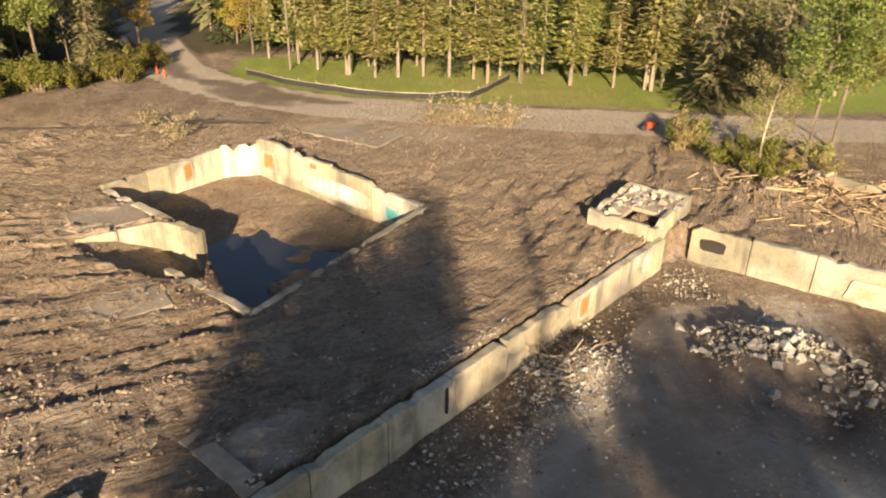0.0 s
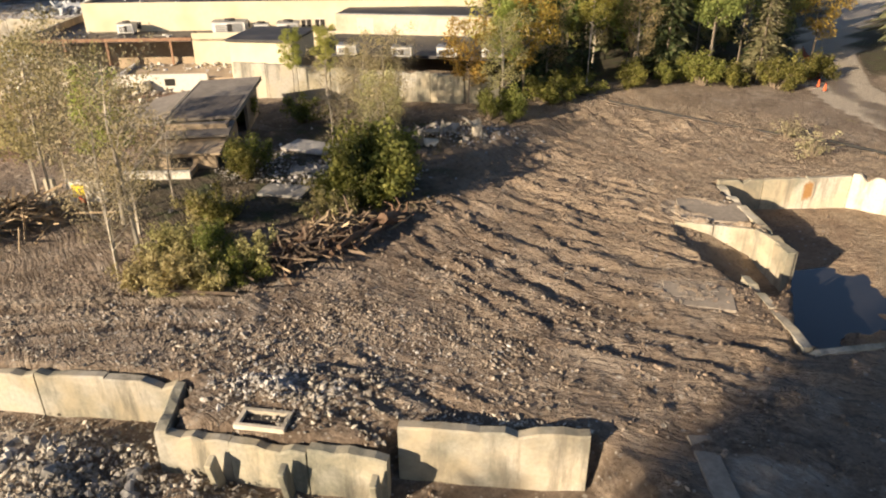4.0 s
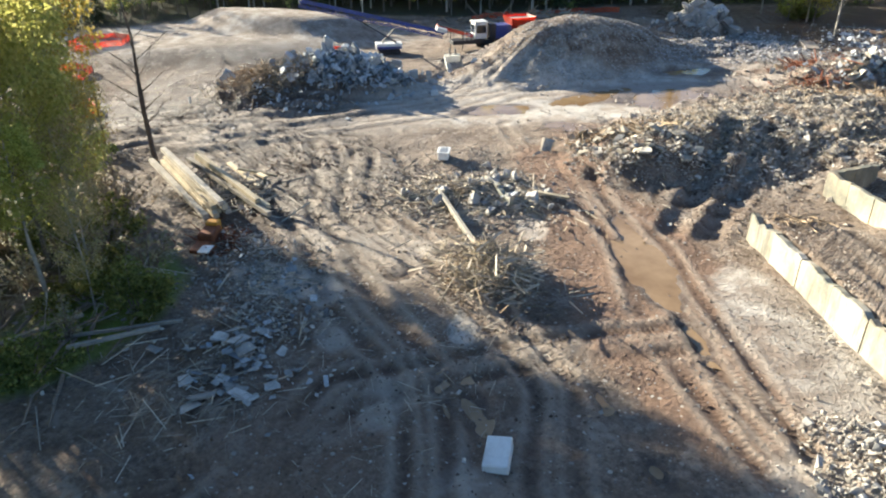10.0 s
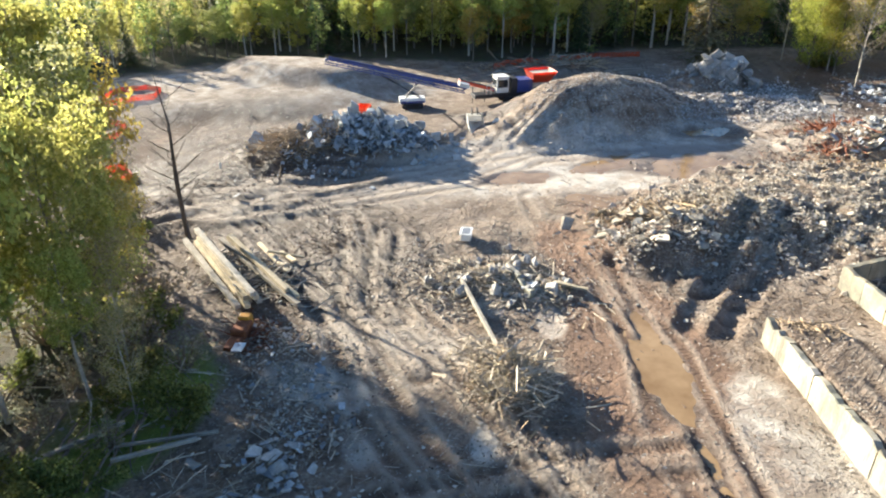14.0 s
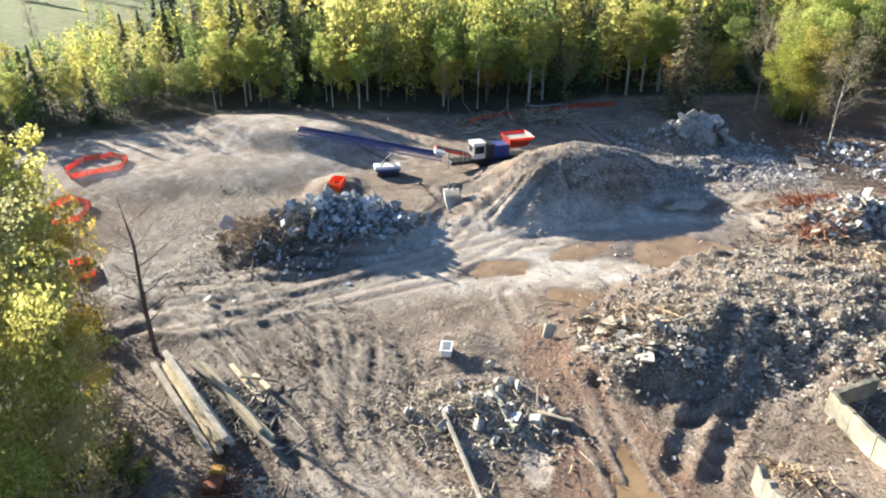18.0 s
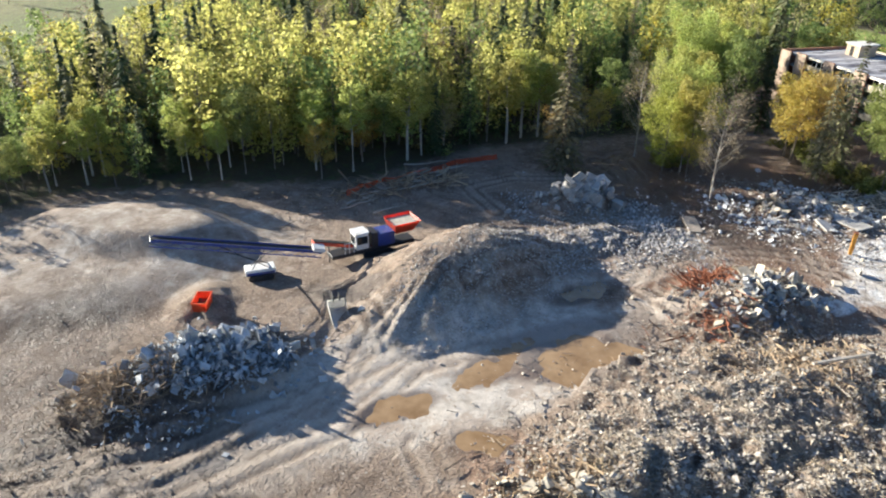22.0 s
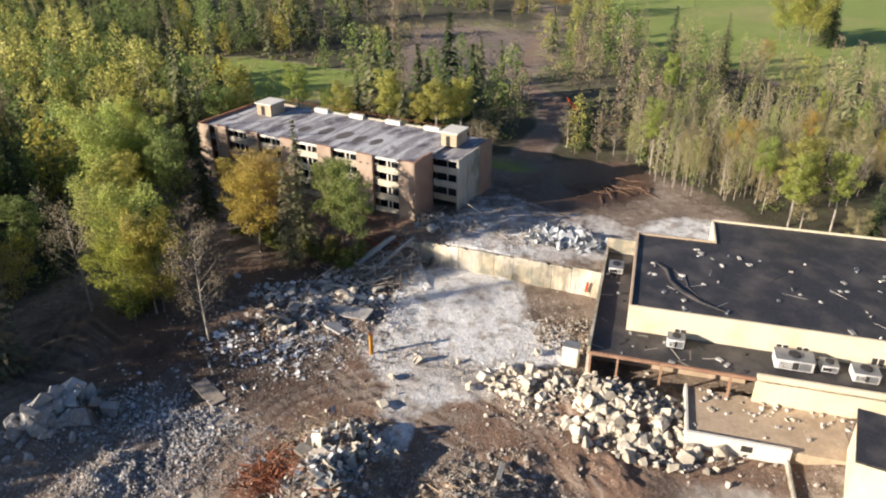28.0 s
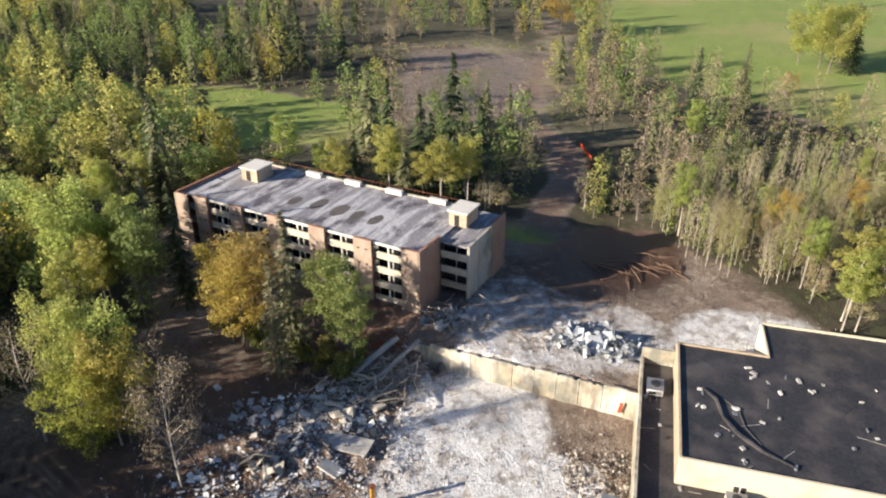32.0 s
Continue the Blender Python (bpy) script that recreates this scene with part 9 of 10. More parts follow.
mesh_fence("safety_fence", [(-41.1, -109.9), (-47.2, -107.2), (-50.2, -110.6), (-49.4, -113.6), (-45.6, -115.0), (-41.6, -112.6), (-41.1, -109.9)], 0.85, "orange safety netting round a pit in the gravel", ORANGE_PAINT)
mesh_fence("safety_fence", [(-33.2, -98.4), (-36.6, -97.6), (-39.6, -101.0), (-38.6, -104.4), (-35.4, -104.6), (-33.0, -101.6)], 0.85, "sagging orange safety netting on the soil", ORANGE_PAINT)
mesh_fence("safety_fence", [(-104, -86), (-112.0, -83.6), (-119.5, -80.6), (-128.7, -78.4), (-136, -73)], 1.0, "sagging orange safety netting along the wood's edge", ORANGE_PAINT, 3.0)
mesh_fence("safety_fence", [(-196, 54), (-206, 61), (-218, 69), (-230, 71.5)], 1.1, "orange safety netting beside the earth track", ORANGE_PAINT, 3.0)
mesh_fence("safety_fence", [(-49.5, 104.5), (-46.6, 99.8), (-43.5, 96.0), (-39.5, 89.0)], 1.0, "orange safety netting beside the gravel road", ORANGE_PAINT, 2.4)


def silt_fence():
    pts = [(-27.4, 87.8), (-22.0, 83.6), (-17.4, 81.1), (-12.6, 79.0), (-7.9, 77.8), (-3.6, 77.4), (0.4, 78.4), (2.4, 81.0), (5.2, 87.6)]
    root = empty("silt_fence", pose(*pts[0], height(*pts[0])), "low black silt fence with a pale top edge along the grass", "fence")
    inv = root.matrix_world.inverted()
    for (ax, ay), (bx, by) in zip(pts[:-1], pts[1:]):
        n = 2
        for k in range(n):
            p0 = (ax + (bx - ax) * k / n, ay + (by - ay) * k / n)
            p1 = (ax + (bx - ax) * (k + 1) / n, ay + (by - ay) * (k + 1) / n)
            m, ln = between((*p0, height(*p0)), (*p1, height(*p1)))
            bm = bmesh.new()
            box(bm, 0, ln, -0.03, 0.03, -0.2, 0.62, inv @ m)
            part("cloth", bm, BLACK_CLOTH, root)
            bm = bmesh.new()
            box(bm, 0.02, ln - 0.02, -0.045, 0.045, 0.622, 0.70, inv @ m)
            part("top_edge", bm, PLANK_GREY, root, "pale folded top edge")
            bm = bmesh.new()
            box(bm, -0.03, 0.03, 0.035, 0.09, -0.2, 0.95, inv @ m)
            part("stake", bm, PLANK_GREY, root)


silt_fence()


def cone(x, y):
    root = empty("traffic_cone", pose(x, y, height(x, y)), "small orange traffic cone beside the gravel road", "cone", "cones along the road")
    part("base", boxed(-0.25, 0.25, -0.25, 0.25, 0, 0.06, bevel=0.02), RUBBER, root)
    bm = bmesh.new()
    tube(bm, [(0, 0, 0.06), (0, 0, 0.9)], [0.2, 0.05], 10)
    part("body", bm, ORANGE_PAINT, root)


for x, y in ((-38.0, 86.2), (-36.6, 84.9), (-40.6, 89.2), (-45.6, 98.4)):
    cone(x, y)


def lying(name, x, y, m_local, sx, sy, sz, material, label, category, bevel=0.04):
    ob = finish(boxed(-sx, sx, -sy, sy, -sz, sz, bevel=bevel), name, material)
    ob.matrix_world = pose(x, y, height(x, y)) @ m_local
    return tagged(ob, label, category)


lying("concrete_block", -17.9, -13.7, pose(0, 0, 0.28, 6, 4, 30), 0.95, 0.6, 0.34, WHITE_PAINT, "single white concrete block lying in the mud", "block", 0.06)
lying("white_sheet", -41.6, -30.8, pose(0, 0, 0.35, 14, -10, 20), 0.8, 0.55, 0.05, WHITE_PAINT, "white metal sheet lying on the rubble", "sheet", 0.01)
tub = empty("white_tub", pose(-45.2, -41.1, height(-45.2, -41.1), 0, 0, 35), "white enamel tub dumped on the rubble", "tub")
part("shell", boxed(-0.8, 0.8, -0.5, 0.5, 0.05, 0.75, bevel=0.08), WHITE_PAINT, tub)
part("rim", boxed(-0.88, 0.88, -0.58, 0.58, 0.752, 0.82, bevel=0.02), WHITE_PAINT, tub)
part("well", boxed(-0.66, 0.66, -0.38, 0.38, 0.822, 0.835), STEEL, tub, "grey hollow of the tub")

# the white digger bucket left against the stone pile
bk = empty("digger_bucket", pose(-71.2, -61.8, height(-72.6, -63.6) + 0.1, 0, 0, 229) @ Matrix.Diagonal((1.45, 1.1, 0.8, 1)), "pale worn steel digger bucket leaning on the stone pile", "bucket")
bm = bmesh.new()
prof = [(0.0, 0.0), (1.5, 0.1), (2.5, 0.7), (2.9, 1.5), (2.6, 2.1)]
L0, R0 = [bm.verts.new((x, -1.0, z)) for x, z in prof], [bm.verts.new((x, 1.0, z)) for x, z in prof]
for k in range(4):
    bm.faces.new((L0[k], R0[k], R0[k + 1], L0[k + 1]))
bm.faces.new(L0)
bm.faces.new(list(reversed(R0)))
bmesh.ops.solidify(bm, geom=list(bm.faces), thickness=0.09)
part("shell", bm, WHITE_PAINT, bk)
for k in range(4):
    part("tooth", boxed(-0.35, 0.02, -0.9 + k * 0.55, -0.72 + k * 0.55, 0.0, 0.12), STEEL, bk)
for y in (-0.35, 0.35):
    part("ear", boxed(2.2, 2.9, y - 0.06, y + 0.06, 2.0, 3.0), DARK_STEEL, bk, "dark hinge ear")

# big timbers by the bank
def timber(x0, y0, x1, y1, z0, z1, w, h, label, mat=PLANK):
    m, ln = between((x0, y0, height(x0, y0) + z0), (x1, y1, height(x1, y1) + z1))
    root = empty("timber_beam", m, label, "beam", "long timbers by the bank")
    n = max(1, round(w / 0.35))
    for k in range(n):
        y = -w / 2 + w * (k + 0.5) / n
        part("board", boxed(random.Random(k * 3 + int(x0 * 7)).uniform(0, 0.7), ln - random.Random(k * 5 + 1).uniform(0, 0.8), y - w / n * 0.46, y + w / n * 0.46, -h, h, bevel=0.02), mat, root)
    return root


for k, (off, z) in enumerate(((0.0, 0.5), (0.55, 0.55), (1.1, 0.5), (1.65, 0.45), (0.25, 0.95), (0.85, 0.95), (0.5, 1.35))):
    timber(-27.4 + off, -59.2 + 0.5 * (k % 3), -24.7 + off, -45.4 - 0.6 * (k % 2), z + 0.75, z + 0.1, 0.5, 0.2, "long squared timber in a sunlit bundle on the debris", PLANK if k % 3 else PLANK_GREY)
for k, (off, z) in enumerate(((0.0, 0.5), (0.55, 0.55), (0.25, 0.95))):
    timber(-28.0 - off, -57.0 + 0.7 * k, -26.6 - off, -42.7 - 0.9 * k, z + 0.8, z + 0.0, 0.46, 0.2, "long pale timber beam of the second bundle", PLANK if k else PLANK_GREY)
timber(-30.6, -54.6, -29.4, -48.0, 0.9, 0.3, 0.45, 0.1, "broken yellow board ends")
timber(-31.4, -52.4, -30.6, -48.6, 0.3, 0.7, 0.5, 0.1, "short broken timber boards")
timber(-29.6, -52.0, -32.4, -49.6, 0.7, 0.3, 0.3, 0.1, "short broken timber boards")
timber(-24.5, -49.5, -28.8, -50.5, 0.3, 0.3, 0.3, 0.12, "short crosswise timber on the debris", PLANK_GREY)
timber(-12.8, -34.3, -8.2, -36.5, 0.5, 0.5, 0.25, 0.12, "grey log lying on the bank", PLANK_GREY)
timber(-10.8, -39.2, -5.0, -39.9, 0.5, 0.4, 0.25, 0.12, "grey log lying on the bank", PLANK_GREY)
timber(-14.2, -33.8, -9.0, -37.8, 0.4, 0.4, 0.22, 0.1, "grey log lying on the bank", PLANK_GREY)
timber(-38.6, -36.0, -32.0, -26.0, 0.3, 0.3, 0.3, 0.12, "long grey board in the rubble", PLANK_GREY)
timber(-43.5, -29.8, -44.6, -26.8, 0.4, 0.5, 0.4, 0.1, "pale board on the rubble", PLANK)
timber(-95, -6, -88, -12, 1.0, 1.2, 0.35, 0.14, "grey timber lying on the heap", PLANK_GREY)
timber(-100.5, 0.5, -96.0, -2.2, 0.6, 0.7, 0.6, 0.25, "pale concrete beam lying on the heap", CONCRETE_PALE)
timber(-151.5, -9.0, -155.5, 1.0, 0.4, 2.2, 0.8, 0.3, "broken concrete beam leaning on the slope", CONCRETE_GREY)
timber(-148.5, -6.0, -153.2, 4.0, 0.4, 2.4, 0.5, 0.25, "broken concrete beam leaning on the slope", CONCRETE_GREY)

# orange-brown tank wreck among the bank's debris
tank = empty("rusty_tank", pose(-20.8, -42.4, height(-20.8, -42.4) + 0.1, 0, 0, 38), "crumpled orange and rusty machine casing on the debris", "wreck")
part("casing", boxed(-1.6, 0.2, -0.6, 0.6, 0, 0.9, bevel=0.12), RUST, tank)
part("cover", boxed(-2.1, -1.3, -0.5, 0.45, 0.1, 1.15, bevel=0.1), YELLOW_PAINT, tank, "orange-yellow cover")
part("panel", boxed(0.3, 1.9, -0.55, 0.5, 0.2, 0.5, bevel=0.05), RUST, tank)
part("sheet", boxed(1.2, 2.3, 0.2, 1.0, 0.5, 0.6, bevel=0.02), WHITE_PAINT, tank, "white sheet scrap")

# small foundation in the yard
wall_run("wall_foundation", [(-38.6, -35.8), (-42.6, -34.2)], -0.3, 0.9, 0.4, CONCRETE_W, "low broken foundation wall among splinters", 31, 2.2, jag=0.12)
wall_run("wall_foundation_side", [(-38.6, -35.8), (-34.5, -29.5)], -0.3, 0.8, 0.35, CONCRETE_W, "low broken foundation wall among splinters", 32, 2.4, jag=0.15)
wall_run("wall_foundation_end", [(-42.6, -34.2), (-40.4, -29.8)], -0.3, 1.3, 0.45, CONCRETE_W, "stub of a foundation wall in the rubble", 33, 2.4, jag=0.12)

post = empty("marker_post", pose(-127.2, -9.6, height(-127.2, -9.6), 0, 4, 0), "leaning orange-brown timber post in the rubble", "post")
part("shaft", boxed(-0.28, 0.28, -0.28, 0.28, -0.3, 3.6, bevel=0.06), YELLOW_PAINT, post)
part("cap", boxed(-0.34, 0.34, -0.34, 0.34, 3.602, 3.75, bevel=0.03), RUST, post)
hang = finish(boxed(-0.22, 0.22, -0.1, 0.1, 0, 2.0, bevel=0.05), "red_pipe", RED_PAINT)
hang.matrix_world = pose(-132.4, 27.6, 0.9, 4, 8, 49)
tagged(hang, "short red pipe standing against the terrace wall", "pipe")
white_box = empty("white_cabinet", pose(-116.4, 17.0, height(-116.4, 17.0), 0, 0, 50), "white sheet-metal cabinet beside the hall's corner", "cabinet")
part("body", boxed(-1.1, 1.1, -0.8, 0.8, 0, 3.2, bevel=0.04), OFFWHITE, white_box)
part("top", boxed(-1.16, 1.16, -0.86, 0.86, 3.202, 3.3), STEEL, white_box)
part("door", boxed(-0.9, 0.9, -0.85, -0.803, 0.2, 2.9), WHITE_PAINT, white_box)

# the concrete chamber on the upper ground
ch = empty("concrete_chamber", pose(12.6, 46.7, 2.2, 0, 0, 55), "low concrete chamber with rubble top and a dark hole", "chamber")
_cw = random.Random(44)
for ax, ay, turn, ln in ((-3.6, -2.4, 0, 7.0), (3.4, -2.37, 90, 4.8), (3.37, 2.4, 180, 6.9), (-3.57, 2.37, 270, 4.7)):
    for k in range(2):
        bm = panel_mesh(ln / 2 - 0.02, -1.6, 1.15 - 0.1 * k, 0.42, _cw, 0.14, 0.0)
        bmesh.ops.transform(bm, matrix=pose(ax, ay, 0, 0, 0, turn) @ pose(k * ln / 2, 0.01 * k, 0), verts=bm.verts)
        part("wall", bm, CONCRETE_PALE, ch)
part("lid", boxed(-0.7, 2.95, -1.95, 1.95, 0.55, 0.85, bevel=0.06), RUBBLE_TAN, ch, "soil-covered lid strewn with rubble")
part("lid", boxed(-3.1, -0.72, 0.3, 1.95, 0.5, 0.8, bevel=0.06), RUBBLE_TAN, ch)
part("hole", boxed(-3.1, -0.75, -1.9, 0.25, 0.1, 0.2), SHADE_BLACK, ch, "hole in the top, painted near-black as shade")
_cr = random.Random(8)
_chunk = BLOCKS_GREY + BLOCKS_PALE
for k in range(120):
    ob = new("stone", (SLABS_GREY if k % 3 else BLOCKS_PALE)[k % 6])
    ob.parent = ch
    s = 0.12 * (0.55 / 0.12) ** (_cr.random() ** 2)
    far_half = k % 4
    ob.matrix_basis = pose(_cr.uniform(-0.6, 2.9) if far_half else _cr.uniform(-3.0, -0.8), _cr.uniform(-1.8, 1.8) if far_half else _cr.uniform(0.4, 1.8), 0.86 + 0.2 * s, _cr.uniform(-25, 25), _cr.uniform(-25, 25), _cr.uniform(0, 360)) @ Matrix.Diagonal((s, s, s, 1))

# flat slabs on the upper ground
def ground_slab(x, y, turn, sx, sy, label, up=0.02, mat=DUSTY_SLAB, tilt=(0, 0)):
    ob = finish(boxed(-sx, sx, -sy, sy, -0.12, 0.12, bevel=0.03), "concrete_slab", mat)
    ob.matrix_world = pose(x, y, height(x, y) + up, tilt[0], tilt[1], turn)
    tagged(ob, label, "slab", "slabs on the upper ground")


ground_slab(-9.3, 21.0, -39, 2.3, 0.5, "dusty concrete slab sunk level with the soil", 0.07)
ground_slab(-17.9, 32.5, 38, 1.9, 1.3, "dusty concrete slab beside the basin", -0.17)
ground_slab(-24.6, 44.0, 40, 2.3, 1.9, "dusty concrete platform beside the basin", -0.09)
ground_slab(-10.5, 64.0, -28, 4.2, 2.2, "pale concrete slab behind the basin", 0.02)
ground_slab(-46.8, 21.5, 40, 1.8, 1.1, "dusty concrete slab in the shade of the shrubs", 0.06, CONCRETE_GREY)
ground_slab(-54.6, 28.0, 30, 2.2, 1.4, "dusty concrete slab beside the derelict house", 0.06, CONCRETE_GREY)
ground_slab(-49.6, 25.0, 60, 1.4, 0.8, "broken concrete slab in the shade of the shrubs", 0.06, CONCRETE_GREY)
ground_slab(-22.0, -0.5, 30, 1.4, 1.0, "bluish concrete slab sunk in the mud", -0.08, DUSTY_SLAB)

ground_slab(-138.2, -10.6, 52, 3.4, 1.5, "large grey slab lying flat in the rubble before the terrace", 0.2, CONCRETE_GREY, (3, -4))
ground_slab(-134.2, -13.6, 40, 1.6, 1.0, "broken grey slab tilted in the rubble", 0.3, CONCRETE_GREY, (-8, 10))
ground_slab(-124.8, -32.4, 25, 3.0, 1.1, "dusty slab half buried before the heap", 0.06, DUSTY_SLAB)

# paint marks on the walls
def wall_mark(name, a, b, f, z, w, h, mat, label, thick=0.03, out=0.06):
    (ax, ay), (bx, by) = a, b
    turn = math.degrees(math.atan2(by - ay, bx - ax))
    ln = math.hypot(bx - ax, by - ay)
    bm = bmesh.new()
    rng = random.Random(int(f * 1000) + int(w * 10))
    n = 12
    fr, bk_ = [], []
    for k in range(n):
        t = 2 * math.pi * k / n
        px = math.copysign(abs(math.cos(t)) ** 0.5, math.cos(t)) * w / 2 * rng.uniform(0.85, 1.08)
        pz = math.copysign(abs(math.sin(t)) ** 0.5, math.sin(t)) * h / 2 * rng.uniform(0.85, 1.08)
        fr.append(bm.verts.new((px, -thick, pz)))
        bk_.append(bm.verts.new((px, 0, pz)))
    bm.faces.new(fr)
    for k in range(n):
        bm.faces.new((fr[k], bk_[k], bk_[(k + 1) % n], fr[(k + 1) % n]))
    ob = finish(bm, name, mat)
    ob.matrix_world = pose(ax, ay, 0, 0, 0, turn) @ pose(ln * f, -out, z)
    tagged(ob, label, "paint mark", "", "structure")


BACK = ((-18.3, 59.2), (-3.2, 46.8))
wall_mark("paint_mark", *BACK, 0.52, 1.15, 8.6, 1.7, WHITEWASH, "worn whitewash along the foot of the basin wall", out=0.055)
wall_mark("paint_mark", *BACK, 0.86, 0.95, 2.3, 1.7, GRAFFITI_TEAL, "faded teal spray paint at the end of the basin wall", out=0.06)
for k, f in enumerate((0.34, 0.385, 0.42, 0.465, 0.50, 0.55)):
    wall_mark("paint_mark", *BACK, f, 1.5 - 0.05 * k, 0.42, 1.1 - 0.1 * (k % 3), GRAFFITI_BLUE, "pale blue spray-painted stroke on the basin wall", out=0.095)
wall_mark("paint_mark", *BACK, 0.09, 1.5, 2.2, 2.0, SPRAY_ORANGE, "rusty orange stain on the basin wall")
wall_mark("paint_mark", *BACK, 0.40, 2.55, 1.3, 0.7, SPRAY_ORANGE, "faint rusty patch near the top of the basin wall", out=0.05)
wall_mark("paint_mark", (-27.3, 49.2), (-21.3, 58.4), 0.68, 1.35, 1.05, 1.9, SPRAY_ORANGE, "ochre band down the basin wall")
EAST = ((-8.4, 17.4), (13.4, 42.7))
wall_mark("paint_mark", *EAST, 0.71, 1.45, 1.3, 1.7, SPRAY_ORANGE, "square orange-brown patch on the retaining wall")
wall_mark("paint_mark", *EAST, 0.93, 1.5, 1.3, 1.5, GRAFFITI_BLUE, "pale blue-white patch on the retaining wall")
wall_mark("paint_mark", *EAST, 0.36, 1.3, 0.22, 1.6, SHADE_BLACK, "dark crack down the retaining wall")
wall_mark("paint_mark", *EAST, 0.97, 2.0, 1.0, 0.6, SPRAY_PINK, "rusty patch on the retaining wall")
NORTH = ((15.6, 44.3), (25.6, 38.2))
wall_mark("opening", *NORTH, 0.13, 1.5, 1.7, 0.9, SHADE_BLACK, "dark opening in the wall of the lower yard")
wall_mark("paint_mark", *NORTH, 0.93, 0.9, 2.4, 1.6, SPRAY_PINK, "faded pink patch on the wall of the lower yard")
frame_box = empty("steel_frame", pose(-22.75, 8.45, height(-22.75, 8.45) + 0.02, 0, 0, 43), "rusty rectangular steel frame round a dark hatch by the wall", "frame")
part("hole", boxed(-0.9, 0.9, -0.4, 0.4, 0.0, 0.04), SHADE_BLACK, frame_box, "dark hatch")
for y in (-0.5, 0.5):
    part("bar", boxed(-1.1, 1.1, y - 0.09, y + 0.09, 0, 0.22), CONCRETE_WHITE, frame_box)
for x in (-1.0, 1.0):
    part("bar", boxed(x - 0.09, x + 0.09, -0.409, 0.409, 0, 0.21), CONCRETE_WHITE, frame_box)

# uprooted stumps and logs at the tree island, and a red barrow by the road
def log(x0, y0, x1, y1, z0, z1, r, mat, label, group):
    bm = bmesh.new()
    p0, p1 = Vector((x0, y0, height(x0, y0) + z0)), Vector((x1, y1, height(x1, y1) + z1))
    bend = random.Random(int(x0 * 37 + y0 * 91))
    pts = [p0 + (p1 - p0) * f + Vector([bend.uniform(-0.22, 0.22) for _ in range(3)]) * (1 if 0 < f < 1 else 0) for f in (0, 0.25, 0.5, 0.75, 1)]
    tube(bm, pts, [r * 1.1, r, r * 0.85, r * 0.65, r * 0.35], 7)
    for f in (0.35, 0.6, 0.8):
        s = p0 + (p1 - p0) * f
        tube(bm, [s, s + Vector((bend.uniform(-0.7, 0.7), bend.uniform(-0.7, 0.7), bend.uniform(0.1, 0.7)))], [r * 0.35, r * 0.08], 5)
    tagged(finish(bm, "log", mat), label, "log", group)


_lr = random.Random(12)
for k in range(22):
    a = _lr.uniform(75, 135)
    cx, cy, ln = -36.6 + _lr.uniform(-1.3, 1.3), 19.4 + _lr.uniform(-3.6, 3.6), _lr.uniform(1.4, 3.2)
    log(cx - ln * math.cos(radians(a)), cy - ln * math.sin(radians(a)), cx + ln * math.cos(radians(a)), cy + ln * math.sin(radians(a)), _lr.uniform(0.1, 0.9), _lr.uniform(0.1, 1.1), _lr.uniform(0.06, 0.18), ROOT, "reddish uprooted log in the brush heap", "logs in the brush heap")
stump = empty("tree_stump", pose(-36.6, 24.2, height(-36.6, 24.2) + 0.7, 70, 0, 30), "uprooted reddish tree stump with torn roots", "stump")
bm = bmesh.new()
tube(bm, [(0, 0, -1.2), (0, 0, 0.2), (0, 0, 1.0)], [0.5, 0.42, 0.36], 10)
part("trunk", bm, ROOT, stump)
for k in range(9):
    a = k * 0.7
    bm = bmesh.new()
    tube(bm, [(0.3 * math.cos(a), 0.3 * math.sin(a), -1.0), (0.9 * math.cos(a), 0.9 * math.sin(a), -1.3), (1.4 * math.cos(a + 0.3), 1.4 * math.sin(a + 0.3), -1.1)], [0.14, 0.09, 0.03], 5)
    part("root", bm, ROOT, stump)
for k in range(26):
    a, cx, cy, ln = _lr.uniform(0, 180), -163.5 + _lr.uniform(-5, 5), 49.5 + _lr.uniform(-8, 8), _lr.uniform(1.5, 4.0)
    log(cx - ln * math.cos(radians(a)), cy - ln * math.sin(radians(a)), cx + ln * math.cos(radians(a)), cy + ln * math.sin(radians(a)), 0.2, _lr.uniform(0.1, 0.7), _lr.uniform(0.08, 0.16), ROOT, "reddish log stacked loosely by the earth track", "logs by the earth track")
for k in range(16):
    a, cx, cy, ln = _lr.uniform(20, 60), -8.5 + _lr.uniform(-4.5, 4.5), -37.0 + _lr.uniform(-5, 5), _lr.uniform(1.5, 3.5)
    log(cx - ln * math.cos(radians(a)), cy - ln * math.sin(radians(a)), cx + ln * math.cos(radians(a)), cy + ln * math.sin(radians(a)), 0.2, _lr.uniform(0.1, 0.6), _lr.uniform(0.06, 0.13), TWIG, "grey branch lying on the bank", "branches on the bank")
for k in range(14):
    a, cx, cy, ln = 145 + _lr.uniform(-25, 25), -116 + _lr.uniform(-14, 14), -80 + _lr.uniform(-4, 4), _lr.uniform(2.0, 5.0)
    log(cx - ln * math.cos(radians(a)), cy - ln * math.sin(radians(a)), cx + ln * math.cos(radians(a)), cy + ln * math.sin(radians(a)), 0.3, _lr.uniform(0.1, 1.0), _lr.uniform(0.1, 0.2), BARK_PALE, "felled trunk at the edge of the woods", "felled trunks at the wood's edge")
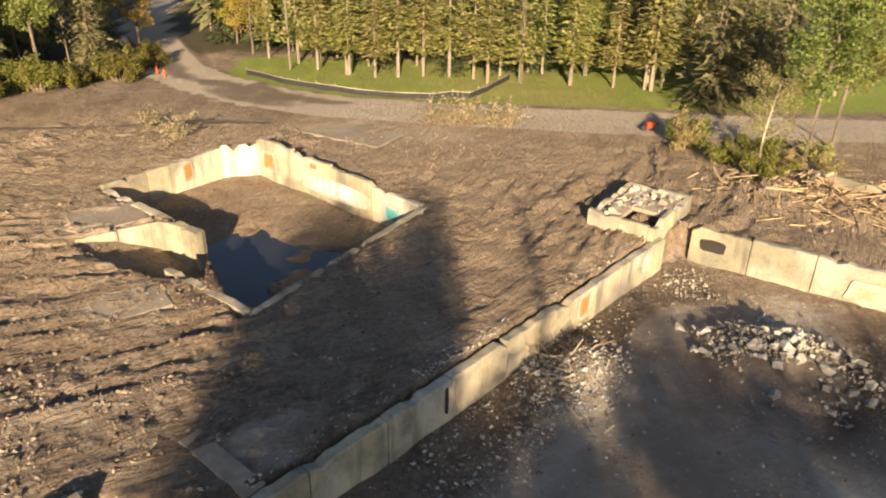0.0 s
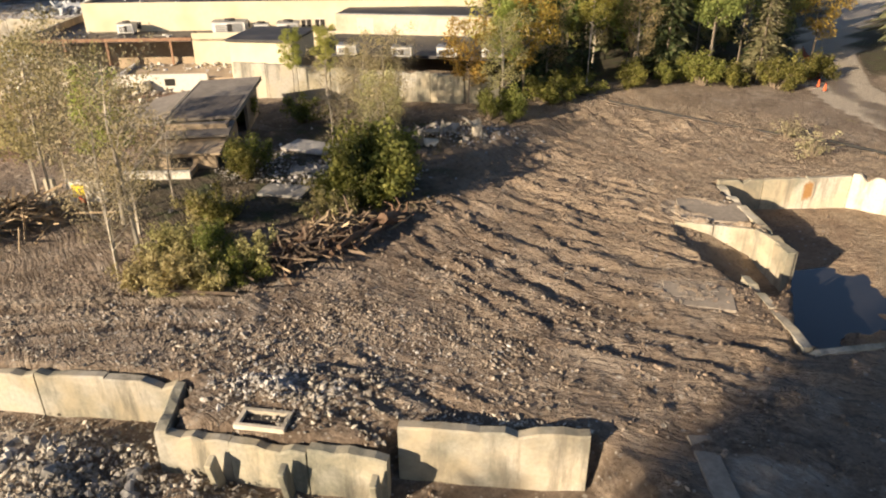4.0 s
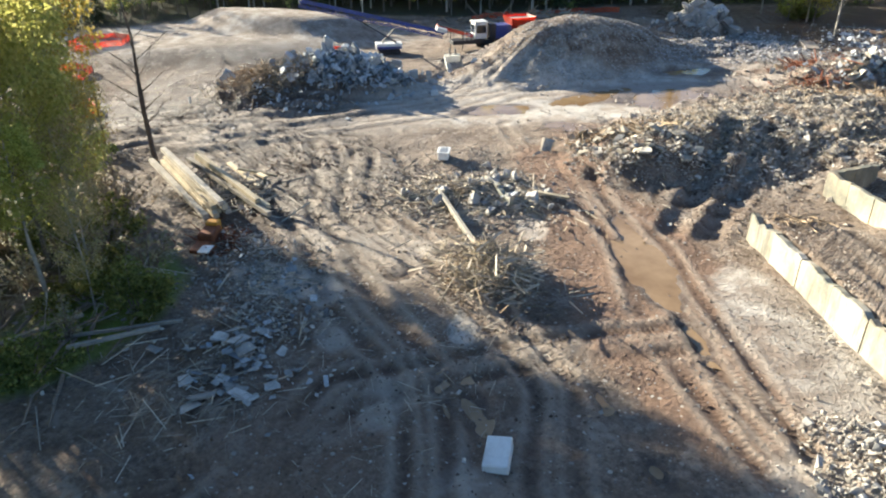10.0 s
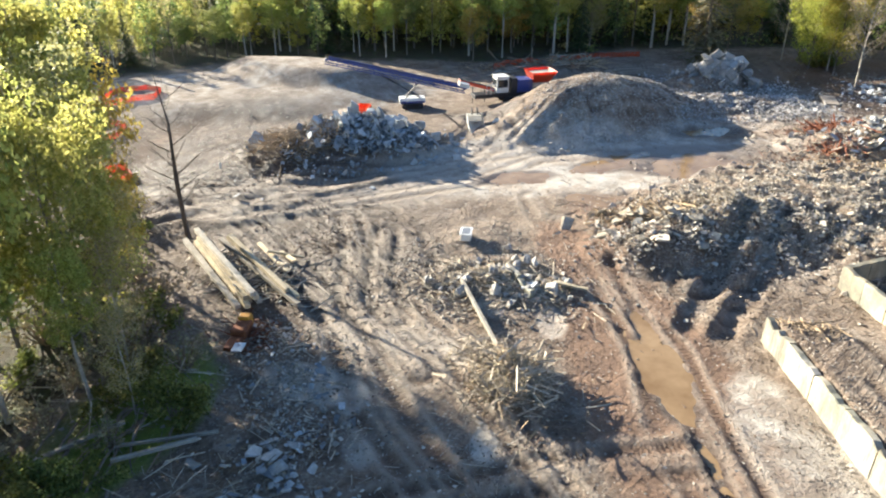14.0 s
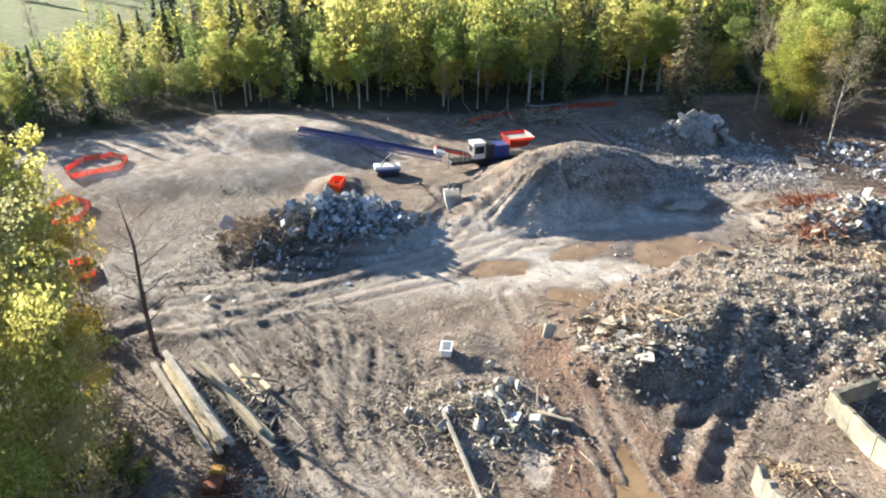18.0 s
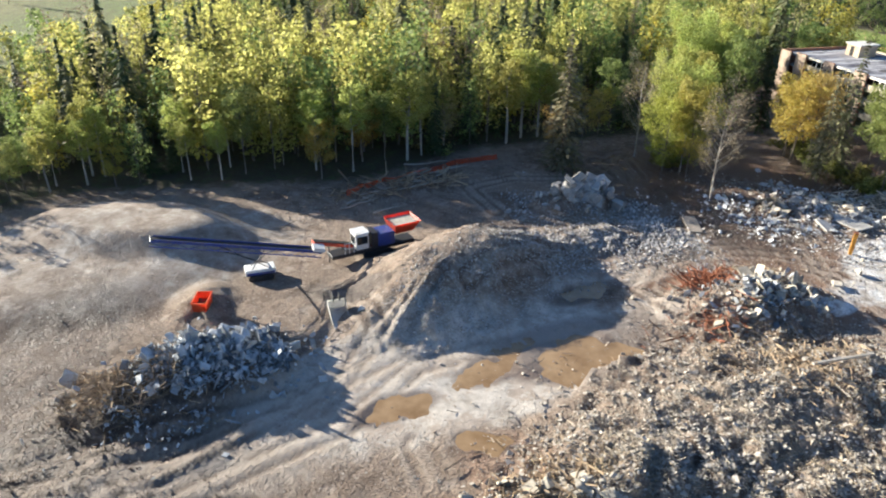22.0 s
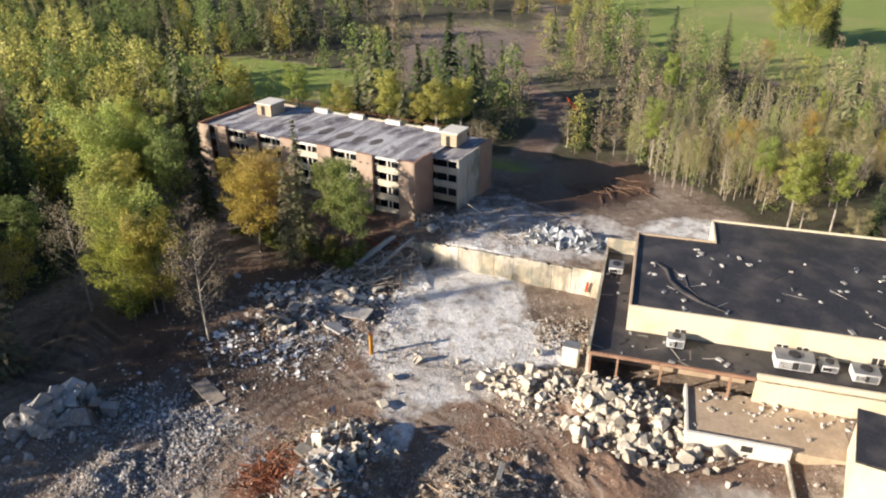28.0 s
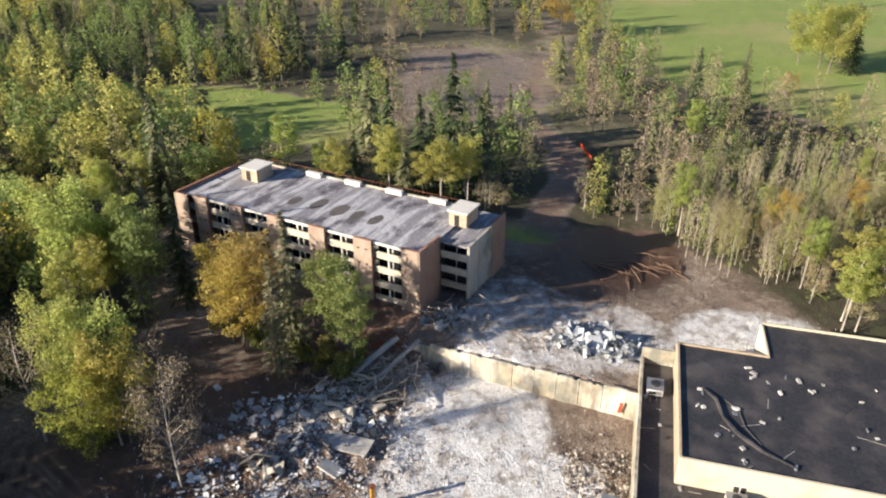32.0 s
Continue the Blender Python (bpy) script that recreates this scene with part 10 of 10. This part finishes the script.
barrow = empty("red_barrow", pose(17.6, 67.4, height(17.6, 67.4), 0, 0, 10) @ Matrix.Diagonal((0.55, 0.55, 0.6, 1)), "small red and black compactor parked beside the road", "machine")
part("body", boxed(-0.2, 1.3, -0.55, 0.55, 0.4, 1.3, bevel=0.08), RED_PAINT, barrow)
part("drum", boxed(-1.3, -0.2, -0.6, 0.6, 0.1, 0.9, bevel=0.2), DARK_STEEL, barrow, "dark steel drum")
part("handle", boxed(1.3, 2.0, -0.4, 0.4, 1.0, 1.1, bevel=0.03), DARK_STEEL, barrow)
crack = bmesh.new()
tube(crack, [(-60 + k * 4.1, 60.5 + 0.62 * k + 0.5 * math.sin(k), height(-60 + k * 4.1, 60.5 + 0.62 * k) + 0.04) for k in range(11)], [0.14] * 11, 6)
tagged(finish(crack, "cable", RUBBER), "dark hose lying across the upper ground", "hose")

# posts of the low platform before the hall
platform = empty("loading_platform", pose(-97.0, 32.0, 0.4, 0, 0, 56.5), "raised concrete platform with a white kerb before the hall", "platform")
part("deck", boxed(-7.5, 13, -4.5, 5.0, -0.6, 1.1, bevel=0.05), TAN_WALL, platform, "worn brown platform floor")
part("kerb", boxed(-7.9, 4.0, -5.0, -4.505, -0.6, 1.75, bevel=0.05), OFFWHITE, platform, "white kerb wall")
part("kerb", boxed(-7.9, -7.505, -4.5, 5.0, -0.6, 1.5, bevel=0.05), OFFWHITE, platform)
part("kerb", boxed(3.6, 3.9, -19.0, -5.01, -0.6, 0.35, bevel=0.05), CONCRETE_PALE, platform, "long low kerb")
_pr = random.Random(19)
for k in range(90):
    ob = new("stone", _chunk[k % len(_chunk)])
    ob.parent = platform
    s = _pr.uniform(0.12, 0.6) * (1.3 if k % 9 == 0 else 1)
    ob.matrix_basis = pose(_pr.uniform(-7.2, 12.5), 5.0 - abs(_pr.gauss(0, 3.2)) % 9, 1.1 + 0.18 * s, _pr.uniform(-20, 20), _pr.uniform(-20, 20), _pr.uniform(0, 360)) @ Matrix.Diagonal((s, s, s, 1))
part("opening", boxed(-1.5, -0.2, -5.02, -4.95, 0.3, 1.2), SHADE_BLACK, platform, "square opening in the kerb, painted near-black as shade")
